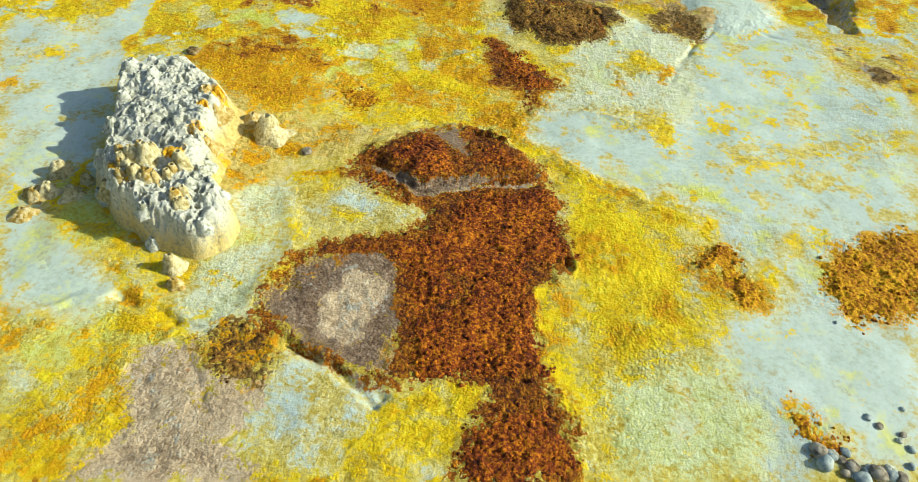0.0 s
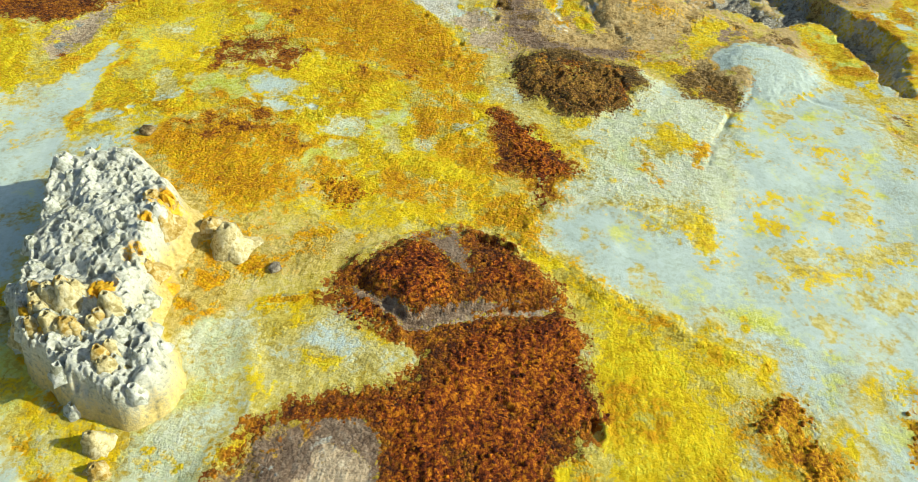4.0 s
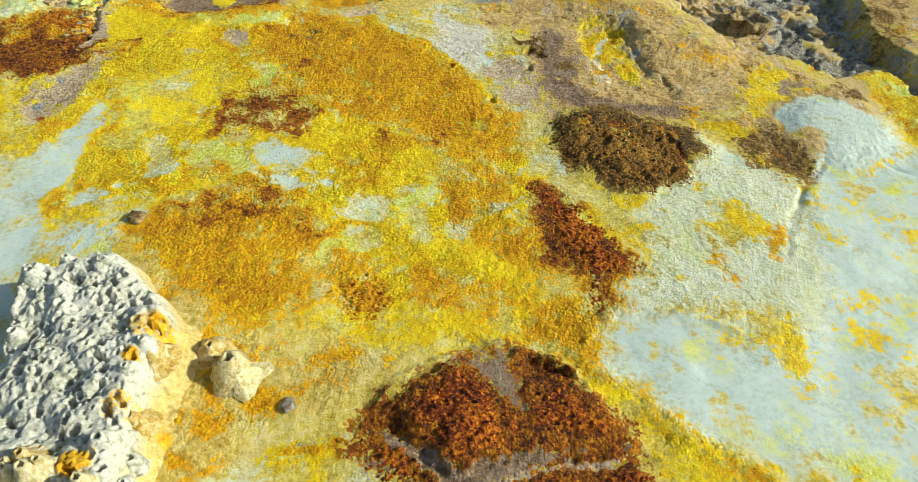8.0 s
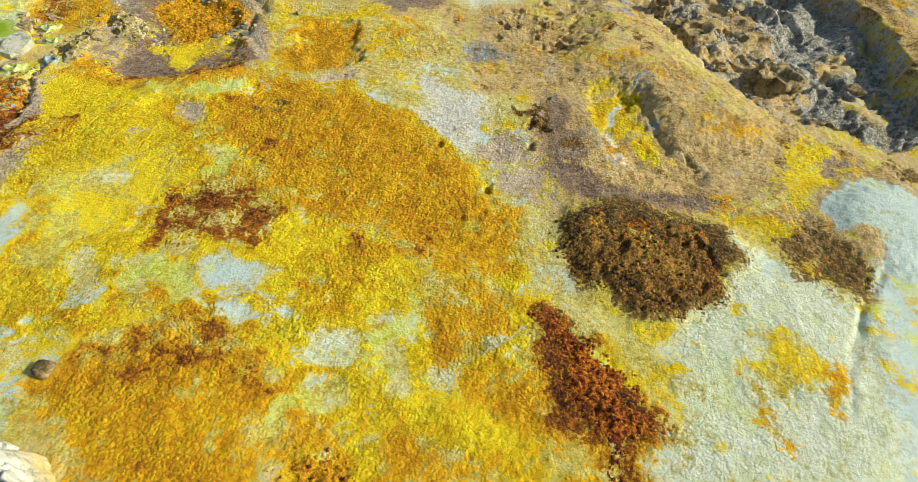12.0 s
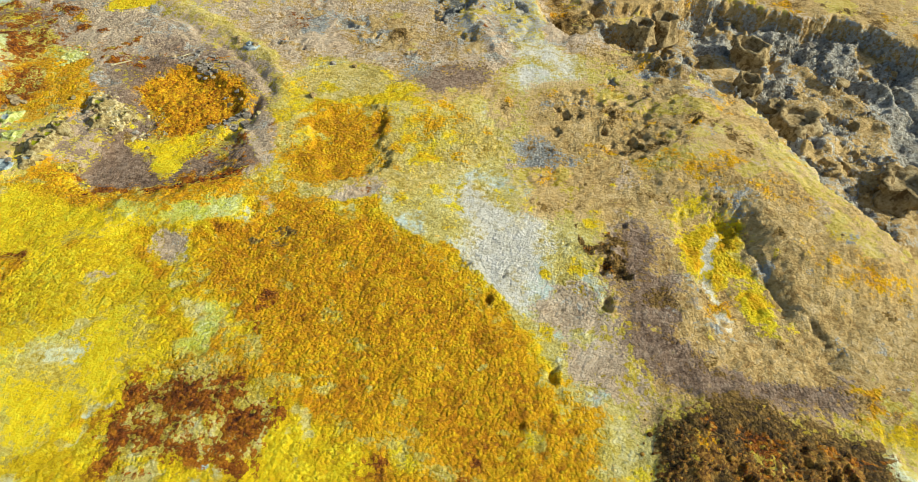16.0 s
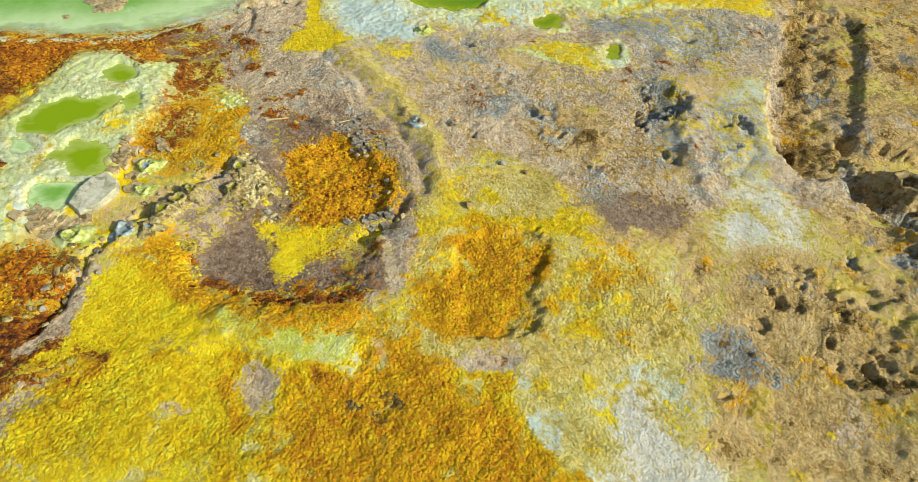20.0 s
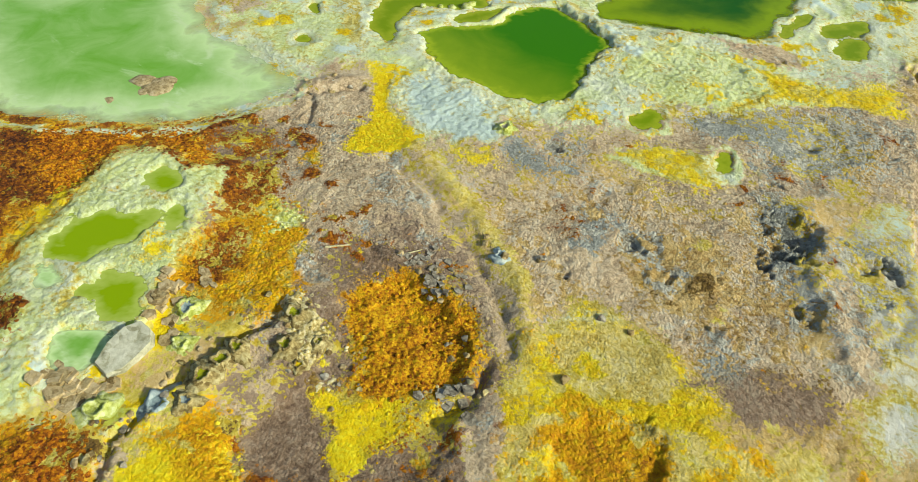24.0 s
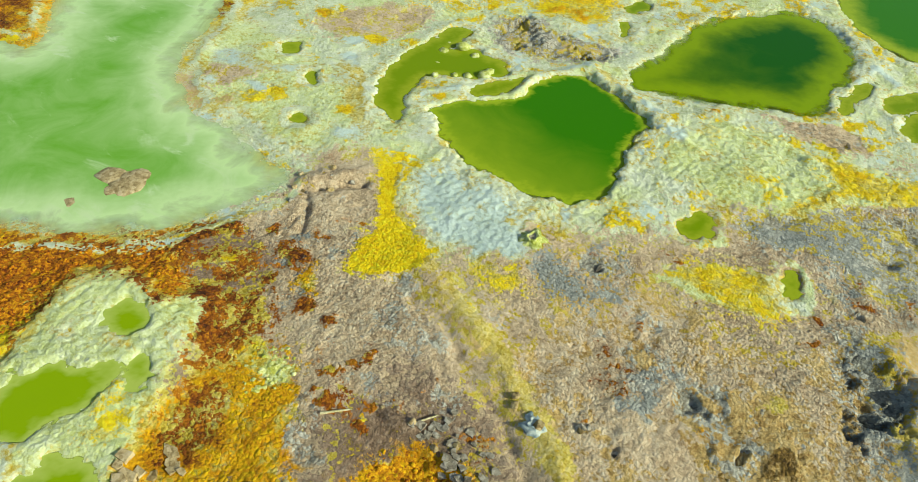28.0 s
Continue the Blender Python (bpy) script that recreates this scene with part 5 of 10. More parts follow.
zone("bright", .62, .25, [(-18.8, 34.2), (-17.7, 35.1), (-17.2, 34.6), (-17.8, 33.8), (-18.4, 33.7)])
zone("taupe", .95, .15, [(-0.2, 29.8), (0.8, 30.1), (1.1, 29.1), (0.2, 28.6)])
zone("yellow", .8, .3, [(-3.1, 11.5), (-2.2, 12.1), (-2.9, 11), (-3.7, 10), (-4.1, 9.6), (-4.1, 10.4)])
zone("ochre", .8, .25, [(-14.1, 19.5), (-12.8, 20.8), (-12.6, 19.8), (-13.6, 19.1)])
zone("rust", .45, .25, [(-3.1, 19.1), (-2.2, 19.5), (-1.8, 18.6), (-2.4, 17.8)])
zone("taupe", .95, .2, [(-0.3, 29.1), (0.3, 29.8), (1.2, 29.1), (0.8, 28.5), (-0.1, 28.7)])
zone("yellow", .7, .4, [(0.9, 20.1), (2.1, 20.4), (1.8, 19.2), (1.1, 18.9)])
zone("white", .6, .4, [(-10.8, 26.8), (-9.6, 27.4), (-8.8, 26.7), (-9.8, 26.3)])
zone("rust", .55, .3, [(7.5, 12.7), (8.4, 13.2), (8.5, 12.2), (8.8, 11.5), (8.2, 11.6)])
zone("ochre", .55, .3, [(-9.1, 12.1), (-7.5, 12.2), (-7.3, 11.4), (-8.4, 11.4)])
zone("white", .6, .3, [(-9.9, 26.1), (-8.8, 27), (-8.3, 26.3), (-9.2, 25.7)])
zone("ochre", .8, .25, [(8.4, 8.7), (8.8, 8.8), (9.2, 8.3), (9.7, 7.7), (9.5, 7.4), (8.9, 7.4), (8.9, 7.9), (8.3, 8.2)])
zone("white", .65, .3, [(0.3, 22.5), (1.3, 22.9), (1.6, 22.3), (0.7, 21.5)])
zone("rust", .7, .2, [(-9.6, 33.6), (-9, 34.4), (-8.4, 33.6), (-8.8, 32.8)])
zone("yellow", .6, .3, [(2.5, 33.6), (3.6, 33.5), (3.2, 32.4), (2.6, 32.6)])
zone("bright", .75, .25, [(-13.4, 42), (-12, 42.4), (-11.5, 42.1), (-11.9, 41.6), (-12.8, 41.7)])
zone("ochre", .8, .25, [(6, 21.8), (6.4, 21.6), (6.5, 20.2), (6.1, 20), (5.8, 20.9)])
zone("rust", .75, .2, [(-13.2, 27.1), (-13.3, 27.8), (-13, 28.3), (-12.4, 29), (-11.9, 28.6), (-12.8, 27.9)])
zone("white", .55, .3, [(-1.4, 22), (-0.2, 22), (-0.1, 21.3), (-1.1, 21.2)])
zone("cream", .95, .25, [(2.5, 23.8), (3.5, 22.5), (3.8, 21.7), (3.2, 22.1), (2.6, 22.9)])
zone("taupe", .9, .2, [(-10.1, 29.6), (-9.7, 30), (-8.8, 30), (-8.7, 29.4), (-9, 29.1), (-9.5, 29.4)])
zone("taupe", .95, .2, [(0.5, 28.2), (1.4, 28.4), (1.5, 27.6), (0.7, 27.3)])
zone("ochre", .8, .25, [(5.7, 21.3), (6.4, 21.2), (6.5, 19.9), (5.9, 20.2)])
zone("yellow", .7, .3, [(6.7, 26.9), (7.8, 26.8), (7.8, 26.1), (6.9, 26.2)])
zone("cream", .8, .3, [(-12.3, 35), (-11.3, 34.8), (-11.6, 34.2), (-12.5, 34.2)])
zone("bright", .62, .25, [(-18.7, 31.7), (-17.8, 32.2), (-17.5, 31.8), (-17.9, 31.1)])
zone("taupe", .7, .3, [(-5.8, 32), (-4.8, 32.7), (-4.5, 32.1), (-5.4, 31.7)])
zone("white", .95, .2, [(-2.7, 33), (-2, 33.2), (-1.5, 32.6), (-2.4, 32.3)])
zone("ochre", .7, .3, [(-6.2, 9.3), (-5.2, 9.4), (-5.1, 8.9), (-5.9, 8.6)])
zone("taupe", .9, .2, [(-10.8, 28.3), (-10.5, 28.8), (-9.8, 28.8), (-9.8, 28.4), (-10.3, 28.1)])
zone("ochre", .85, .2, [(-16.9, 39.4), (-16.6, 40.1), (-16, 39.3), (-16.6, 39)])
zone("rust", .55, .25, [(-8.5, 29.9), (-7.6, 30.6), (-7.5, 30.1), (-6.1, 30.5), (-7.6, 29.9)])
zone("cream", .7, .3, [(1.3, 19.6), (2, 19.6), (2.8, 19.9), (2.6, 19.5), (1.8, 19.1)])
zone("taupe", .8, .2, [(-5.7, 32), (-5, 32.6), (-4.3, 32.6), (-4.9, 32)])
zone("bright", .55, .25, [(-13.5, 31), (-13.6, 31.5), (-13.3, 31.9), (-12.6, 31.5)])
zone("rust", .5, .2, [(-2, 24.9), (-0.9, 25), (-1, 24.5), (-2.1, 24.6)])
zone("ochre", .9, .2, [(7.5, 21.5), (8.2, 22), (7.8, 20.9), (7.4, 20.7)])
zone("taupe", .8, .25, [(-10.8, 28.1), (-10.3, 28.5), (-9.6, 28.2), (-10, 27.8)])
zone("ochre", .8, .2, [(-9.1, 9.2), (-8.6, 9), (-8.1, 8.5), (-8.5, 8.1)])
zone("ochre", .8, .2, [(7.7, 22), (8.2, 21.9), (7.8, 21), (7.5, 21)])
zone("ochre", .7, .2, [(-9.9, 52.2), (-9.3, 52.4), (-9.3, 51.9), (-9.8, 51.5)])
zone("rust", .85, .25, [(-17.8, 39.8), (-17.1, 40.2), (-17, 39.9), (-17.3, 39.5)])
zone("white", .9, .2, [(2.5, 18.4), (2.8, 18.7), (2.6, 17.8), (2.4, 17.9)])

# the fields that lie on top, nearest the start first
field("white", .9, .35, [(-16.2, 21.6), (-15, 21.8), (-12.7, 21), (-11.6, 21.6), (-10.8, 20.5), (-10.6, 18.7), (-9.8, 16.5), (-9.4, 14.6), (-10.2, 13.9), (-10.3, 13), (-11.1, 12.6)])
field("wet", .7, .4, [(-16.2, 21.6), (-15, 21.8), (-12.7, 21), (-11.6, 21.6), (-10.8, 20.5), (-10.6, 18.7), (-9.8, 16.5), (-9.4, 14.6), (-10.2, 13.9), (-10.3, 13), (-11.1, 12.6)])
field("yellow", .8, .2, [(-14.1, 19.4), (-13.9, 20.2), (-12.7, 20.6), (-12.6, 19.8), (-13.3, 19.3)])
field("ochre", .85, .2, [(-14, 17.8), (-13.5, 18.2), (-13.4, 17.7), (-13.7, 17.3)])
field("white", .9, .3, [(-10.8, 12.2), (-9.6, 11.7), (-8.6, 11.2), (-7.2, 10.6), (-6.8, 9.9), (-7.2, 9.4), (-7.9, 9.1), (-9.2, 9.3)])
field("wet", .8, .3, [(-10.8, 12.2), (-9.6, 11.7), (-8.6, 11.2), (-7.2, 10.6), (-6.8, 9.9), (-7.2, 9.4), (-7.9, 9.1), (-9.2, 9.3)])
field("lime", .8, .3, [(-9.6, 12.2), (-9, 12.8), (-7.6, 12.4), (-7, 11.6), (-8, 11.2), (-8.9, 11.4)])
field("yellow", .65, .3, [(-9.1, 11.9), (-8.6, 12.3), (-7.4, 12), (-7.2, 11.6), (-8.3, 11.4)])
field("limewhite", .85, .35, [(-5.4, 11.2), (-4.6, 11.9), (-3.5, 12), (-3.3, 10.4), (-3.8, 9.3), (-4.3, 8.7), (-5.1, 9.1), (-5.6, 9.9), (-5.2, 10.3)])
field("yellow", .8, .3, [(-7.2, 11), (-6.6, 11.6), (-5.5, 11.2), (-5.2, 10.3), (-5.9, 10), (-6.7, 10.3)])
field("lime", .75, .4, [(-8.7, 8.5), (-7.7, 9.1), (-6.6, 9.6), (-5.2, 9.1), (-5.8, 8.6), (-7, 8.3), (-7.5, 7.5), (-7.9, 7)])
field("taupe", 1, .25, [(-5.8, 8.6), (-4.9, 9), (-4.3, 8.6), (-3.8, 8), (-2.8, 7.9), (-2.8, 7.3), (-3.2, 6.7), (-2.9, 6.4), (-2.2, 6.1), (-2.3, 5.8), (-6.3, 5.4), (-5.6, 6), (-5.1, 6.5), (-5.3, 7.3), (-5.8, 7.8)])
field("yellow", .95, .3, [(-7.3, 6), (-6.9, 6.6), (-6.5, 7.6), (-6.3, 8.4), (-5.8, 8.6), (-5.8, 7.8), (-5.4, 7.3), (-5.2, 6.5), (-5.8, 5.9), (-6.1, 5.5), (-6.9, 5.4)])
field("ochre", .8, .25, [(-6.4, 7.5), (-6, 8.3), (-5.6, 7.1), (-5.8, 6.5), (-6.5, 6.2), (-6.5, 6.7)])
field("cream", .8, .35, [(-8.3, 7.8), (-7.5, 7.6), (-6.8, 7.7), (-6.3, 7.1), (-6.9, 6.6), (-7.5, 6.3)])
field("limewhite", .7, .3, [(-8.5, 8.1), (-7.6, 7.9), (-7, 7.4), (-7.3, 7), (-7.8, 6.9)])
field("cream", 1, .25, [(-3.6, 12.7), (-3.6, 13.9), (-2.1, 14.8), (-1.4, 14.2), (-0.3, 13.8), (0.4, 13.5), (-0.2, 12.9), (-1.1, 12.6), (-2.3, 12.4), (-3.3, 12)])
field("umber", 1, .25, [(-3.6, 9.6), (-3.1, 10.8), (-2.2, 11.9), (-1, 12.1), (-0.1, 11.7), (0.1, 9.7), (-0.3, 8.3), (-0.9, 8.4), (-1.5, 8.9), (-2.4, 9.3)])
field("rust", .62, .25, [(-2.9, 11), (-2.2, 12), (-1.1, 12.4), (-1.3, 11.8), (-2.1, 11.5)])
field("taupe", 1, .25, [(-2.1, 10.7), (-1.5, 11.5), (-0.8, 11.6), (-0.1, 10.6), (-0.4, 9.7), (-0.9, 9), (-1.6, 9), (-2.2, 9.5), (-2.3, 10.3)])
field("ochre", .9, .2, [(-4.3, 8.7), (-3.9, 9.6), (-3.4, 9.3), (-2.6, 9.3), (-2.7, 8.5), (-3.3, 7.9), (-4.1, 8.4)])
field("dark", .55, .2, [(-4, 8.8), (-3.8, 9.4), (-3.3, 9.2), (-2.6, 9.1), (-2.8, 8.5), (-3.4, 8.1)])
field("cream", .9, .25, [(-3, 7), (-2.5, 8.2), (-1.9, 8.7), (-1.4, 8.3), (-0.2, 7.9), (-0.2, 7.2), (-0.6, 6.8), (-0.7, 6), (-1.9, 6), (-2.4, 6.6)])
field("white", .85, .25, [(-3.2, 7.3), (-2.5, 8.1), (-2, 8.6), (-1.3, 8), (-1.5, 7.2), (-2.4, 6.8)])
field("yellow", .9, .25, [(-0.6, 6.7), (-0.2, 7.7), (0.6, 8.2), (1.5, 8.6), (2.3, 8.8), (2.2, 8), (1.7, 7.7), (1.6, 6.2), (-0.6, 6)])
field("bright", .75, .25, [(3, 12), (3.6, 11.6), (3.9, 10.5), (4, 8.9), (4.1, 7.2), (4.2, 6.5), (3.9, 6.5), (3.6, 7.2), (3.3, 8.8), (3.1, 10.1)])
field("yellow", .85, .35, [(4, 14.9), (4.6, 15.5), (6.2, 14.3), (6.9, 12.6), (7.2, 10.7), (7.9, 10.6), (7.3, 10.1), (6.3, 9.8), (5.9, 9.4), (5, 9), (4.4, 9.6), (3.9, 11.6)])
field("palelime", .85, .4, [(4.3, 8.9), (5.6, 9.3), (7.3, 10.1), (8.1, 8.8), (8.1, 6.9), (4.1, 6.5)])
field("yellow", .62, .3, [(4.3, 8.3), (4.9, 9), (4.9, 7.9), (4.5, 6.5), (4.1, 6.5)])
field("white", .95, .3, [(7.5, 10.2), (8.7, 11.2), (10.5, 11.4), (10.9, 10.9), (12.5, 11.1), (10.9, 7.1), (9.9, 7.3), (9.5, 8.1), (8.8, 9), (7.6, 9.1)])
field("wet", 1, .3, [(7.5, 10.2), (8.7, 11.2), (10.5, 11.4), (10.9, 10.9), (12.5, 11.1), (10.9, 7.1), (9.9, 7.3), (9.5, 8.1), (8.8, 9), (7.6, 9.1)])
field("cream", .85, .25, [(10.9, 18), (12.5, 18.8), (14.1, 18.9), (16.1, 19.8), (15.8, 19), (13.5, 18.4), (12.1, 17.7), (10.7, 17.1)])
field("yellow", .42, .25, [(10.9, 18), (12.5, 18.8), (14.1, 18.9), (16.1, 19.8), (15.8, 19), (13.5, 18.4), (12.1, 17.7), (10.7, 17.1)])
field("yellow", .6, .25, [(8.6, 16.6), (9.3, 17.3), (9.5, 16.5), (8.8, 16)])
field("white", .8, .3, [(-13.7, 22.3), (-12.7, 22.5), (-11.8, 23.9), (-11.4, 25.5), (-11.1, 24), (-11.2, 21.8), (-11.4, 20.2), (-11.6, 18.7)])
field("ochre", .95, .25, [(-9, 20), (-8.3, 20.5), (-6.8, 21.5), (-6.3, 22), (-5.3, 21.6), (-4, 21), (-3.9, 20.1), (-4.4, 19.8), (-4.3, 18.4), (-4.6, 17.8), (-5.3, 17.9), (-6.3, 18.3), (-7.3, 19.3), (-8.2, 19.5)])
field("rust", .5, .25, [(-7.9, 20.8), (-6.8, 21.5), (-6.3, 22), (-5.3, 21.6), (-4.1, 21), (-4, 20.3), (-5.1, 20.6), (-6.1, 20.5), (-7.1, 19.8)])
field("ochre", .8, .25, [(-3.5, 19), (-3, 19.3), (-2.1, 19.2), (-1.8, 18.2), (-2.3, 17.8), (-3, 18.1)])
field("bright", .6, .3, [(-3.9, 20.2), (-2.9, 20.2), (-2, 20), (-1.4, 19), (-1.9, 19.1), (-3, 19.3), (-3.6, 19.4)])
field("white", .78, .3, [(-6.8, 23.4), (-6.1, 24.3), (-5.3, 23.3), (-4, 23.3), (-3.5, 23), (-5, 22.4), (-6.1, 22.6)])
field("limewhite", .85, .3, [(-3.9, 22.1), (-2.6, 22.6), (-2.2, 21.4), (-3, 20.9), (-3.9, 21.2)])
field("limewhite", .8, .3, [(-1.2, 21.6), (-0.1, 22), (0.2, 20.6), (-0.7, 20.5)])
field("rust", .66, .2, [(-8.6, 24.2), (-8.4, 25.3), (-7.9, 25.9), (-7, 25.7), (-6.7, 25.2), (-5.5, 25.6), (-5.1, 25), (-5.7, 24.4), (-6.9, 24.7), (-7.8, 24.5)])
field("limewhite", .75, .4, [(-5.6, 14.1), (-4.6, 14.8), (-3.7, 14.4), (-3.2, 13.6), (-3.7, 12.8), (-3.2, 12.2), (-5.6, 11.9), (-5.4, 12.7)])
field("cream", 1, .3, [(-3.2, 13.6), (-2.3, 14.8), (-1.7, 14.1), (-0.7, 14), (-0.2, 13.4), (-0.3, 12.7), (-1.4, 12.3), (-3.2, 12.2), (-3.2, 12.6)])
field("umber", .95, .12, [(-2.2, 15.2), (-1.8, 15.3), (-0.6, 15), (-0.1, 14.7), (0.6, 15), (1.9, 15.4), (3.7, 15.6), (3.7, 15.4), (1.9, 15.1), (0.7, 14.6), (-0.2, 14.2), (-0.8, 14.6), (-1.6, 14.9)])
field("umber", .75, .2, [(-2, 14.7), (-1.3, 14.7), (-0.5, 14.2), (-0.6, 13.8), (-1.1, 14.1), (-1.8, 14.4)])
field("umber", .85, .25, [(-0.4, 17.2), (-0, 17.5), (0.4, 17.8), (0.8, 17.5), (1.2, 16.9), (1.4, 16.1), (1.1, 15.7), (0.6, 16.1), (0.1, 16.6)])
field("ochre", .66, .25, [(-1.3, 15.1), (-0.4, 15.4), (0.1, 15.3), (0.6, 15.3), (0.1, 15), (-0.6, 15)])
field("yellow", .85, .3, [(3.8, 15.2), (5.1, 15.4), (6.2, 14.4), (6.9, 13.7), (7.6, 13.2), (4.2, 12.9), (4, 14.4)])
field("white", 1, .25, [(3.2, 18.6), (5.3, 18.4), (6.9, 17.7), (7.8, 17), (8.7, 16.6), (8.4, 15.7), (7, 15.5), (5.6, 16.2), (4.4, 16.6), (3.5, 17.7)])
field("wet", .9, .3, [(3.2, 18.6), (5.3, 18.4), (6.9, 17.7), (7.8, 17), (8.7, 16.6), (8.4, 15.7), (7, 15.5), (5.6, 16.2), (4.4, 16.6), (3.5, 17.7)])
field("bright", .8, .15, [(2.5, 16.8), (3.3, 17.2), (4.3, 16.2), (4.9, 15.8), (5.4, 15.4), (6.1, 14.8), (6.7, 14.2), (7.5, 14.1), (7.6, 13.9), (6.5, 14.1), (5.6, 14.6), (4.5, 15.6), (3.6, 16.2)])
field("ochre", .5, .15, [(4.4, 16.1), (5.4, 15.4), (6.1, 14.8), (6.7, 14.2), (7.5, 14.1), (7.6, 13.9), (6.5, 14.1), (5.6, 14.6)])
field("limewhite", .9, .35, [(3.6, 22.5), (6.7, 25.2), (9.2, 24.7), (9.4, 22.7), (8.9, 20.2), (8.2, 18.4), (6.5, 19.2), (4.6, 19), (3.4, 19), (3.5, 19.8), (4.6, 20.5)])
field("yellow", .75, .3, [(6.1, 22.6), (7.1, 23.6), (8.1, 22.5), (7.6, 21.4), (6.8, 21.6)])
field("yellow", .72, .25, [(7.1, 19.3), (7.7, 19.2), (8.1, 18.1), (7.5, 16.9), (7.1, 17.2), (6.8, 18.1)])
field("cream", .85, .2, [(9.1, 17.6), (9.4, 16.8), (9.3, 15.8), (8.9, 15.9), (8.7, 16.7)])
field("yellow", .42, .2, [(9.1, 17.6), (9.4, 16.8), (9.3, 15.8), (8.9, 15.9), (8.7, 16.7)])
field("cream", .85, .25, [(10.7, 18.4), (11.7, 18.5), (11.1, 17.1), (10, 16.6), (9.6, 16.5), (10.2, 17.6)])
field("yellow", .42, .25, [(10.7, 18.4), (11.7, 18.5), (11.1, 17.1), (10, 16.6), (9.6, 16.5), (10.2, 17.6)])
field("yellow", .6, .25, [(10.5, 23.1), (11.7, 23.9), (11.5, 22.5), (10.8, 21.9)])
field("ochre", .8, .2, [(5.9, 21.8), (6.3, 21.7), (6.6, 20.3), (6.4, 20.1), (6, 20.8)])
field("ochre", .8, .15, [(7.7, 21.9), (8.4, 22.5), (8, 21.2), (7.4, 20.9)])
field("ochre", .7, .2, [(1.2, 18.5), (1.8, 19.2), (2.4, 19.8), (2.8, 19.5), (1.9, 18.8), (1.8, 17.8), (2.2, 17.5), (1.5, 17.4)])
field("umber", .85, .3, [(1.1, 31.9), (2.7, 32.2), (4.3, 30), (4.8, 28.1), (6.4, 28.3), (6.5, 27), (4.8, 26.9), (3.1, 26.9), (2.1, 27.1), (1.5, 28.4)])
field("dark", 1, .22, [(2.1, 26.5), (3.1, 26.8), (4.3, 26), (5.6, 26.8), (6.1, 25.8), (6, 24.7), (6.3, 24.2), (5.5, 23.6), (4.3, 23.4), (3.6, 23.4), (3.1, 24.1), (2.4, 24.2), (1.9, 25)])
field("rust", .62, .2, [(3.7, 25.9), (4.3, 25.9), (4.9, 25), (4.5, 23.7), (3.8, 24)])
field("cream", .8, .3, [(0.8, 26.5), (2.1, 26.2), (2.2, 24), (1.5, 23.5), (0.9, 23.8), (0.7, 24.9)])
field("cream", .85, .3, [(1, 24.3), (2.3, 23.6), (3, 22.8), (2.7, 22.4), (1.7, 23.2), (1, 23.5)])
field("yellow", .62, .25, [(9.3, 30.3), (10.8, 30.3), (12, 29.9), (10.5, 29.2), (9.4, 28.1), (8.6, 27.4), (8.7, 28.9)])
field("umber", .62, .2, [(9.5, 30.2), (10.8, 30.2), (12, 29.9), (10.5, 29.3), (9.6, 28.8)])
field("white", .95, .25, [(9.1, 28.1), (10.4, 29.1), (11.7, 29.6), (13, 28.2), (12.1, 25.9), (10.3, 25.5), (10.4, 26.8), (9.2, 26.3), (9.2, 27.3)])
field("limewhite", .9, .3, [(6.2, 26.4), (7.1, 26.1), (8.1, 24.9), (9.2, 24.2), (9.5, 24.1), (8, 22.2), (7.2, 23.3), (5.9, 23.8), (6.3, 24.7)])
field("dark", .75, .15, [(7.9, 26.9), (9, 27.3), (9.4, 26.3), (10, 25.6), (9.9, 24.8), (9.3, 24.2), (9, 25.1), (8.5, 25.9), (7.9, 26.2)])
field("dark", .5, .2, [(8.4, 26.9), (9.2, 27.1), (9.9, 25.4), (9.7, 24.7), (9.1, 25.7)])
field("yellow", .7, .2, [(7.7, 25.8), (8.5, 25.4), (9.1, 25), (8.1, 24.9)])
field("rust", 1, .18, [(1.2, 23.3), (2, 23.2), (3, 22.1), (3.6, 21.5), (3.5, 20.9), (4.2, 20.2), (3.4, 20.1), (3.1, 19.6), (3, 18.8), (2.8, 18.9), (3, 19.8), (2.4, 20.6), (1.7, 21), (1.9, 22), (1.5, 22.6)])
field("ochre", .85, .3, [(-0.2, 21.3), (0.8, 21.8), (1.5, 21.9), (1.8, 21), (2.1, 20.4), (1.2, 19.8), (0.8, 18.7), (0.1, 18.1), (-0.8, 18.1), (-0.2, 19.6)])
field("yellow", .7, .3, [(6, 23), (7.2, 23.5), (7.4, 22.6), (7.6, 21.6), (6.6, 21.1), (6.1, 21.8)])
field("ochre", .75, .2, [(5.9, 21.8), (6.2, 21.6), (6.5, 20.5), (6.3, 20), (5.9, 20.8)])
field("yellow", .8, .3, [(-2.9, 20.9), (-1.9, 20.9), (-1.1, 20.7), (-1.1, 19.8), (-2, 20.3)])
field("ochre", 1, .3, [(-6.3, 29), (-5.1, 30.8), (-3.1, 30.9), (-1.3, 29.1), (0.1, 27.3), (0.9, 26.4), (1.1, 25.3), (0.8, 24.2), (-1, 24.6), (-2.2, 25.1), (-4, 25.6), (-4.8, 25.8), (-5.9, 26.6), (-5.6, 28)])
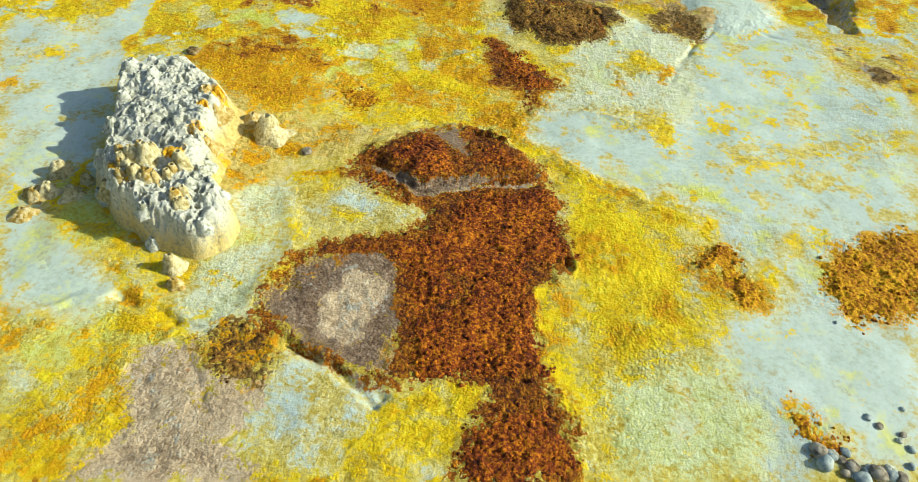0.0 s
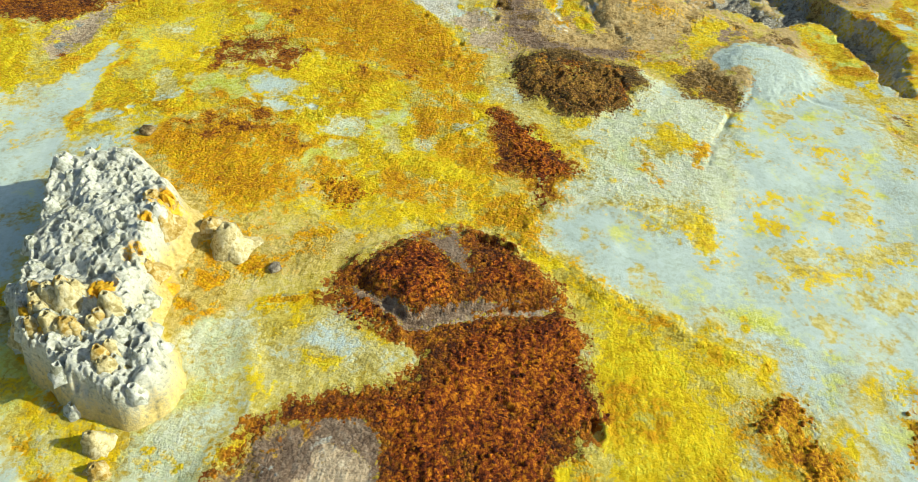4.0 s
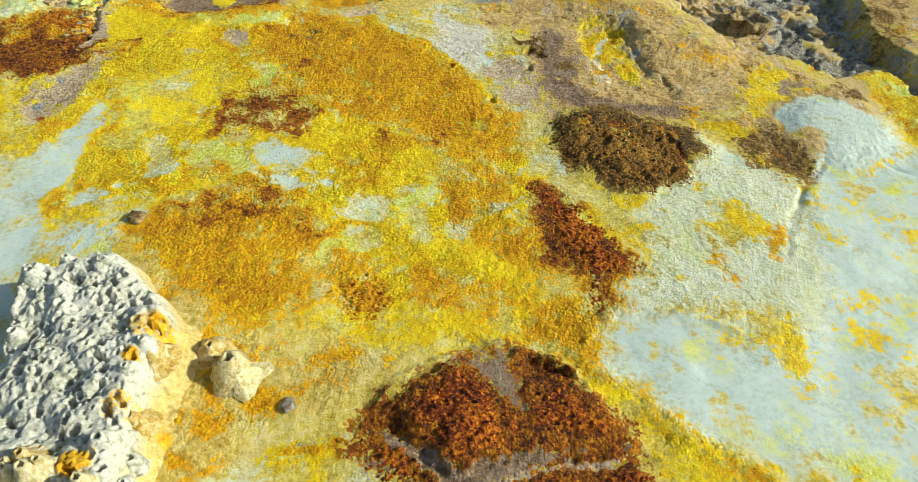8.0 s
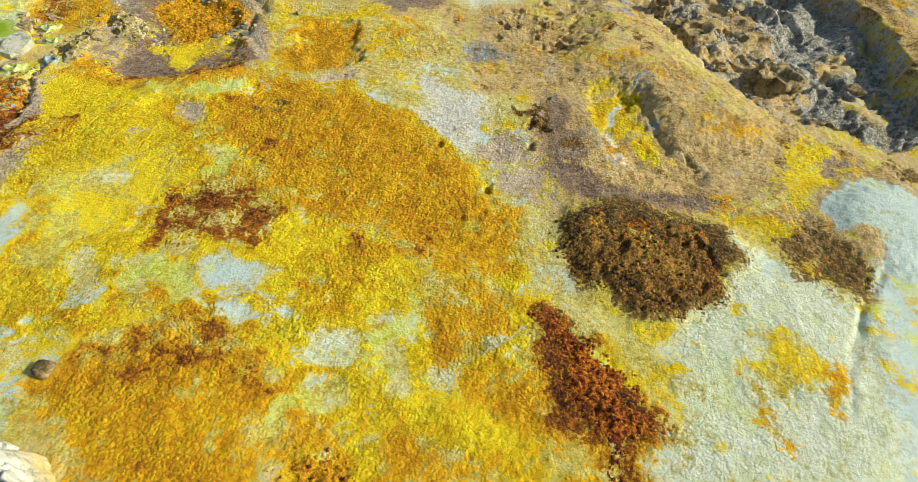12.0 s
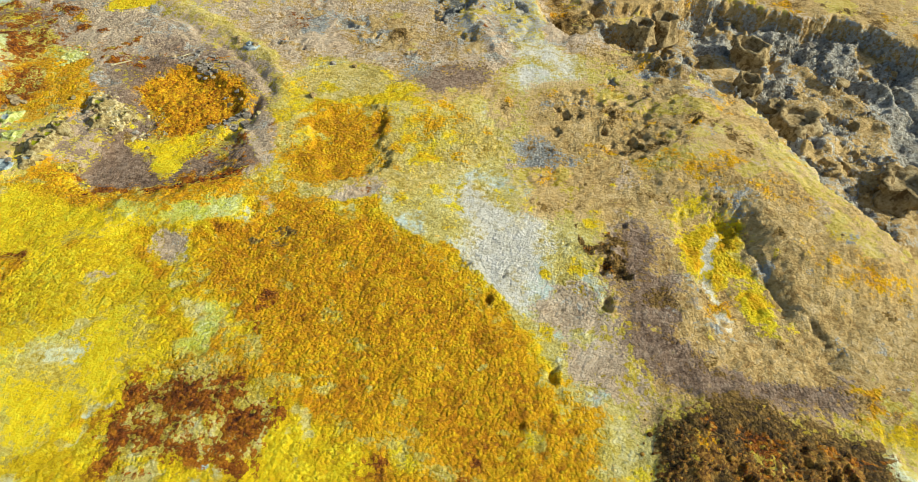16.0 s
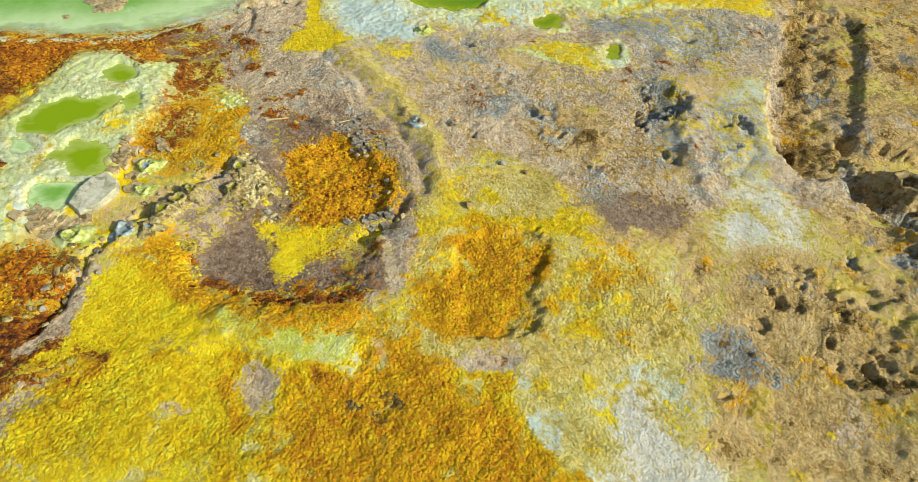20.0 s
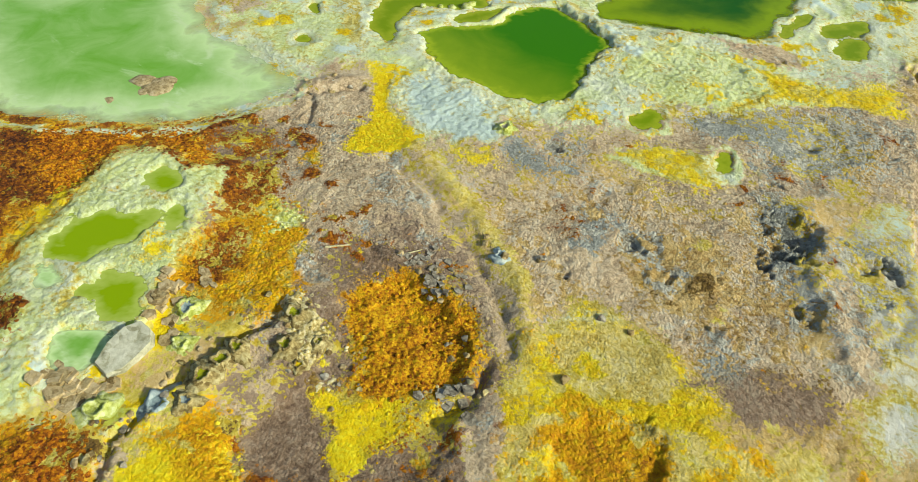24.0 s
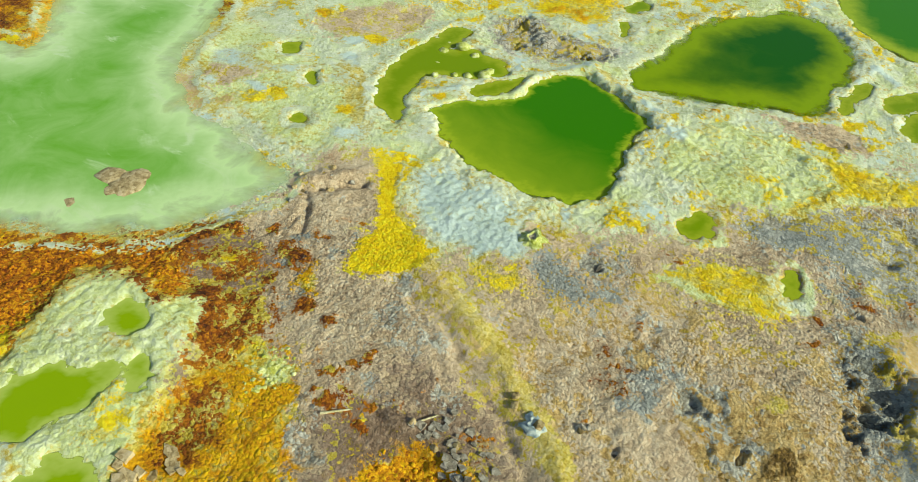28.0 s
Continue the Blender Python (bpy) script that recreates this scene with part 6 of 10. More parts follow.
field("yellow", .8, .35, [(-4.5, 24.8), (-3.5, 25.4), (-2, 24.8), (-1, 24.4), (0.8, 24.1), (0.8, 23.8), (-4.4, 23.3)])
field("rust", .62, .25, [(-2.3, 25), (-1.5, 25.2), (-1, 24.9), (-1.2, 24.6), (-2.1, 24.7)])
field("rust", .8, .18, [(-8.5, 25.8), (-8.1, 26.1), (-7.1, 25.7), (-6.5, 25.4), (-6.2, 25.9), (-5.6, 26), (-5.1, 25.6), (-5.3, 24.9), (-5.8, 24.8), (-6.5, 25.1), (-7.2, 25.3), (-8.1, 25.6)])
field("rust", .5, .25, [(-8.6, 24.5), (-8.3, 25.2), (-8, 25.7), (-7.3, 25.8), (-7, 26.2), (-6.2, 26.4), (-6.2, 26), (-6.8, 25.6), (-7.6, 25.2), (-8.1, 24.5)])
field("white", .85, .3, [(-6.9, 24), (-6.1, 24.3), (-5.2, 23.9), (-4.5, 23.7), (-4.9, 23.3), (-6.2, 23.1), (-6.9, 23.5)])
field("limewhite", .75, .3, [(-11, 26.5), (-9.7, 27), (-9, 26.7), (-9.9, 26.1)])
field("limewhite", .7, .3, [(-9.7, 24.3), (-8.8, 24.3), (-8.6, 24), (-9.2, 23.9)])
field("cream", 1, .3, [(-3.5, 33.4), (-1.6, 33.4), (-0.5, 31.7), (-0.3, 30.2), (-0.5, 29), (-1.5, 29.9), (-2.7, 30.9), (-4.1, 32)])
field("chalk", .9, .25, [(-2.1, 32.5), (-0.7, 32.2), (-0.3, 30.8), (-0.7, 29.1), (-1.5, 30), (-2.1, 31.1)])
field("cream", 1, .3, [(-0.4, 28.8), (0.1, 28.3), (0.5, 27.2), (1.4, 26.1), (2.2, 26.9), (2.4, 26.2), (2.1, 25.2), (2.4, 24.2), (1.2, 23.9), (1.2, 24.8), (0.9, 26.1), (-0, 27.5)])
field("taupe", 1, .15, [(-0, 29.2), (0.7, 29.5), (1, 29), (0.5, 28.3), (-0.2, 28.6)])
field("taupe", 1, .15, [(0.4, 28), (1.4, 28.5), (1.5, 27.4), (0.9, 27), (0.4, 27.4)])
field("dark", 1, .25, [(2.4, 26.8), (4, 27.3), (5.2, 26.6), (6.3, 27), (6.5, 25.9), (6.8, 25.2), (6, 24.3), (2.5, 24), (2.2, 24.9)])
field("rust", .7, .2, [(3.6, 26.4), (4.6, 26.3), (4.8, 25.5), (4, 24.8), (3.6, 25.3)])
field("ochre", .6, .2, [(2.5, 26.3), (3.2, 26.7), (3.5, 25.9), (2.8, 25.3)])
field("white", .9, .25, [(6.5, 26.7), (6.8, 26.2), (7.4, 25.7), (8, 25.3), (7.6, 24.5), (6.2, 24.3), (6.9, 25.2), (6.5, 25.9)])
field("yellow", .85, .25, [(6.5, 26.9), (7.9, 27.2), (8.7, 27), (8.2, 25.8), (7.3, 26.3)])
field("yellow", .7, .3, [(9.1, 30.8), (10.4, 31.1), (8.9, 27.5), (8.3, 28.1)])
field("tan", 1, .3, [(2.7, 32.4), (4, 33.1), (6.7, 32.7), (7.8, 30.2), (6.9, 28.1), (5.4, 27.6), (3.5, 27.7), (2.4, 28.9)])
field("rust", .4, .25, [(-3.8, 24.8), (-3, 25.7), (-2.2, 25.1), (-2.8, 24.4)])
field("yellow", .95, .2, [(3.2, 32.2), (4.3, 32.8), (4.8, 32.3), (5.1, 30), (5.7, 29.4), (4.7, 29), (4.2, 30.2), (3.8, 29.9), (3.3, 30.7)])
field("chalk", .9, .15, [(4, 32.5), (4.5, 32.3), (3.9, 30.3), (4.5, 29.2), (3.9, 28.7), (3.4, 30.1)])
field("cream", .75, .3, [(-1.8, 37.1), (0.1, 37.1), (2, 36.3), (1.8, 33.5), (0.1, 32.8), (-0.7, 33.2)])
field("cream", .9, .3, [(-4, 32.5), (-3.1, 33.6), (-1.4, 34.1), (-0.4, 32.6), (0.4, 33.2), (1.5, 32.5), (1.3, 31), (0.4, 30.1), (-0.3, 30.6), (-2.1, 30.4), (-2.9, 31)])
field("chalk", .95, .25, [(-2.8, 32.8), (-1.9, 33.2), (-1.2, 32.3), (-0.3, 31.9), (0.1, 31.1), (-0.4, 29.9), (-0.6, 28.8), (-1.4, 29.4), (-2.3, 30), (-2.3, 31.2)])
field("taupe", .9, .2, [(-0.3, 29.3), (0.4, 30), (0.7, 29.3), (0.5, 28.5), (-0.3, 28.5)])
field("slate", .75, .3, [(-1.2, 34.8), (0.4, 35.6), (1.4, 34.5), (0.8, 33.6), (-0.6, 33), (-1.4, 33.7)])
field("taupe", .7, .3, [(-1.2, 34.8), (0.4, 35.6), (1.4, 34.5), (0.8, 33.6), (-0.6, 33), (-1.4, 33.7)])
field("tan", 1, .3, [(1.2, 33.5), (2.8, 33.6), (3.1, 31.7), (3.3, 29.9), (2.6, 29.2), (1.1, 28.7), (1.3, 30.3)])
field("umber", .75, .3, [(1.4, 32.4), (2.5, 32.5), (3, 30.6), (3, 29.3), (1.6, 28.8), (1.3, 30.3)])
field("bright", 1, .25, [(-13, 28.8), (-13.4, 30), (-13.5, 31), (-13.2, 31.5), (-12.1, 31.3), (-11, 31.3), (-10, 31.6), (-9.7, 31.2), (-10.4, 30.5), (-11.1, 29.5), (-12, 28.7)])
field("yellow", .95, .3, [(-12.9, 26.8), (-12.5, 27.9), (-11.9, 28.7), (-10.7, 29.6), (-9.8, 30), (-9.7, 28.7), (-8.5, 29), (-8.1, 27.9), (-12, 26)])
field("lime", .85, .3, [(-10.6, 30.6), (-9.9, 31.4), (-9.1, 31.8), (-8, 31.7), (-7.6, 31.1), (-8, 30.4), (-9, 30.4), (-9.9, 30.3)])
field("limewhite", .62, .2, [(-8.7, 31.5), (-8, 31.6), (-7.7, 31.2), (-8.1, 31)])
field("limewhite", .7, .3, [(-12.7, 26.7), (-11.9, 26.8), (-11.2, 26.6), (-11.4, 26.3), (-12, 26)])
field("taupe", 1, .15, [(-9.6, 29.6), (-9.6, 30.2), (-8.6, 30.1), (-8.4, 29.4), (-8.9, 29.2)])
field("taupe", .85, .2, [(-10.8, 28.4), (-10.3, 28.9), (-9.7, 28.8), (-9.8, 28.4), (-10.5, 28.2)])
field("taupe", .8, .12, [(-11, 27.7), (-10.9, 27.9), (-10.6, 27.8), (-10.8, 27.6)])
field("ochre", 1, .3, [(-8.7, 29.8), (-7.6, 30.7), (-7.8, 32.1), (-7.3, 32.3), (-6.4, 31.8), (-5.7, 31.4), (-4.7, 31.5), (-3.6, 31), (-3.1, 30.3), (-8, 27.9), (-8.4, 29.1)])
field("taupe", .75, .2, [(-7.9, 31.7), (-7.4, 31.8), (-6.8, 31.3), (-7, 30.8), (-7.5, 31)])
field("umber", 1, .25, [(-12.5, 31.1), (-12.6, 31.8), (-12.7, 32.4), (-12.7, 33.1), (-13, 33.9), (-12.5, 33.8), (-11.8, 33.3), (-11.1, 33.1), (-10, 33.2), (-9.4, 33.7), (-8.7, 33.9), (-8, 33.6), (-7.9, 32.9), (-8.3, 32.4), (-8.9, 31.9), (-9.7, 31.7), (-10.4, 31.4), (-11.2, 31.1), (-11.9, 31)])
field("rust", .5, .25, [(-12.2, 31.2), (-12.1, 31.9), (-11, 31.7), (-10.5, 32.1), (-9.7, 32.1), (-9.6, 33), (-8.6, 33.5), (-8.2, 32.9), (-8.9, 31.9), (-10.1, 31.6), (-11.2, 31.2)])
field("umber", .9, .3, [(-12.4, 31.9), (-12.4, 32.7), (-12.3, 33.3), (-11.6, 33), (-10.8, 32.8), (-10.7, 32.3), (-11.1, 31.9), (-11.5, 31.6), (-12, 31.5)])
field("ochre", .6, .2, [(-9.7, 33.1), (-9.3, 33.6), (-8.7, 33.6), (-8.6, 33.1), (-9.1, 32.9)])
field("rust", .75, .12, [(-12.3, 31.2), (-11.8, 31.1), (-10.7, 31.4), (-10.2, 31.9), (-9, 32), (-8.3, 32.8), (-8, 32.6), (-8.8, 31.8), (-10, 31.4), (-10.8, 31.1), (-11.9, 30.9)])
field("ochre", 1, .2, [(-12.9, 35.8), (-12.7, 36.7), (-11.6, 37.4), (-10.5, 37.1), (-9.6, 36.5), (-9, 35.8), (-9.4, 35.2), (-9.9, 34.5), (-10.5, 34), (-11.2, 33.8), (-11.9, 34.7)])
field("bright", .85, .15, [(-11.1, 32.8), (-11.1, 33.7), (-10.4, 34.2), (-9.5, 35), (-8.9, 34.5), (-9.7, 33.9), (-9.3, 33.6), (-10.1, 33.3), (-10.2, 32.4), (-9.9, 31.6), (-10.6, 32.3)])
field("cream", 1, .15, [(-14.1, 34.9), (-13.9, 35.6), (-13, 35.2), (-11.9, 34.7), (-11.5, 33.9), (-12.2, 33.6), (-13.2, 34.2)])
field("taupe", .95, .2, [(-9.2, 34.9), (-9, 36), (-8, 34.9), (-7.6, 33.4), (-7.7, 32.5), (-8.7, 33.8)])
field("ochre", .9, .2, [(-17.1, 35.7), (-17, 37.4), (-15.5, 37.2), (-14.1, 36), (-13.5, 34.7), (-14.4, 34.2), (-16, 34.1), (-16.7, 34.3)])
field("rust", .62, .2, [(-16.9, 35), (-16.8, 36.2), (-16.1, 36.6), (-15.5, 35.3), (-15.8, 34.5)])
field("palelime", .8, .2, [(-16.2, 37), (-16, 38), (-15, 37.2), (-15.3, 36.6)])
field("ochre", .90, .2, [(-16.3, 29.7), (-16.1, 30.5), (-15, 30.6), (-14.4, 30.1), (-14.2, 29.4), (-14.4, 28.8), (-14.7, 28.3)])
field("rust", .60, .2, [(-16.3, 29.7), (-16.1, 30.5), (-15, 30.6), (-14.4, 30.1), (-14.2, 29.4), (-14.4, 28.8), (-14.7, 28.3)])
field("taupe", 1, .2, [(-14.2, 28), (-14, 28.7), (-14.3, 29.8), (-14.6, 30.6), (-14.1, 30.7), (-13.5, 29.6), (-13.2, 28.8), (-13.3, 28), (-13.6, 27.4)])
field("ochre", .8, .15, [(-13.5, 27.6), (-13, 28.3), (-12.3, 28.9), (-11.8, 28.5), (-12.6, 27.9), (-13.2, 27.5)])
field("peach", .95, .3, [(-8.4, 37.1), (-7.4, 38.3), (-6.1, 38.6), (-5.2, 37.9), (-5, 36.8), (-6.2, 36.4), (-7.6, 35.6)])
field("peach", 1, .3, [(-8.3, 34.3), (-7.7, 35.7), (-5.1, 36.8), (-3.4, 36.8), (-2.8, 35.4), (-1.7, 35.1), (-1.2, 34.1), (-2.1, 33.6), (-3.6, 32.6), (-5, 31.9), (-5.9, 31.9), (-6.9, 31.6)])
field("ochre", .6, .3, [(-8.1, 33.9), (-7.8, 35), (-7.2, 34.4), (-7.2, 33.2), (-6.6, 32.1), (-5.6, 32.1), (-5.9, 31.6), (-6.9, 31.7)])
field("yellow", .6, .3, [(-5.2, 36.3), (-4.3, 36.3), (-3.1, 36.3), (-2.8, 35.4), (-2.1, 35), (-2.7, 33.8), (-3.8, 33.1), (-4.4, 33.5), (-4.6, 34.9)])
field("ochre", 1, .2, [(-7.4, 33.1), (-7.5, 33.8), (-7.6, 34.4), (-7.4, 35), (-7.2, 35.6), (-6.5, 36.1), (-6, 36.3), (-5.6, 36.2), (-5.2, 36.1), (-4.8, 35.6), (-4.7, 35.1), (-4.9, 34.6), (-4.9, 34.3), (-4.7, 33.8), (-4.7, 33.4), (-5, 33), (-5.3, 32.7), (-5.8, 32.5), (-6.1, 32.1), (-6.5, 32.2), (-7, 32.5)])
field("bright", .5, .25, [(-7.4, 34.7), (-6.8, 35.5), (-6.1, 35.4), (-6, 34.4), (-6.7, 33.9)])
field("ochre", .66, .2, [(-4.8, 36.1), (-4.2, 36), (-3, 36.1), (-2.9, 35), (-4, 34.5)])
field("taupe", 1, .2, [(-5.9, 32.1), (-5.2, 32.6), (-4.5, 32.8), (-4.4, 32.2), (-5.1, 31.7), (-5.7, 31.5)])
field("cream", 1, .3, [(-4.3, 32.2), (-3.2, 32.8), (-1.7, 35.1), (-0.9, 33.3), (-0.6, 31.5), (-3, 30.4), (-3.9, 31.1)])
field("chalk", .9, .25, [(-2.7, 32.7), (-2.2, 33.3), (-1.5, 32.7), (-0.9, 32.3), (-0.6, 31.5), (-2.1, 30.8), (-2.2, 31.8)])
field("umber", .8, .25, [(-5.3, 37.6), (-4, 38.7), (-2.1, 39.1), (-1.9, 38), (-3.3, 37.2), (-4.9, 37.3)])
field("cream", .8, .25, [(-2.8, 37.1), (-1.8, 37.8), (-1.3, 35.4), (-1.8, 35.2), (-2.4, 36)])
field("chalk", .8, .45, [(-1.6, 40.7), (-0.4, 41.1), (0.7, 40.9), (1.1, 39.1), (0.4, 38.1), (-0.4, 37.7), (-1.6, 37.7), (-2, 38.9)])
field("tan", 1, .3, [(-1.3, 35.6), (1.3, 36.4), (2.3, 34.6), (1.5, 32.5), (-0.5, 31.8)])
field("slate", .66, .3, [(-1.2, 35.1), (0.1, 35.8), (0.7, 34.7), (-0.1, 33.4), (-0.9, 33.7)])
field("cream", .62, .3, [(-0.5, 33.2), (1.2, 34.2), (1.7, 33.4), (0.4, 32.6)])
field("palelime", 1, .2, [(-20.4, 32.9), (-20.3, 33.8), (-20.6, 35.5), (-20.6, 37.1), (-19.7, 37.4), (-18.6, 37), (-18.8, 37.7), (-17.9, 37.8), (-17.5, 37.2), (-17.4, 35.8), (-16.9, 34.9), (-16.7, 33.8), (-15.9, 32.8), (-16, 31.6), (-16.8, 31.1), (-17.3, 30.7)])
field("limewhite", .75, .2, [(-20.6, 35.2), (-20.4, 36.9), (-19.4, 37), (-19.5, 36.2), (-19.4, 35.1)])
field("limewhite", .7, .2, [(-18.4, 32.1), (-18.3, 32.8), (-18, 33.4), (-17.6, 32.4), (-17.7, 31.8)])
field("bright", .62, .15, [(-17.9, 34.1), (-17.5, 35.1), (-17, 35), (-17.2, 34.1), (-17.7, 33.8)])
field("ochre", .95, .2, [(-23.7, 36.6), (-22.5, 37.3), (-20.6, 38.4), (-19.8, 38.4), (-18.6, 38), (-18.6, 37.1), (-19.9, 37.6), (-20.7, 37.3), (-21.2, 36.6), (-21, 35.5), (-21, 34.6)])
field("rust", .55, .2, [(-23.7, 36.6), (-22.5, 37.3), (-20.6, 38.4), (-19.8, 38.4), (-18.6, 38), (-18.6, 37.1), (-19.9, 37.6), (-20.7, 37.3), (-21.2, 36.6), (-21, 35.5), (-21, 34.6)])
field("ochre", .75, .2, [(-23.4, 36.3), (-22.4, 36.9), (-21.3, 37.2), (-21.3, 36.3), (-21.5, 35.6), (-21.5, 35)])
field("umber", .85, .25, [(-20.2, 38.7), (-19.3, 40), (-17.6, 39.9), (-16.9, 38.8), (-17.9, 38.1), (-18.8, 38)])
field("rust", .6, .2, [(-19.8, 38.3), (-19, 39.7), (-17.5, 39.5), (-17.4, 38.7), (-18.6, 38.2)])
field("ochre", .9, .2, [(-17, 34.6), (-17, 36.2), (-16.4, 36.8), (-16.2, 37.3), (-15.3, 37.5), (-14.6, 36.6), (-13.9, 35.3), (-16.3, 33.9)])
field("rust", .62, .2, [(-16.8, 34.7), (-16.6, 36), (-16, 36.4), (-15.4, 35.5), (-15.6, 34.7), (-16.2, 34.4)])
field("palelime", .85, .2, [(-16.2, 37), (-16.1, 37.7), (-15.4, 37.6), (-15, 37), (-15.5, 36.5)])
field("taupe", .9, .2, [(-18.8, 42.8), (-17.9, 44.4), (-17.1, 43.6), (-16.6, 42.2), (-16.5, 41.3), (-17, 41), (-18.7, 41.2)])
field("taupe", 1, .2, [(-16.8, 39.9), (-15.5, 40.1), (-14.4, 40.7), (-13, 40), (-11.9, 39.2), (-11.6, 38.4), (-13.2, 37.4), (-14.5, 37.6), (-15.7, 38.3)])
field("bright", 1, .15, [(-17.5, 44), (-17, 44.7), (-16.4, 43.5), (-15.9, 42.4), (-15.1, 41.9), (-14.1, 42.1), (-14.7, 41), (-15.7, 40.1), (-16.4, 40.6), (-16.1, 41.7), (-16.9, 42.9)])
field("cream", .85, .15, [(-16.3, 42.8), (-16.2, 43.3), (-15.2, 42.1), (-15.8, 42.2)])
field("white", .95, .2, [(-16, 43.3), (-16.4, 44.6), (-15.7, 45.1), (-15, 44.9), (-13.3, 44.9), (-12.6, 43.7), (-12.6, 43), (-13.2, 42.1), (-14, 42.1), (-15, 42.2)])
field("cream", .85, .25, [(-13.9, 41), (-13.3, 41.4), (-11.9, 40.6), (-10.9, 40.1), (-9.7, 39.2), (-8.8, 38.2), (-9.6, 37.8), (-10.7, 38.9), (-12, 39.8), (-13.1, 40.5)])
field("palelime", .75, .25, [(-9.7, 44.2), (-8.6, 45.2), (-7, 45.9), (-5.7, 46), (-5.4, 44.5), (-6.4, 43.3), (-7.4, 43.6), (-8.2, 43.8), (-9.3, 43.6)])
field("yellow", .62, .25, [(-9.5, 44.3), (-8.3, 45.4), (-6.9, 45.7), (-5.7, 45.6), (-5.9, 44.2), (-7.1, 43.9), (-8.1, 43.9)])
field("palelime", .85, .25, [(-10.8, 50), (-9.1, 51.7), (-7.5, 52), (-6.2, 51.5), (-4.8, 52), (-3.4, 51.7), (-3.3, 50.3), (-4.9, 49.5), (-6.4, 48.1), (-8.9, 47.6), (-10.3, 48.3)])
field("yellow", .62, .2, [(-7.1, 51.9), (-5.8, 51.7), (-4.8, 51.6), (-3.3, 51.3), (-3.3, 50.4), (-5, 49.9), (-5.8, 49), (-6.5, 48.2), (-6.8, 48.6), (-5.5, 50.3)])
field("bright", .75, .2, [(-13.5, 41.7), (-12.8, 42), (-12.5, 42.8), (-11.8, 42.1), (-11.9, 41.3), (-12.7, 41.5)])
field("slate", .55, .25, [(-12.6, 43.7), (-11.5, 43.4), (-9.9, 43.4), (-9.6, 42.7), (-10.6, 42), (-11.5, 42)])
field("slate", .7, .3, [(-7.7, 47.5), (-5.8, 48.4), (-3.7, 49.4), (-4.2, 47.9), (-5.6, 47), (-7.1, 46.3)])
field("yellow", .95, .4, [(-3.8, 20.3), (-2.1, 20.3), (-0.4, 21.3), (1.1, 20.5), (1.7, 19.7), (1.3, 17.8), (-0.1, 17.4), (-1, 17.3), (-1.7, 18), (-3.2, 18.6)])
field("ochre", .7, .3, [(-2, 19.8), (-0.6, 20), (0.8, 19.6), (1.2, 18.3), (-0.1, 17.7), (-0.9, 17.5), (-1.7, 18.2)])
field("yellow", .9, .3, [(1.5, 23.5), (2.9, 22.6), (3.8, 21.9), (4.7, 22.5), (5, 22.1), (3.5, 20.8), (2.6, 21.7)])
field("yellow", .7, .3, [(-4.6, 17.9), (-2.9, 18.6), (0.2, 19), (0.8, 18.1), (-0.7, 17), (-2.6, 17.2)])
field("slate", .40, .2, [(-14.1, 34.3), (-13.8, 34.8), (-13.1, 33.9), (-13.2, 33.5), (-13.7, 33.8)])
field("umber", .7, .2, [(-10.4, 34), (-10.1, 34.7), (-9.5, 34.2), (-9.8, 33.8), (-10.3, 33.4)])
field("peach", .75, .15, [(-2.1, 38.4), (-1.8, 38.6), (-1.1, 35.2), (-0.5, 31.6), (-0.8, 31.4), (-1.3, 34.4)])
field("peach", .7, .2, [(-2.2, 38.3), (-1.9, 38.4), (-1, 34.3), (-0.4, 32.6), (-0.6, 32.5), (-1.4, 34.1)])
field("peach", .8, .35, [(5.6, 36.6), (6.7, 35.8), (7.5, 33.9), (8.6, 32.5), (9.3, 31.9), (8, 31.5), (6.8, 33.2), (5.8, 34.7)])
field("ochre", .36, .35, [(5.5, 32.2), (9.2, 31.4), (10.8, 30.4), (8.8, 29.5), (6.7, 30.4)])
field("ochre", .38, .35, [(2, 35.7), (4.7, 35.5), (6.3, 34.5), (7.6, 32.8), (5.9, 32.9), (3.5, 33.6), (1.9, 34.2)])
field("ochre", .9, .2, [(-14, 31.5), (-13.8, 32), (-12.8, 31.9), (-12, 31.3), (-11.2, 31.5), (-9.9, 32.1), (-9, 32.9), (-8.7, 33.2), (-8.6, 32.6), (-9.7, 31.7), (-11.3, 31), (-12.5, 31)])
field("rust", .65, .15, [(-12.9, 31.6), (-11.8, 31.3), (-10.8, 31.7), (-9.5, 32.3), (-9, 32.9), (-9.3, 32.1), (-10.7, 31.3), (-12.1, 31.1)])
field("palelime", .8, .25, [(-26.9, 46.3), (-26.9, 48.4), (-24.4, 48.1), (-21.8, 47.4), (-19.9, 47.4), (-18.5, 45.3), (-19, 43.6), (-20.3, 43.1), (-22.6, 43.7), (-24.4, 44)])
field("cream", .7, .25, [(-22.3, 48), (-20.5, 48.3), (-18.5, 46), (-18, 44.6), (-18.9, 44.4)])
field("taupe", .75, .2, [(-25.5, 45), (-23.9, 46.3), (-23.2, 45.7), (-23.8, 44.5), (-24.8, 44)])
field("white", .7, .2, [(-25.4, 45.9), (-23.6, 47.1), (-21.9, 46.9), (-22.5, 45.7), (-24.2, 45.4)])
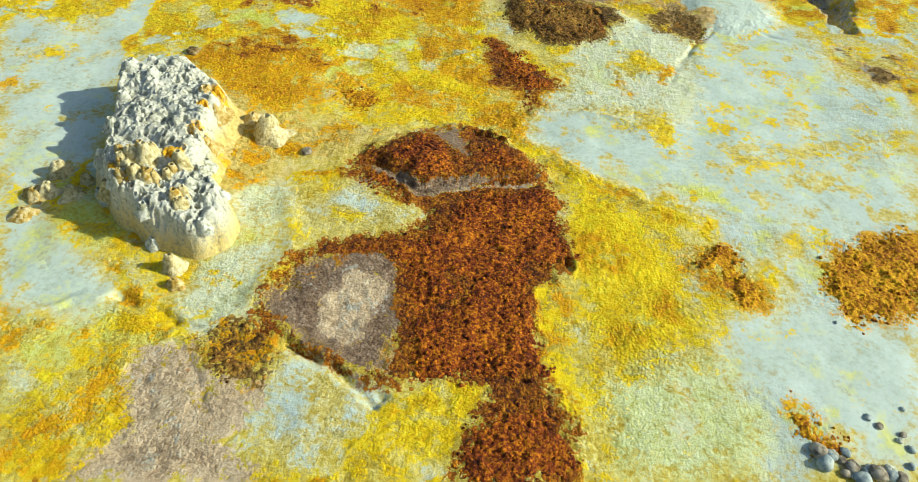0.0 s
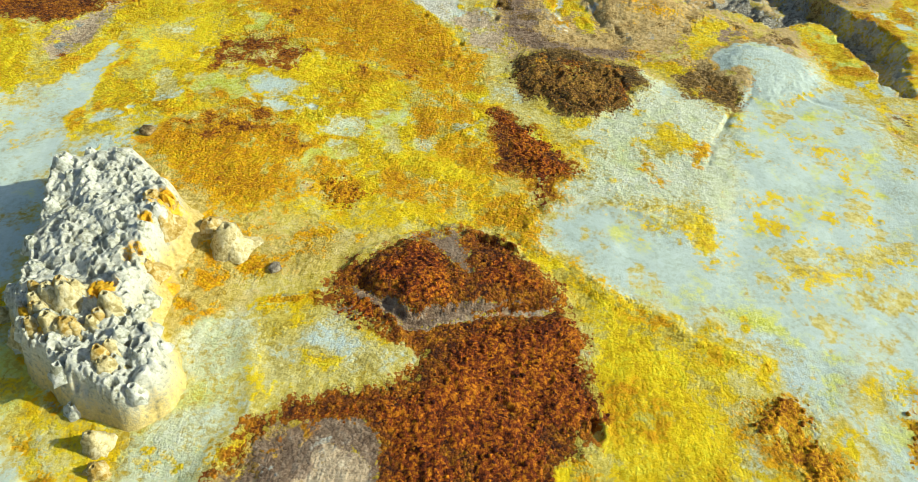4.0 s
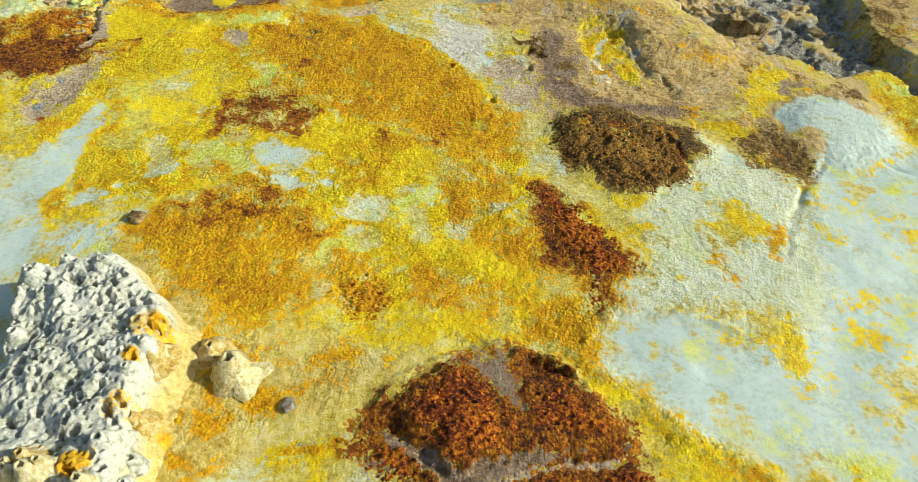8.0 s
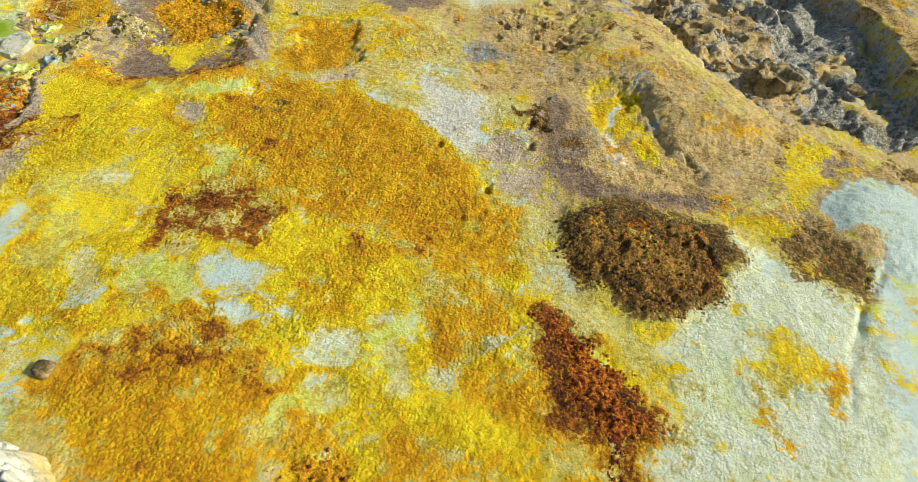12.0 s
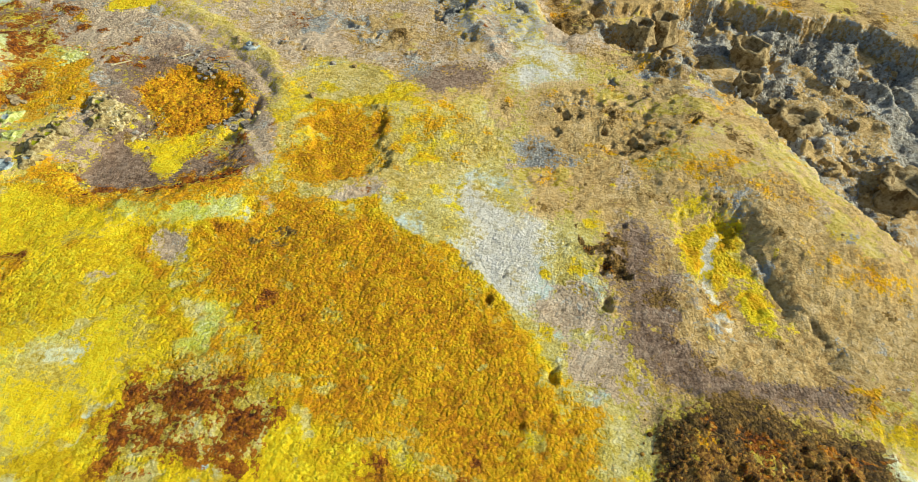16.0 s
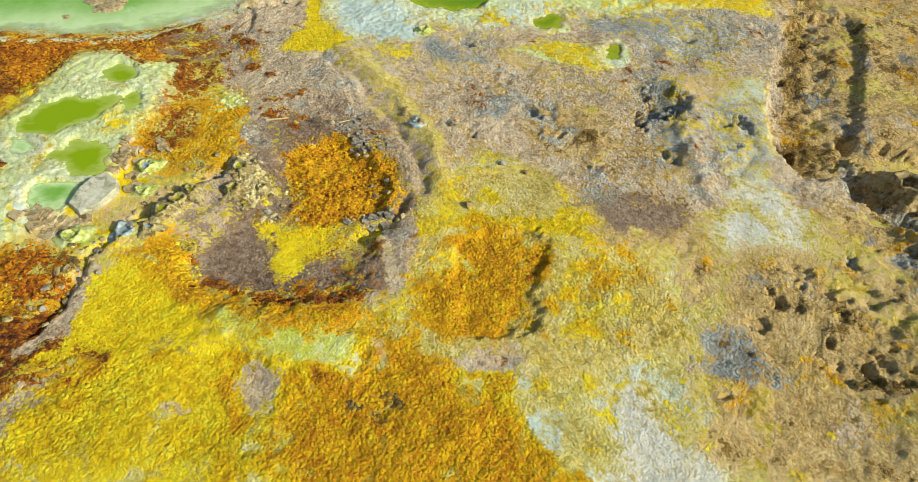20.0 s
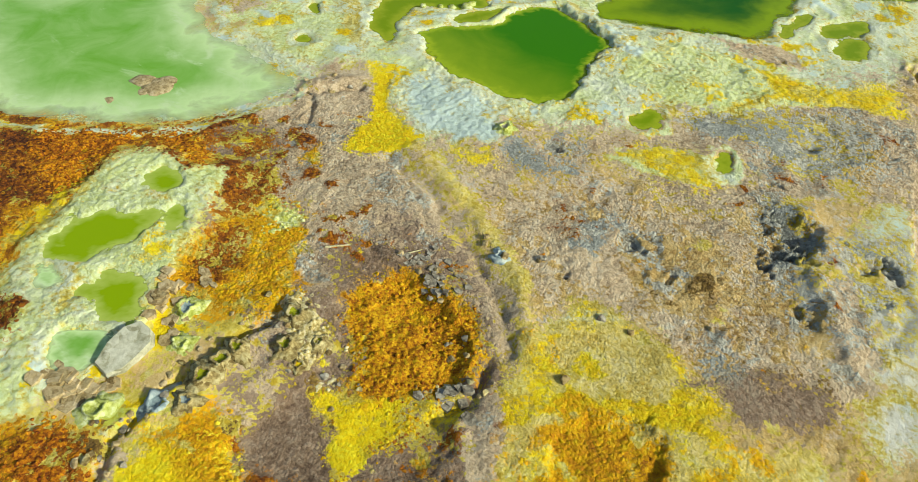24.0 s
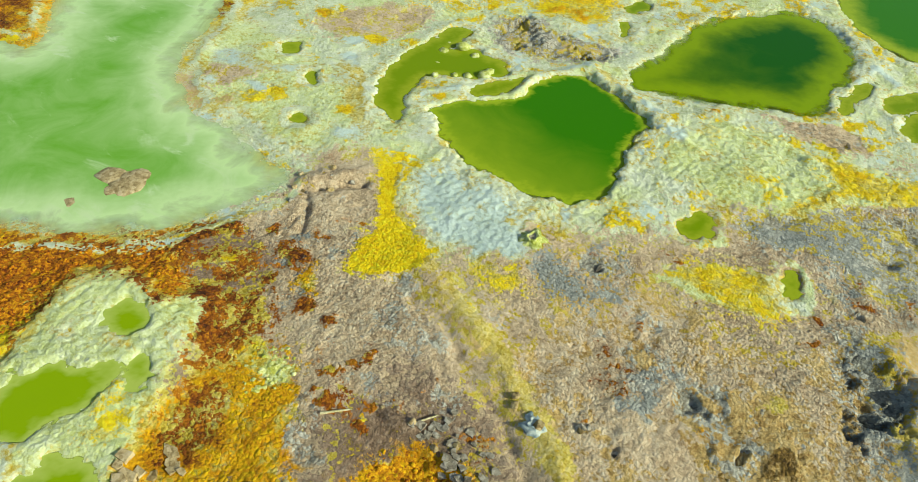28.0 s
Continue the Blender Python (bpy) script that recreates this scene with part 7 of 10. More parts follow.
field("tan", 1, .35, [(-1.2, 37.5), (-0.2, 38.3), (1.4, 38.8), (3.4, 37.4), (3.3, 35.2), (1.4, 34.2), (0, 34.9), (-1, 35.9)])
field("peach", .6, .35, [(1.1, 38.9), (2.5, 38.5), (3.4, 37.8), (3.4, 36.7), (2.3, 36.9), (1.2, 37.5)])
# three dark spots over small pits: the pits' shade painted in
field("dark", .45, .12, [(0.3, 36.8), (1, 37.3), (1.3, 36.9), (0.8, 36.5)])
field("dark", .45, .12, [(1.3, 36.2), (1.8, 36.6), (1.9, 36.1), (1.4, 35.8)])
field("dark", .45, .12, [(2, 35.9), (2.5, 36), (2.4, 35.4), (2.1, 35.4)])
field("yellow", .9, .3, [(4, 14.9), (4.6, 15.4), (5.6, 14.7), (5.9, 13.1), (5.3, 11.8), (4.3, 11.9), (4, 13.3)])
field("ochre", .8, .25, [(-1.4, 23.2), (-0.6, 23.5), (0.1, 22.1), (0, 21.1), (-0.9, 21.3)])
field("ochre", .7, .2, [(-3.9, 20.1), (-2.8, 20.2), (-2.1, 19.2), (-1.9, 18.3), (-2.6, 18.1), (-3.3, 19)])
field("ochre", .85, .3, [(-4.8, 27), (-4, 28.4), (-2.1, 28), (-0.4, 27.2), (0.1, 26.1), (-1.1, 25.4), (-3.1, 26)])
field("ochre", .95, .2, [(-14.2, 31.6), (-13, 31.9), (-12, 31.2), (-10.5, 31.4), (-9.1, 31.7), (-8.3, 32.4), (-7.7, 31.9), (-8.2, 31.1), (-9.7, 30.7), (-11.3, 30.6), (-12.8, 30.5)])
field("bright", .75, .25, [(-14.2, 30.7), (-13.1, 30.8), (-11, 30.5), (-9.3, 30.6), (-9.4, 29.9), (-11.2, 29.4), (-13, 28.9)])

# ---------------------------------------------------------------- pools: basins first, water below
POOLS = []
POOLED = np.zeros(GX.shape, np.float32)


def pool(outline, level, depth, rim, look_of, label, slope=0.8, shoal=0.0):
    w = window(outline, 2.0)
    d = outline_distance(*ragged(GX[w], GY[w], 0.9 if slope >= 0.3 else 0.5), rounded(outline)) + (0.36 if look_of == "lime" else 0.22) * fbm(GX[w], GY[w], 0.7, 5, 621, 0.6)
    d = d - (0.22 if look_of in ("lime", "milky") else 0.03)
    flat = smooth(-d, -min(0.6, slope), 0.1)
    level = level + float(np.median(HEIGHT[w][d < 0.1]))
    HEIGHT[w] = HEIGHT[w] * (1 - flat) + flat * level
    HEIGHT[w] += rim * np.exp(-((d - 0.18) / 0.22) ** 2) * (0.8 + 0.6 * fbm(GX[w], GY[w], 0.4, 2, 7))
    HEIGHT[w] -= 0.6 * depth * smooth(-d, -0.06, 0.6 * slope)
    POOLED[w] = np.maximum(POOLED[w], smooth(-d, -0.12, 0.12))
    if look_of != "lime":
        salt = np.exp(-((d - 0.16) / 0.24) ** 2) * (0.8 + 0.4 * fbm(GX[w], GY[w], 0.9, 3, 633))
        for other in DEPOSITS:
            MASK[other][w] *= 1 - smooth(salt, 0.3, 0.8)
        MASK["limewhite"][w] = np.maximum(MASK["limewhite"][w], salt)
    POOLS.append((outline, level, slope, look_of, label, shoal))


# ---------------------------------------------------------------- relief: hollows, scarps, cracks
def hollow(x, y, radius, depth, lip=0.0):
    """A round pit, with a raised lip where one is given."""
    w = window([(x, y)], radius * 3 + 0.5)
    px, py = GX[w] + 0.9 * radius * fbm(GX[w], GY[w], radius * 1.3, 3, 55), GY[w] + 0.9 * radius * fbm(GX[w], GY[w], radius * 1.3, 3, 58)
    turn = 0.9 + 2.0 * lattice(x * 3.7, y * 1.3, 2)
    u, v = (px - x) * math.cos(turn) + (py - y) * math.sin(turn), (py - y) * math.cos(turn) - (px - x) * math.sin(turn)
    r = np.hypot(u * 0.7, v * 1.4) / radius
    HEIGHT[w] += -depth * (1 - smooth(r, 0.55, 1.05)) + lip * np.exp(-((r - 1.2) / 0.3) ** 2)


# the eroded basin, its flat-topped walls and the terraces beside it
BASIN = [(1.6, 43), (3, 42.3), (4.1, 42.9), (4.5, 44.5), (5.9, 45.8), (7.8, 45.6), (8.5, 45.1), (9.9, 44.7), (11.4, 45.4)] + [(14.3, 42.3), (15.2, 41.1), (15.8, 39.4), (15.7, 37), (15, 34.8), (15.6, 33.6)] + [(17.6, 30.6), (16.4, 27.8), (16, 26), (15.5, 28.9), (15, 32.2)] + [(12.7, 30.7), (11.2, 31.9), (9.1, 31.9), (8.3, 33.4)] + [(6.8, 36.3), (6.7, 38.3), (5, 39.6), (2.9, 41), (1.6, 41.8)]
zone("grey", 1, 0.25, BASIN)
zone("tan", 0.35, 0.5, BASIN)
zone("white", 0.5, 0.5, BASIN)
swell(BASIN, -0.85, 0.22, 0.12, 0.6, 0.25)
swell([(3, 41.4), (4.3, 41.4), (5.6, 40), (5.5, 39.4), (4.1, 39.6), (2.9, 40.3)], 0.3, 0.3, 0.1)
swell([(7.5, 38.4), (9.3, 39.8), (10, 39), (9.3, 37.3), (7.8, 37.1)], 0.25, 0.2, 0.1, 0.4)
zone("tan", 1, 0.3, [(14.5, 43), (15.2, 41.1), (15.8, 39.4), (15.7, 37), (15, 34.8), (15.5, 33.2), (18.4, 33.1), (25.9, 47.2)])
# dark strip along the west-facing wall: its shade put into the colour
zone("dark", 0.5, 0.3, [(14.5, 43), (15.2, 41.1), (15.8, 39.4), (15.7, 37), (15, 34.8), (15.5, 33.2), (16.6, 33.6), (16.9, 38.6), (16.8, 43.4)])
zone("tan", 1, 0.4, [(1.4, 43.4), (3, 42.6), (4.1, 43.1), (4.5, 44.8), (5.9, 46.1), (7.8, 46), (8.6, 45.5), (9.9, 45), (11.5, 45.7), (16.3, 48.2), (22.9, 65.2), (-0.2, 56.9), (0.1, 44.3)])
zone("dark", 0.25, 0.5, [(1.4, 43.4), (3, 42.6), (4.1, 43.1), (4.5, 44.8), (5.9, 46.1), (7.8, 46), (8.6, 45.5), (9.9, 45), (11.5, 45.7), (16.3, 48.2), (22.9, 65.2), (-0.2, 56.9), (0.1, 44.3)])
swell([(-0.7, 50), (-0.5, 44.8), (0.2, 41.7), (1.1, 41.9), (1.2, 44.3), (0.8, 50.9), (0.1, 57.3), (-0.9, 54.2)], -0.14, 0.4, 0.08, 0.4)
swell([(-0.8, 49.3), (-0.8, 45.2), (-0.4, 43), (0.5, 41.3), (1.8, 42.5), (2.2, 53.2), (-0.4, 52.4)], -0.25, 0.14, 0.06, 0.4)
swell([(1.3, 44.4), (1.7, 43.4), (2.5, 42.9), (3.6, 42.9), (4.8, 43.3), (5, 45.1), (2.8, 44.3)], -0.4, 0.14)
# mud plain with collapsed holes, their shade tinted in with slate and dark
crumble([(-4.9, 45), (-4.5, 45.6), (-3.8, 44.5), (-3, 44.1), (-3.1, 43.6), (-3.4, 42.7), (-2.9, 42.3), (-2.5, 41.1), (-2.8, 40.5), (-3.3, 41.2), (-4.2, 41.8), (-4.3, 42.4), (-4.1, 43), (-4.6, 43.9)], 0.36, 1.1, 0.22, 1, "slate")
crumble([(-2.5, 43.9), (-1.2, 45.2), (-1.1, 41.9), (-2.2, 41.7)], 0.12, 0.7, 0.12, 2, "slate")
crumble([(0.4, 32.7), (1.6, 32.6), (1.9, 30.5), (2.1, 27.7), (1.2, 28), (0.7, 30.2)], 0.14, 0.9, 0.06, 4, "dark")
crumble([(-0.4, 37.2), (1.9, 38.1), (4.1, 37.5), (3.9, 35.8), (1.8, 35.1), (-0.6, 35.4)], 0.12, 0.8, 0.06, 5)
crumble([(1.6, 39.9), (3.5, 40.3), (3.5, 38.5), (1.9, 38.2)], 0.25, 0.9, 0.18, 6, "grey")
crumble([(1.4, 39.7), (2.9, 40.3), (3.4, 39.2), (3.3, 34.2), (1.8, 35), (0, 36.1), (-0.2, 36.9)], 0.09, 0.7, 0.03, 7)
crumble([(-0.9, 34.6), (0.1, 35.1), (0.5, 33.4), (-0.5, 32.9)], 0.07, 0.7, 0.06, 8)
crumble([(3.2, 33), (4.5, 33.5), (6.4, 30.9), (6.8, 29.5), (5.8, 29.3), (5, 31.2)], 0.12, 0.9, 0.08, 9)
crumble([(2.6, 25.6), (5, 26.6), (6.6, 25.7), (6.5, 24.4), (4.4, 23.6), (3, 24)], 0.12, 0.8, 0.15, 10)
crumble(BASIN, 0.25, 1.4, 0.15, 11)
crumble([(-15.3, 38.6), (-14, 38.8), (-12.4, 38.9), (-10.5, 37.2), (-12.3, 36.2), (-12.6, 37.5)], 0.03, 0.6, 0.05, 12)
crumble([(-19.2, 53.7), (-17.7, 54.8), (-15.8, 53.9), (-13.8, 54.2), (-13.5, 53.3), (-14.7, 52.4), (-16.8, 51.8)], 0.20, 0.8, 0.2, 14, "slate")
ridge([(-3.6, 44.4), (-2.9, 43.7), (-3, 42.5), (-2.6, 41.4), (-2.1, 40.3)], 0.45, 0.22)
hollow(-0.6, 54.3, 0.62, 0.9, 0.10)
hollow(-0.5, 47.1, 0.22, 0.4)
hollow(-0.1, 42.9, 0.40, 0.5)
# sunken beds with steep west-facing edges
swell([(3.2, 33), (5.3, 32.9), (5.3, 31.3), (5.5, 30.2), (6, 29.3), (6.5, 28.4), (5.7, 28.1), (4, 28.5), (3.6, 29.6), (3.4, 31.2)], -0.13, 0.25, 0.08, 0.5)
swell([(-7, 35.4), (-6.4, 36.1), (-5.4, 36.5), (-4.9, 35.6), (-4.9, 34.5), (-4.5, 33.8), (-4.8, 33), (-5.8, 32.5), (-6.4, 33.2), (-7.2, 34.4)], -0.13, 0.10, 0.04, 0.4)
swell([(-12.5, 31.1), (-13, 32.3), (-12.3, 33.5), (-12.8, 35.6), (-12.4, 36.8), (-11.2, 37.3), (-9.4, 36.3), (-8.8, 34), (-8.7, 32.5), (-10, 31.6)], -0.25, 0.6)
# domes, and the fan of flowstone below the mound
swell([(-6.6, 17.3), (-5.4, 16.9), (-4.9, 15.8), (-5.0, 14.4), (-5.7, 13.3), (-6.8, 14), (-7, 16)], 0.26, 1.0)
swell([(9.4, 27.4), (10.6, 29), (13.1, 29.1), (13.1, 26.7), (11, 25.5), (9.5, 26)], 0.32, 0.9)
swell([(4.1, 39.3), (6.5, 36.5), (8, 33.5), (9.1, 31.5), (6.2, 30.2), (4.2, 33.4), (2.6, 34.8)], 0.35, 1.2)
swell([(-11.2, 30.1), (-10.8, 31), (-9.4, 31.7), (-8.3, 31.8), (-7.6, 31.3), (-7.7, 30.4), (-8.5, 30), (-10, 30)], 0.22, 0.5)
swell([(-21.4, 36.8), (-20, 37.7), (-18, 37.8), (-17.3, 36.8), (-17, 35.4), (-16.2, 33.4), (-16.4, 31.6), (-16.8, 30.2), (-18.8, 30.5), (-20.5, 33.7)], 0.22, 0.6)
swell([(-1.7, 16.1), (-0, 17.2), (1, 17.6), (2.2, 17.1), (3.4, 15.8), (3.7, 15.5), (1, 15), (-0.2, 14.5), (-1.2, 15.2)], 0.18, 0.25)
swell([(2.1, 26.5), (3.9, 27.5), (7, 26.1), (6.7, 24.8), (4.6, 23.5), (3.2, 23.8)], 0.20, 0.7)
# rims, gullies and cracks
ridge([(-2.3, 15.4), (-1.4, 15.3), (-0.2, 14.3), (0.9, 14.8), (3.7, 15.3)], 0.10, -0.10)
ridge([(-2.1, 15.2), (-1.2, 15), (-0.3, 14)], 0.12, 0.08)
ridge([(-1.9, 15.9), (-1.4, 16.5), (-0.4, 17.2), (0.7, 17.7), (1.5, 17.4), (2.3, 17)], 0.12, 0.10)
ridge([(1.28, 17.22), (1.91, 17.12), (2.39, 16.82)], 0.10, -0.22, 0.05)
ridge([(4.87, 32.35), (4.94, 31.65), (5.10, 30.88), (5.35, 30.28), (5.72, 29.63), (6.11, 29.20)], 0.08, -0.10, 0.35)
ridge([(9.93, 25.49), (9.41, 24.30), (8.66, 23.00), (8.24, 22.19)], 0.07, -0.06, 0.05)
ridge([(-2.71, 9.24), (-2.05, 8.84), (-1.47, 8.57), (-0.89, 8.24), (-0.29, 7.71)], 0.09, -0.16, 0.10)
ridge([(-4.92, 8.79), (-4.12, 8.00), (-3.69, 7.22)], 0.06, -0.06, 0.10)
ridge([(-5.89, 5.52), (-5.52, 5.90), (-5.16, 6.11), (-4.47, 6.37), (-3.56, 6.10)], 0.06, -0.07, 0.10)
ridge([(-3.51, 5.99), (-3.19, 6.38), (-2.97, 6.77)], 0.05, -0.06, 0.10)
ridge([(-1.60, 6.98), (-1.12, 6.96), (-0.72, 6.75)], 0.06, -0.08, 0.10)
ridge([(-6.72, 9.86), (-5.69, 9.72), (-5.17, 9.44)], 0.08, -0.1, 0.10)
ridge([(-4.1, 9.6), (-3.5, 10.6), (-3.1, 11.5), (-3.2, 12.3), (-3.8, 13.9)], 0.30, 0.06)
ridge([(-6.7, 9.9), (-5.9, 9.5), (-4.7, 9.3), (-4.2, 8.9), (-2.8, 9.2), (-2.1, 8.8), (-1.5, 8.5), (-0.2, 8)], 0.14, -0.14)
ridge([(-9.2, 9.3), (-8.3, 9.2), (-7.7, 9.7), (-6.7, 9.9)], 0.12, 0.08)
ridge([(10.4, 25.6), (9.3, 24), (8.4, 22.3), (8, 21.3)], 0.10, -0.06, 0.06)
ridge([(10.4, 25.6), (11.8, 26), (12.9, 25.4), (14.2, 24.6), (15.3, 23.4)], 0.12, -0.06, 0.06)
ridge([(3.1, 18.8), (4.2, 18.9), (5.3, 19), (6.1, 18.6)], 0.12, 0.10)
ridge([(2.2, 17.5), (3.3, 16.9), (4.2, 15.9), (5.5, 15.4), (6.6, 14.5), (7.8, 14.2)], 0.20, 0.05)
ridge([(1.6, 18.8), (1.8, 18), (2.5, 17.5), (3.6, 16.4), (4.6, 15.8)], 0.22, 0.05)
ridge([(9, 42.7), (10.2, 40.9), (11.6, 38.3)], 0.3, 0.2)
ridge([(-14.7, 40.6), (-13.2, 40.2), (-11.9, 39.2), (-10.8, 38.5), (-9.7, 37.5), (-8.7, 36.4)], 0.16, -0.16)
ridge([(-14.3, 41.3), (-12.4, 40.4), (-10.7, 39.4), (-9.3, 38.2), (-8.5, 36.9)], 0.30, 0.14, paint="peach", strength=0.7)
ridge([(-14, 28.5), (-14, 29.2), (-14.2, 29.9), (-14.6, 30.6), (-14.5, 31.8), (-14.2, 33.4), (-13.9, 34.5), (-14.1, 35.1)], 0.13, -0.28)
ridge([(-14.8, 31), (-14, 31.7), (-13.8, 33), (-13.8, 33.9)], 0.25, 0.12, 0.3)
ridge([(-12.8, 37.6), (-11.6, 37.4), (-10.4, 37.1), (-9.6, 36.2), (-9.2, 35.3), (-9.5, 34.4), (-8.8, 34.1)], 0.18, 0.16, 0.3)
ridge([(-9.4, 34.2), (-9, 34.8), (-9, 36)], 0.12, -0.22)
ridge([(-19.6, 40.4), (-19.1, 40.9), (-18.8, 41.8), (-18.1, 42.5), (-17.3, 43)], 0.14, -0.22, 0.2)
ridge([(-19.8, 40.6), (-19.3, 41.2), (-19, 42.1), (-18.4, 42.8), (-17.6, 43.3)], 0.25, 0.14, 0.2)
ridge([(-18.6, 42.1), (-18, 41.4), (-17.7, 40.7)], 0.09, -0.16, 0.1)
ridge([(-18.1, 41.6), (-18.1, 40.7), (-18.4, 40.1)], 0.07, -0.10, 0.1)
ridge([(-14.2, 40.4), (-13.3, 39.8), (-12.4, 38.9)], 0.08, -0.08, 0.1)
ridge([(-18.6, 47.1), (-18.3, 47.7), (-17.1, 48.9), (-15.7, 49.4), (-15.3, 50.9), (-14.2, 52.3)], 0.22, 0.12, 0.1, paint="white")
ridge([(-14, 52.2), (-12.9, 51.6), (-11.6, 50.9), (-10.4, 50.2)], 0.45, 0.14, 0.3, paint="white")
ridge([(-11.2, 50.8), (-9.7, 49.6), (-8.2, 49), (-6.9, 49.2)], 0.2, 0.08, 0.4)
ridge([(-10.6, 51.5), (-9.2, 51), (-7.4, 51.4), (-5.8, 51.1)], 0.2, 0.10, 0.25)
ridge([(-7.9, 61.6), (-6.2, 60), (-5.2, 58.1), (-5.7, 55.7), (-6, 53.8)], 0.25, 0.12, 0.1, paint="white")
ridge([(-5, 58.3), (-4.1, 57.5), (-4.8, 55.9), (-4.2, 55.1), (-3.6, 55.1)], 0.2, 0.10, 0.1, paint="white")
for x, y, radius, depth in ((0.4, 36.8, 0.16, 0.24), (0.8, 36.7, 0.12, 0.18), (1.5, 36.1, 0.18, 0.27), (1.3, 35.7, 0.10, 0.15), (2.3, 35.7, 0.16, 0.24), (2.5, 35.4, 0.12, 0.18), (0.1, 35.8, 0.10, 0.15), (-0.1, 35.0, 0.12, 0.18), (-0.4, 33.6, 0.14, 0.21), (0.5, 34.6, 0.10, 0.15), (3.0, 35.5, 0.14, 0.21), (2.8, 36.4, 0.10, 0.15), (1.3, 30.6, 0.22, 0.33), (1.3, 29.4, 0.20, 0.30), (0.4, 31.2, 0.12, 0.18), (1.9, 32.1, 0.12, 0.18), (3.7, 37.7, 0.14, 0.21), (4.2, 36.5, 0.16, 0.24), (2.3, 35.6, 0.14, 0.21), (3.4, 32.8, 0.10, 0.15), (4.3, 33.3, 0.10, 0.15),
                            (0.1, 27.4, 0.20, 0.22), (-1.4, 29.1, 0.14, 0.2), (-1.1, 29.9, 0.10, 0.15), (-2, 30.1, 0.12, 0.15),
                            (4, 12.2, 0.26, 0.30), (-2.5, 8.9, 0.24, 0.25), (1.9, 17.1, 0.28, 0.28), (0.3, 29.1, 0.07, 0.15), (-0.5, 26.1, 0.12, 0.12),
                            (-6.2, 40.3, 0.2, 0.2), (-5.2, 40.9, 0.15, 0.15), (-8.5, 39.1, 0.14, 0.15), (-10.6, 43.6, 0.18, 0.12)):
    hollow(x, y, radius * 0.9, depth * 0.55, 0.03)

zone("umber", 0.57, 0.6, [(-13.7, 33.2), (-13.5, 34.3), (-14, 36.3), (-14.4, 37.4), (-13.1, 39.2), (-10.8, 38.2), (-9.2, 36.9), (-8.3, 35.7), (-8.7, 33.7), (-12.3, 31.7), (-13.2, 32.3)])
spot("rust", 0.8, (-17.3, 39.9, 0.40), (-19.2, 39.9, 0.3), (-17.2, 39.1, 0.25), (-15.3, 38.7, 0.16), (-16, 38.8, 0.2), (-14.4, 37.7, 0.2), (-14.2, 38.1, 0.16), (-14.1, 37.1, 0.2), (-14, 37.5, 0.16), (-13.3, 37.5, 0.14), (-14, 38.4, 0.14), (-13.2, 36.9, 0.14), (-14.5, 37.2, 0.12), (-18.2, 40.3, 0.2), (-18.1, 39.6, 0.2))
spot("ochre", 0.9, (-16.4, 39.3, 0.3), (-13.3, 37.1, 0.12), (-13.8, 36.6, 0.10))
spot("yellow", 0.8, (-18.6, 39.1, 0.2), (-22.8, 36.2, 0.4), (-22.8, 44.7, 0.5), (-22.3, 45.2, 0.4), (-21.5, 49.8, 0.4), (-19.8, 45.6, 0.3), (-24, 50.4, 0.4))
spot("white", 0.85, (-24.8, 46.1, 0.8), (-23, 45.2, 0.6), (-24.6, 44.7, 0.5), (-20.6, 43.2, 0.4), (-21.4, 46.9, 0.8), (-18.9, 44.7, 0.6), (-21.4, 48.2, 0.6))
spot("dark", 0.7, (-14.7, 30.4, 0.3), (-13, 32, 0.3), (-6.4, 30.5, 0.25), (-7.1, 30.1, 0.2), (-6.5, 29.9, 0.2))
spot("grey", 0.85, (-10.6, 43.6, 0.5), (-7.2, 41, 0.5), (-6.3, 40.3, 0.5), (-8.7, 41.5, 0.4), (-7.3, 41.2, 0.5), (-3.9, 47.8, 0.6), (-1.9, 43.1, 0.9), (-1.6, 43.4, 0.5))


pool([(-17.9, 47.1), (-16.8, 48.3), (-15.5, 49.1), (-15.2, 50.7), (-14.1, 51.9), (-12.7, 51.1), (-11.2, 50.3), (-11.5, 49.1), (-11.4, 47.9), (-11.3, 46.3), (-12.3, 45.4), (-13.5, 45.3), (-14.7, 45.4), (-16.1, 45.7), (-16.8, 46.4)], -0.030, .5, 0.030, "green", "deep green brine pool with a pale salt rim", .30, 0.9)
pool([(-19.6, 46.8), (-20.1, 48.6), (-19.9, 50.4), (-19.3, 52.5), (-18.6, 52.2), (-19, 50.5), (-18.4, 51.2), (-16.7, 51.1), (-16.2, 50.3), (-17.3, 49.2), (-18.6, 49), (-18.7, 47.4), (-18, 46), (-18.4, 45.7)], -0.025, .25, 0.030, "olive", "curved olive green brine channel between salt rims", .5, 0)
pool([(-17.2, 48.9), (-16.1, 50.3), (-15.7, 50.7), (-15.6, 49.7), (-16.6, 48.6)], -0.025, .2, 0.025, "olive", "narrow olive brine channel between salt rims", .4, 0)
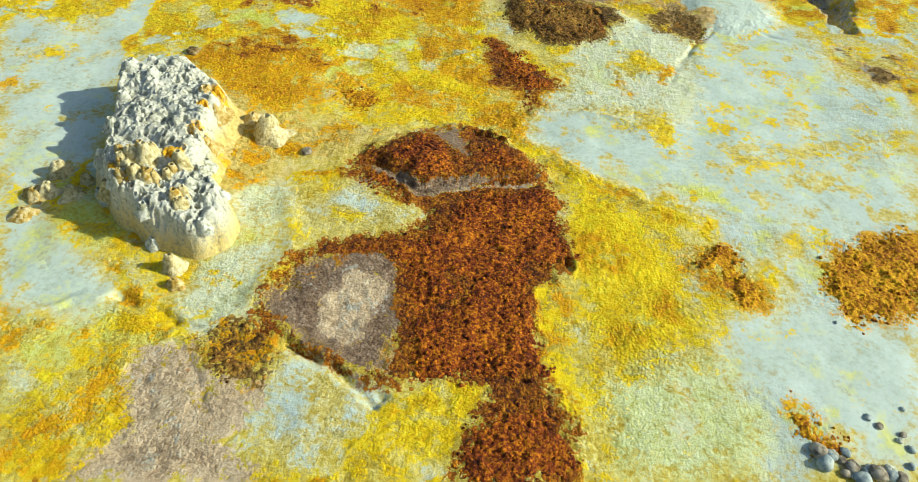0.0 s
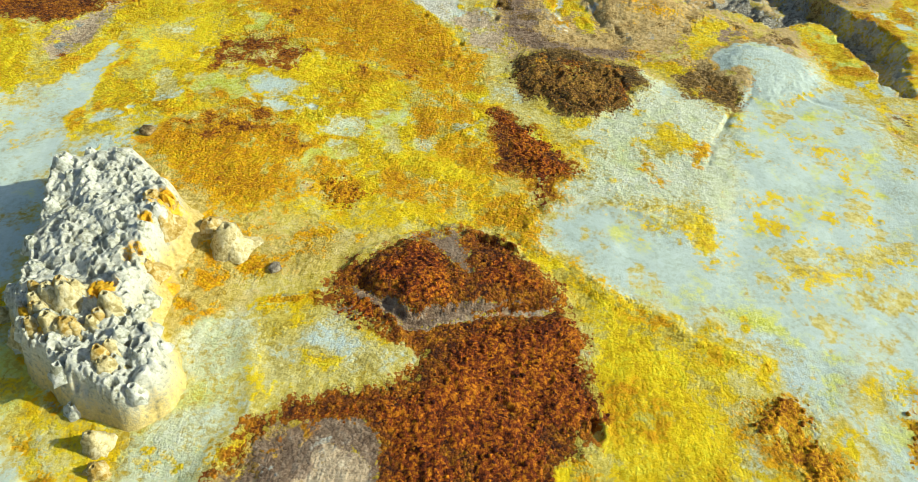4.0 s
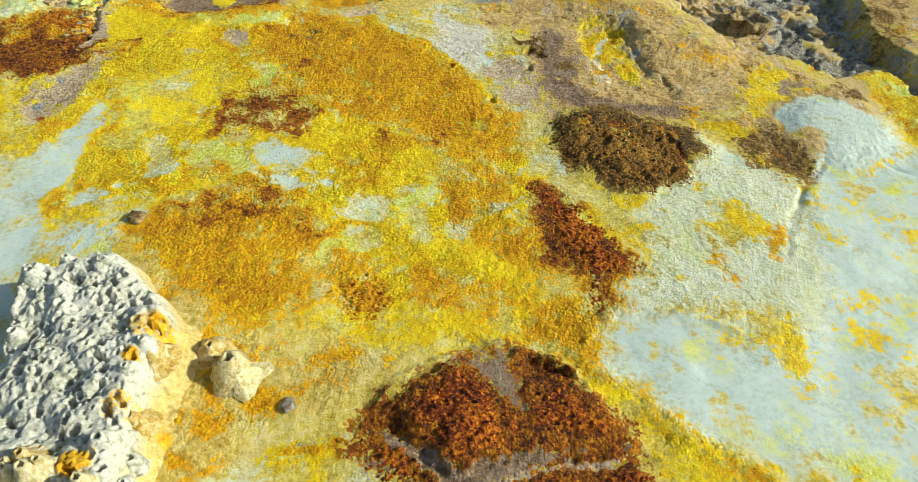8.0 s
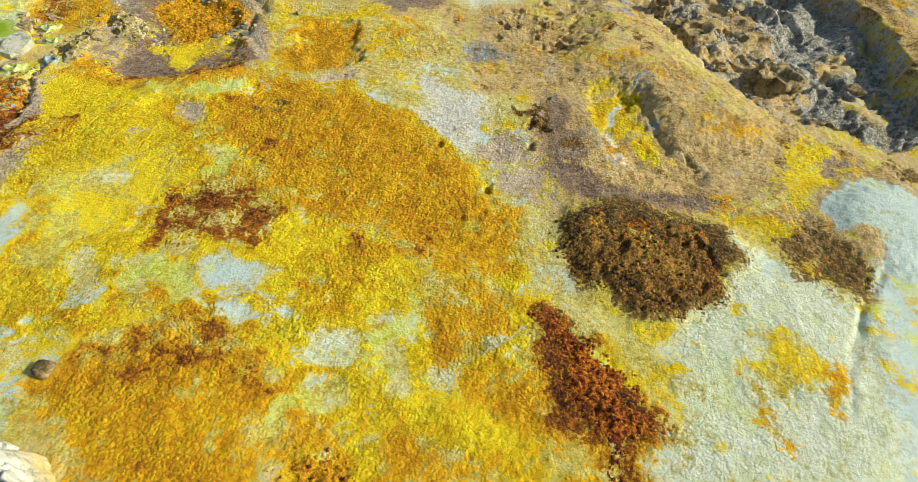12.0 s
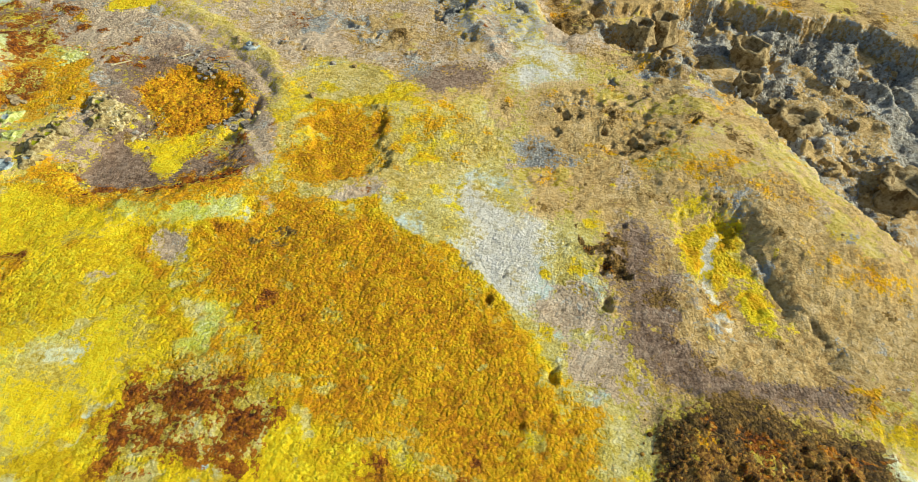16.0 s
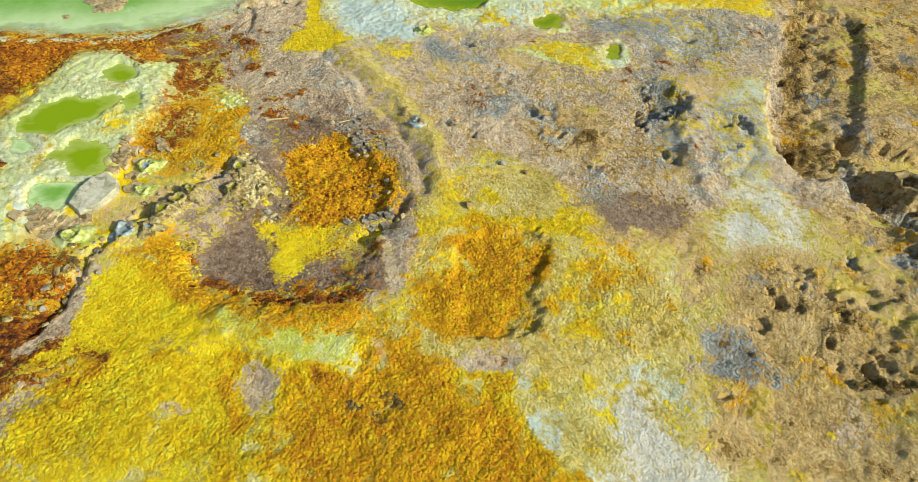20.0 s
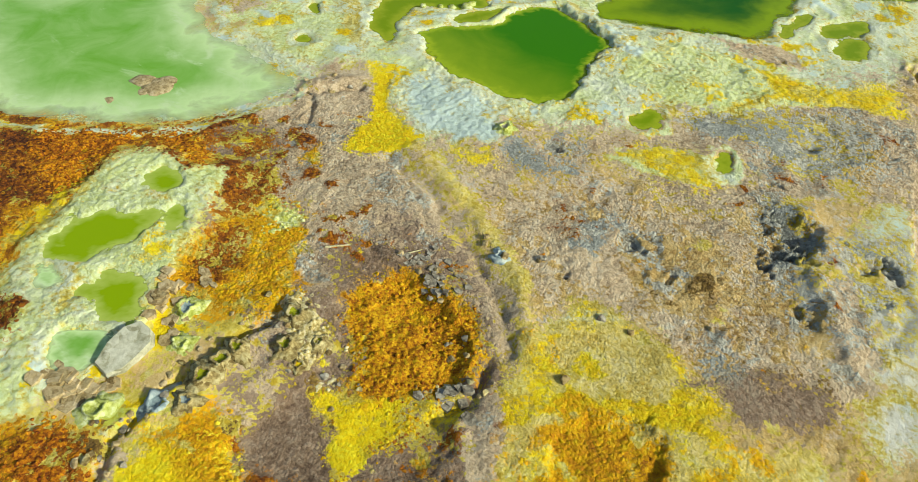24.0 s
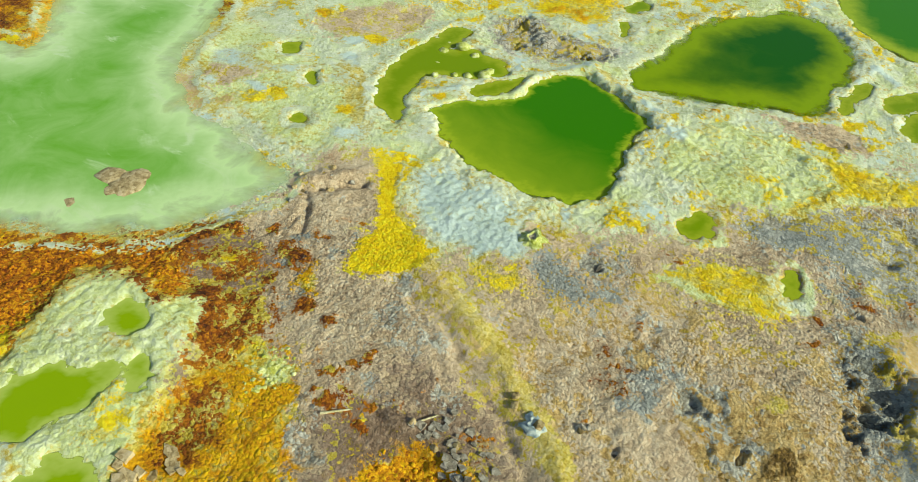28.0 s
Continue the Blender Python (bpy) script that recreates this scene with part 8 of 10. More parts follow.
pool([(-12.9, 52.3), (-12.6, 53.9), (-11.9, 56.3), (-11.8, 58), (-10.1, 60.1), (-8.2, 61.7), (-6.4, 60.3), (-5.4, 58.4), (-6.1, 55.7), (-6.1, 53.9), (-8.3, 53.1), (-11, 52.2), (-12.1, 51.8)], -0.030, .6, 0.025, "dark", "dark green brine pool with an olive margin", 1.5, 0.5)
pool([(-7.6, 64.4), (-0.7, 72.2), (0.2, 61.7), (-3.7, 59.4), (-5.1, 60.4), (-6.3, 61.5)], -0.030, .6, 0.030, "green", "green brine pool behind a white salt rim", 1.2, 0)
pool([(-6.1, 54.5), (-5.9, 55.9), (-5.2, 57.2), (-4.8, 57), (-5.3, 55.6), (-5.6, 54.4)], -0.025, .2, 0.025, "olive", "small olive brine channel between salt rims", .4, 0)
pool([(-4.7, 56.2), (-3.9, 57.4), (-3, 58.2), (-3, 56.7), (-4.2, 55.3)], -0.025, .2, 0.025, "olive", "small olive brine channel between salt rims", .4, 0)
pool([(-4, 55.6), (-3, 56.5), (-2.6, 54.9), (-3.6, 54)], -0.025, .2, 0.025, "olive", "small olive brine channel between salt rims", .4, 0)
pool([(-34.0, 46.3), (-28.6, 50.1), (-27.1, 48.2), (-26.6, 46.5), (-26.1, 44.8), (-24.5, 43.9), (-23.5, 43.0), (-22.3, 43.4), (-20.6, 42.6), (-19.2, 42.4), (-19.2, 41.5), (-19.7, 40.5), (-20.2, 39.5), (-20.9, 38.4), (-22.6, 37.4), (-24.6, 36.5), (-26.8, 35.6), (-35.2, 40.6), (-32.1, 42.7), (-31.0, 42.7), (-31.0, 43.5)], -0.05, .15, .03, "milky", "wide milky green lagoon with pale salt edges", 2.2, 0)
pool([(-9.2, 46.5), (-8.8, 47.1), (-8.3, 46.8), (-8.2, 46.2), (-8.6, 45.8), (-9.1, 45.9)], -0.010, .15, 0.020, "olive", "small round olive brine pit in salt", .40, 0)
pool([(-6.4, 45.7), (-6.1, 46.2), (-5.7, 45.8), (-5.8, 45.3), (-6.2, 45.1)], -0.010, .15, 0.015, "olive", "small yellow-green brine pit in crusted salt", .40, 0)
pool([(-22.3, 46.7), (-21.9, 46.9), (-21.5, 46.4), (-21.8, 46.3)], -0.030, .3, 0.015, "olive", "tiny dark green brine hole in salt", .40, 0)
pool([(-24, 47.8), (-23.6, 48.2), (-23.1, 47.7), (-23.5, 47.3)], -0.030, .2, 0.015, "olive", "tiny green brine hole in pale salt", .40, 0)
pool([(-21, 44.6), (-20.7, 44.8), (-20.4, 44.5), (-20.7, 44.3)], -0.030, .2, 0.015, "olive", "tiny green brine hole in pale salt", .40, 0)
pool([(-14.7, 57.5), (-14.2, 58.7), (-13.7, 58.2), (-14, 57.1)], -0.030, .2, 0.020, "olive", "small olive brine pool in white salt", .3, 0)
pool([(-14.4, 56.2), (-13.9, 56.3), (-13.7, 55.1), (-14, 54.9)], -0.030, .2, 0.015, "olive", "small brine channel beside the salt rim", .3, 0)
pool([(-19.36, 33.25), (-19.77, 33.89), (-19.56, 34.68), (-18.82, 34.91), (-18.40, 35.43), (-18.06, 34.93), (-18.39, 34.19), (-18.73, 33.50)], -0.01, .15, 0.01, "lime", "lime green terrace pool in pale salt", .35, 0)
pool([(-17.91, 32.67), (-17.63, 33.20), (-17.38, 33.63), (-16.95, 33.83), (-16.59, 33.32), (-16.51, 32.85), (-16.72, 32.46), (-17.24, 32.72)], -0.01, .15, 0.01, "lime", "lime green terrace pool in pale salt", .35, 0)
pool([(-17.10, 31.53), (-17.07, 31.99), (-16.62, 32.28), (-16.24, 31.88), (-16.30, 31.37), (-16.70, 31.28)], -0.01, .15, 0.01, "milky", "milky green terrace pool in pale salt", .35, 0)
pool([(-19.52, 36.39), (-19.40, 36.77), (-18.85, 36.60), (-18.87, 36.16), (-19.16, 36.11)], -0.01, .12, 0.01, "lime", "tiny lime green terrace pool", .40, 0)
pool([(-17.96, 35.48), (-17.93, 35.83), (-17.60, 35.69), (-17.56, 35.28)], -0.01, .12, 0.01, "lime", "tiny lime green terrace pool", .40, 0)
pool([(-19.23, 32.53), (-19.07, 32.85), (-18.62, 32.74), (-18.67, 32.40)], -0.01, .12, 0.01, "milky", "pale milky terrace pool in salt", .40, 0)

# ---------------------------------------------------------------- the ground sheet
# the field goes on past the mapped deposits: sulphur yellow, salt and ochre in broad fields
blank = 1 - smooth(np.max([MASK[k] for k in DEPOSITS], 0), 0.15, 0.5)
for kind, size, seed, level in (("yellow", 5.0, 881, -0.25), ("ochre", 6.0, 885, 0.18), ("white", 6.5, 889, 0.12), ("tan", 9.0, 893, 0.22), ("rust", 4.0, 897, 0.42)):
    MASK[kind] = np.maximum(MASK[kind], (blank * (0.5 if kind == "rust" else 0.9) * smooth(fbm(GX, GY, size, 5, seed, 0.6), level - 0.1, level + 0.15)).astype(np.float32))
FIRST = {k: MASK[k].copy() for k in DEPOSITS}
for host, guest, share, size, seed in (("yellow", "ochre", 0.30, 1.6, 301), ("yellow", "bright", 0.50, 1.4, 311), ("yellow", "lime", 0.10, 1.8, 303), ("yellow", "cream", 0.02, 0.9, 309), ("yellow", "white", -0.10, 1.5, 305),
                                       ("ochre", "rust", -0.34, 0.9, 313), ("dark", "rust", 0.30, 0.8, 315), ("ochre", "yellow", 0.14, 0.8, 317), ("ochre", "bright", -0.12, 1.5, 318), ("taupe", "rust", -0.30, 0.9, 321),
                                       ("taupe", "tan", 0.0, 2.4, 324), ("taupe", "grey", -0.08, 1.1, 325), ("taupe", "slate", -0.20, 1.7, 327), ("tan", "ochre", -0.06, 1.3, 329), ("tan", "yellow", -0.30, 0.9, 331), ("tan", "dark", -0.10, 0.9, 333), ("tan", "peach", 0.02, 1.9, 334),
                                       ("tan", "taupe", -0.15, 1.6, 337), ("tan", "slate", -0.15, 1.2, 338), ("tan", "cream", -0.12, 0.8, 339), ("white", "yellow", -0.26, 1.5, 341), ("white", "lime", 0.06, 1.3, 343), ("white", "cream", 0.10, 1.1, 345),
                                       ("limewhite", "palelime", 0.28, 1.4, 349), ("limewhite", "white", 0.10, 1.1, 350), ("palelime", "limewhite", 0.15, 0.9, 351), ("palelime", "bright", -0.10, 1.2, 352), ("limewhite", "yellow", 0.04, 1.2, 353), ("lime", "limewhite", 0.62, 0.9, 357),
                                       ("cream", "yellow", 0.02, 1.2, 361), ("ochre", "cream", -0.30, 0.7, 319), ("cream", "white", 0.25, 0.9, 365), ("rust", "ochre", 0.30, 0.7, 369),
                                       ("rust", "dark", 0.25, 0.9, 373), ("grey", "tan", 0.4, 1.5, 377), ("peach", "ochre", 0.25, 0.9, 381), ("dark", "ochre", 0.25, 0.6, 385)):
    patch = np.clip(share + 1.5 * fbm(GX, GY, size, 5, seed, 0.65), 0, 0.62 if guest in CRISP else 0.88)
    bare = (1 - smooth(FIRST["taupe"], 0.2, 0.7)) * (1 - 0.9 * smooth(FIRST["grey"], 0.2, 0.7)) if host == "tan" else 1.0
    patch = (smooth(FIRST[host], 0.3, 0.9) * bare * patch * (1 - 0.35 * SETTLED)).astype(np.float32)
    if KINDS.index(guest) < KINDS.index(host):
        for other in KINDS[KINDS.index(guest) + 1:len(DEPOSITS)]:
            if other not in ("rust", "dark"):
                MASK[other] *= 1 - 0.9 * smooth(patch, 0.22, 0.75)
    MASK[guest] = np.maximum(MASK[guest], patch)
for kind, share in TEXTURE.items():
    MASK["grit"] = np.where(MASK[kind] > 0.35, MASK["grit"] * (1 - MASK[kind]) + share * MASK[kind], MASK["grit"] + 0.0)
MASK["grit"] = np.clip(np.where(MASK["grit"] < 0.05, 0.55, MASK["grit"]) * (1 + 0.45 * fbm(GX, GY, 2.5, 3, 389)), 0, 1.3).astype(np.float32)
SALT = smooth(MASK["limewhite"] + MASK["palelime"] + MASK["lumpy"], 0.2, 0.9) * (0.35 + 0.65 * np.maximum(smooth(GY, 40, 44), smooth(-GX, 15, 17)))
lump, _ = cells(GX + 0.08 * fbm(GX, GY, 0.4, 2, 3), GY, 0.15, 71)
radius = np.hypot(GX + 7.7, GY - 15.6) + 0.9 * fbm(GX, GY, 1.6, 3, 77)
APRON = smooth(MASK["peach"], 0.2, 0.8)
HEIGHT += APRON * 0.022 * np.abs(np.sin(radius * 8.0 + 2 * fbm(GX, GY, 0.5, 2, 79)))
HEIGHT += (1 - POOLED) * SALT * (0.050 * np.clip(1 - 1.5 * lump * lump, 0, 1) * smooth(MASK["lumpy"] + 0.3 + 0.5 * fbm(GX, GY, 1.2, 3, 73), 0.0, 0.9) + 0.05 * fbm(GX, GY, 0.7, 4, 75))
GRIT = np.clip(MASK["ochre"] + MASK["rust"] + 0.7 * MASK["yellow"] + MASK["dark"] + 0.4 * MASK["tan"], 0, 1) * (1 - MASK["wet"])
lump, _ = cells(GX, GY, 0.16, 81)
HEIGHT += (1 - POOLED) * GRIT * 0.055 * np.clip(1 - lump, 0, 1)
HEIGHT += MASK["grit"] * (1 - POOLED) * (1 - MASK["wet"]) * (0.022 * fbm(GX, GY, 0.2, 2, 91) + 0.06 * fbm(GX, GY, 0.55, 3, 93))
ROCK = smooth(MASK["grey"], 0.3, 1.0)
crag = np.abs(fbm(GX + 0.5 * fbm(GX, GY, 1.5, 3, 8), GY, 2.2, 5, 95, 0.55))
HEIGHT += ROCK * (0.9 * crag - 0.22)
MUD = smooth(MASK["taupe"], 0.3, 1.0)
HEIGHT += MUD * (1 - POOLED) * (0.07 * np.abs(fbm(GX, GY, 0.45, 4, 97, 0.6)) - 0.02)
EARTH = smooth(MASK["tan"], 0.3, 1.0)
HEIGHT += EARTH * (0.10 * np.abs(fbm(GX, GY, 1.1, 4, 98, 0.6)) - 0.03)

me, _ = sheet_mesh("ground", GX, GY, HEIGHT)
for k, group in enumerate(GROUPS):
    layer = me.attributes.new("deposit_%d" % k, "FLOAT_COLOR", "POINT")
    data = np.zeros((GX.size, 4), np.float32)
    for c, name in enumerate(group):
        data[:, c] = MASK[name].ravel()
    layer.data.foreach_set("color", data.ravel())
lay("ground", me, ground_material(), "crusted mineral ground in yellow, ochre, cream and grey", "ground", "structure")


def pool_water(outline, level, slope, look_of, label, shoal):
    (x0, y0), (x1, y1) = np.array(outline).min(0) - 0.6, np.array(outline).max(0) + 0.6
    step = 0.12 if look_of == "milky" and slope > 1 else 0.06
    x, y = np.meshgrid(np.arange(x0, x1, step), np.arange(y0, y1, step))
    d = outline_distance(*ragged(x, y, 0.9 if slope >= 0.3 else 0.5), rounded(outline)) + (0.36 if look_of == "lime" else 0.22) * fbm(x, y, 0.7, 5, 621, 0.6)
    d = d - (0.22 if look_of in ("lime", "milky") else 0.03)
    near = d < (0.25 if slope >= 0.4 else 0.12)
    keep = near[:-1, :-1] & near[1:, 1:] & near[1:, :-1] & near[:-1, 1:]
    me, used = sheet_mesh("water", x, y, np.full(x.shape, level - 0.02), keep)
    layer = me.attributes.new("depth", "FLOAT", "POINT")
    d = d + np.minimum(0.35 * slope, 0.4) * fbm(x, y, 1.5, 4, 19) * smooth(-d, 0.05, 0.5)
    lean = np.clip(1 - shoal * (1 - (0.75 * (y - y0) / (y1 - y0) + 0.25 * (x - x0) / (x1 - x0)) * 1.7), 0, 1)
    layer.data.foreach_set("value", (smooth(-d, -0.05, slope * 1.3) * lean).ravel()[used].astype(np.float32))
    lay("pool", me, WATER[look_of], label, "pool", "structure")


WATER = {
    "green": water_material("green_brine", (0.34, 0.44, 0.02), (0.045, 0.20, 0.001)),
    "dark": water_material("dark_green_brine", (0.24, 0.35, 0.003), (0.016, 0.105, 0.002)),
    "olive": water_material("olive_brine", (0.34, 0.40, 0.02), (0.20, 0.30, 0.004)),
    "milky": water_material("milky_green_brine", (0.60, 0.78, 0.38), (0.15, 0.40, 0.015), 0.15),
    "lime": water_material("lime_green_brine", (0.44, 0.53, 0.10), (0.27, 0.40, 0.005)),
}
for p in POOLS:
    pool_water(*p)

# ---------------------------------------------------------------- granular crust patches
CRUST_TONES = {
    "rust": ((0.045, 0.008, 0.002), (0.24, 0.045, 0.003), (0.62, 0.22, 0.006)),
    "ochre": ((0.22, 0.06, 0.002), (0.55, 0.24, 0.003), (0.78, 0.48, 0.012)),
    "amber": ((0.14, 0.030, 0.002), (0.44, 0.14, 0.003), (0.72, 0.34, 0.008)),
    "gold": ((0.40, 0.17, 0.002), (0.76, 0.49, 0.005), (0.86, 0.72, 0.05)),
    "cream": ((0.36, 0.27, 0.08), (0.64, 0.53, 0.24), (0.79, 0.71, 0.46)),
    "lime": ((0.42, 0.43, 0.06), (0.66, 0.68, 0.22), (0.79, 0.81, 0.48)),
    "dark": ((0.045, 0.018, 0.004), (0.20, 0.090, 0.014), (0.44, 0.25, 0.04)),
}
CRUST = {kind: mineral(kind + "_crust", tones, 15, 0.03, broad_scale=0.9) for kind, tones in CRUST_TONES.items()}
NODULE = {}


def nodule_mesh(kind, seed):
    """One rounded grain of a crust, a little knobbly."""
    if (kind, seed) not in NODULE:
        bm = bmesh.new()
        bmesh.ops.create_icosphere(bm, subdivisions=2, radius=1)
        for v in bm.verts:
            n = v.co.normalized()
            v.co = n * (1 + 0.45 * noise.noise(n * 1.6 + Vector((seed * 4.3, 0, 0))) + 0.15 * noise.noise(n * 4 + Vector((0, seed, 0))))
            v.co.z *= 0.8
        me = bpy.data.meshes.new("nodule")
        bm.to_mesh(me)
        bm.free()
        me.polygons.foreach_set("use_smooth", np.ones(len(me.polygons), bool))
        if ("paint", kind) not in NODULE:
            NODULE["paint", kind] = mineral(kind + "_nodule", CRUST_TONES[kind], 18, 0.02, broad_scale=0.9, vary=0.8)
        me.materials.append(NODULE["paint", kind])
        NODULE[kind, seed] = me
    return NODULE[kind, seed]


def crust(kind, label, outline, height=0.05, grain=0.10, seed=1):
    """A thin crust of rounded grains that lies on the ground and breaks up at its edge."""
    (x0, y0), (x1, y1) = np.array(outline).min(0) - 0.4, np.array(outline).max(0) + 0.4
    x, y = np.meshgrid(np.arange(x0, x1, 0.034), np.arange(y0, y1, 0.034))
    d = outline_distance(*ragged(x, y), rounded(outline))
    d = d + (0.75 if kind == "dark" else 0.30) * fbm(x, y, 0.9, 5, 201 + seed, 0.65)
    c, tone = cells(x, y, grain * 0.7, 211 + seed)
    c2, tone2 = cells(x, y, grain * 2.3, 221 + seed)
    holes = smooth(fbm(x, y, 1.1, 5, 231 + seed, 0.6), 0.18, 0.45)
    there = (tone > smooth(d, -1.1, 0.45)).astype(float)
    body = height * smooth(-d, -0.05, 0.5) * (1 - holes) - 0.020
    grains = np.clip(1 - c * c * 1.6, 0, 1) * (0.35 + 0.65 * tone) * 0.034 + np.clip(1 - c2 * c2, 0, 1) * tone2 * 0.014
    z = body + grains * smooth(-d, -0.45, 0.1) * there * (1 - 0.8 * holes)
    keep = d[:-1, :-1] < 0.4
    me, _ = sheet_mesh("crust", x, y, ground_at(x, y) + np.maximum(z, -0.03), keep)
    middle = np.mean(outline, 0)
    thing = tagged(new("mineral_crust"), label, "mineral crust", "mineral crusts on the ground")
    thing.location = (*middle, float(ground_at(*middle)))
    bed = lay("crust_bed", me, CRUST[kind], parent=thing)
    bed.location = -thing.location
    rng = np.random.RandomState(900 + seed)
    solid = np.argwhere((d < 0.12) & (holes < 0.6))
    for row, col in solid[rng.permutation(len(solid))[:min(240, len(solid) // 90)]]:
        ob = new("nodule", nodule_mesh(kind, rng.randint(4)))
        size = rng.uniform(0.022, 0.055)
        ob.parent = thing
        ob.location = Vector((x[row, col], y[row, col], float(ground_at(x[row, col], y[row, col]) + max(z[row, col], -0.02)) + 0.2 * size)) - thing.location
        ob.rotation_euler, ob.scale = (0, 0, rng.uniform(0, 6.3)), (size, size * rng.uniform(0.7, 1.2), size)


crust("rust", "rust-red granular salt crust split by a grey seam", [(-1.4, 15.3), (-0.8, 16.4), (-0.2, 16.9), (0.4, 16.3), (1.1, 15.7), (1.5, 16.2), (1.6, 16.7), (2.6, 16.3), (3.2, 16.0), (3.7, 15.7), (1.9, 15.5), (0.6, 15.1), (-0.1, 14.8), (-0.8, 15.1)], .05, .10, 0)
crust("rust", "large rust-red granular salt crust", [(1.1, 14.6), (3.8, 15.3), (3.9, 13.3), (4.1, 12.4), (3.5, 11.9), (3.0, 11.9), (3.1, 10.1), (3.3, 8.8), (2.9, 8.7), (2.3, 8.7), (1.6, 8.6), (1.0, 8.3), (0.4, 8.1), (0.1, 9.7), (0.1, 10.8), (-0.2, 11.7), (-1.0, 11.8), (-2.1, 11.7), (-1.6, 12.2), (-0.2, 12.6), (0.6, 13.1), (0.8, 13.4)], .05, .10, 1)
crust("rust", "small rust-brown granular crust beside yellow sulphur", [(1.6, 7.2), (2.3, 8.0), (3.4, 8.0), (3.9, 7.2), (4.0, 6.4), (1.6, 6.1)], .05, .10, 2)
crust("rust", "rust-brown granular crust along a grey seam", [(-2.2, 15.1), (-1.3, 15.1), (-0.3, 14.1), (-0.5, 13.9), (-1.5, 14.2)], .04, .10, 3)
crust("dark", "brown granular crust on grey mud", [(-4.1, 8.6), (-3.8, 9.5), (-3.4, 9.3), (-2.6, 9.2), (-2.7, 8.5), (-3.4, 8.0)], .04, .10, 4)
crust("ochre", "ochre granular crust on white salt", [(6.8, 12.7), (7.3, 13.0), (8.3, 13.6), (8.7, 13.2), (8.6, 12.5), (9.0, 11.9), (8.7, 11.3), (8.3, 11.2), (7.8, 11.7), (7.4, 12.3)], .045, .10, 5)
crust("ochre", "broad ochre-brown granular crust on white salt", [(10.8, 13.1), (11.4, 13.7), (12.2, 14.1), (12.8, 14.5), (14.2, 14.8), (12.9, 11.6), (11.7, 11.4), (10.8, 11.0), (10.8, 11.5), (10.5, 12.0), (10.5, 12.4)], .05, .10, 6)
crust("ochre", "ochre granular crust strip on white salt", [(8.4, 8.6), (8.8, 8.8), (9.2, 8.7), (9.1, 8.0), (9.6, 7.9), (9.7, 7.4), (8.9, 7.4), (8.7, 7.7)], .04, .10, 7)
crust("rust", "rust-red granular crust tongue in yellow ground", [(1.2, 23.3), (2.0, 23.2), (3.0, 22.1), (3.6, 21.5), (3.5, 20.9), (4.2, 20.2), (3.4, 20.1), (3.1, 19.6), (3.0, 18.8), (2.8, 18.9), (3.0, 19.8), (2.4, 20.6), (1.7, 21.0), (1.9, 22.0), (1.5, 22.6)], .05, .10, 8)
crust("dark", "dark brown knobbly crust on cream ground", [(2.1, 26.5), (3.1, 26.8), (4.3, 26.0), (5.6, 26.8), (6.1, 25.8), (6.0, 24.7), (6.3, 24.2), (5.5, 23.6), (4.3, 23.4), (3.6, 23.4), (3.1, 24.1), (2.4, 24.2), (1.9, 25.0)], .012, .09, 9)
crust("ochre", "ochre granular crust in yellow ground", [(-3.5, 19.0), (-3.0, 19.3), (-2.1, 19.2), (-1.8, 18.2), (-2.3, 17.8), (-3.0, 18.1)], .03, .10, 10)
crust("ochre", "orange-ochre granular crust in a mud hollow", [(-12.9, 35.8), (-12.7, 36.7), (-11.6, 37.4), (-10.5, 37.1), (-9.6, 36.5), (-9.0, 35.8), (-9.4, 35.2), (-9.9, 34.5), (-10.5, 34.0), (-11.2, 33.8), (-11.9, 34.7)], .035, .085, 11)
crust("rust", "rust-red crust rim under the mud hollow", [(-12.3, 31.2), (-11.8, 31.1), (-10.7, 31.4), (-10.2, 31.9), (-9.0, 32.0), (-8.3, 32.8), (-8.0, 32.6), (-8.8, 31.8), (-10.0, 31.4), (-10.8, 31.1), (-11.9, 30.9)], .03, .09, 12)
crust("amber", "rust-orange granular crust beside a fissure", [(-16.4, 29.6), (-16.0, 30.5), (-15.0, 30.5), (-14.4, 30.1), (-14.2, 29.4), (-14.4, 28.9), (-14.9, 28.3)], .02, .09, 13)
crust("amber", "broad rust-orange granular crust beside lime salt", [(-24.4, 36.2), (-22.5, 37.3), (-20.6, 38.4), (-19.8, 38.4), (-18.7, 37.9), (-18.6, 37.1), (-19.9, 37.6), (-20.7, 37.3), (-21.2, 36.6), (-21.0, 35.5), (-21.1, 34.2)], .02, .09, 14)
crust("gold", "golden yellow granular crust below an orange crust", [(-11.1, 32.8), (-11.0, 33.6), (-10.3, 34.1), (-9.4, 34.9), (-9.0, 34.5), (-9.7, 33.9), (-9.4, 33.7), (-10.2, 33.3), (-10.3, 32.5), (-10.0, 31.8), (-10.6, 32.3)], .02, .085, 15)
crust("gold", "golden orange granular crust beside grey mud", [(-13.5, 31.4), (-13.2, 31.8), (-12.2, 31.5), (-12.0, 31.1), (-11.0, 31.3), (-11.0, 31.1), (-11.9, 30.8), (-12.9, 31.1)], .02, .085, 16)
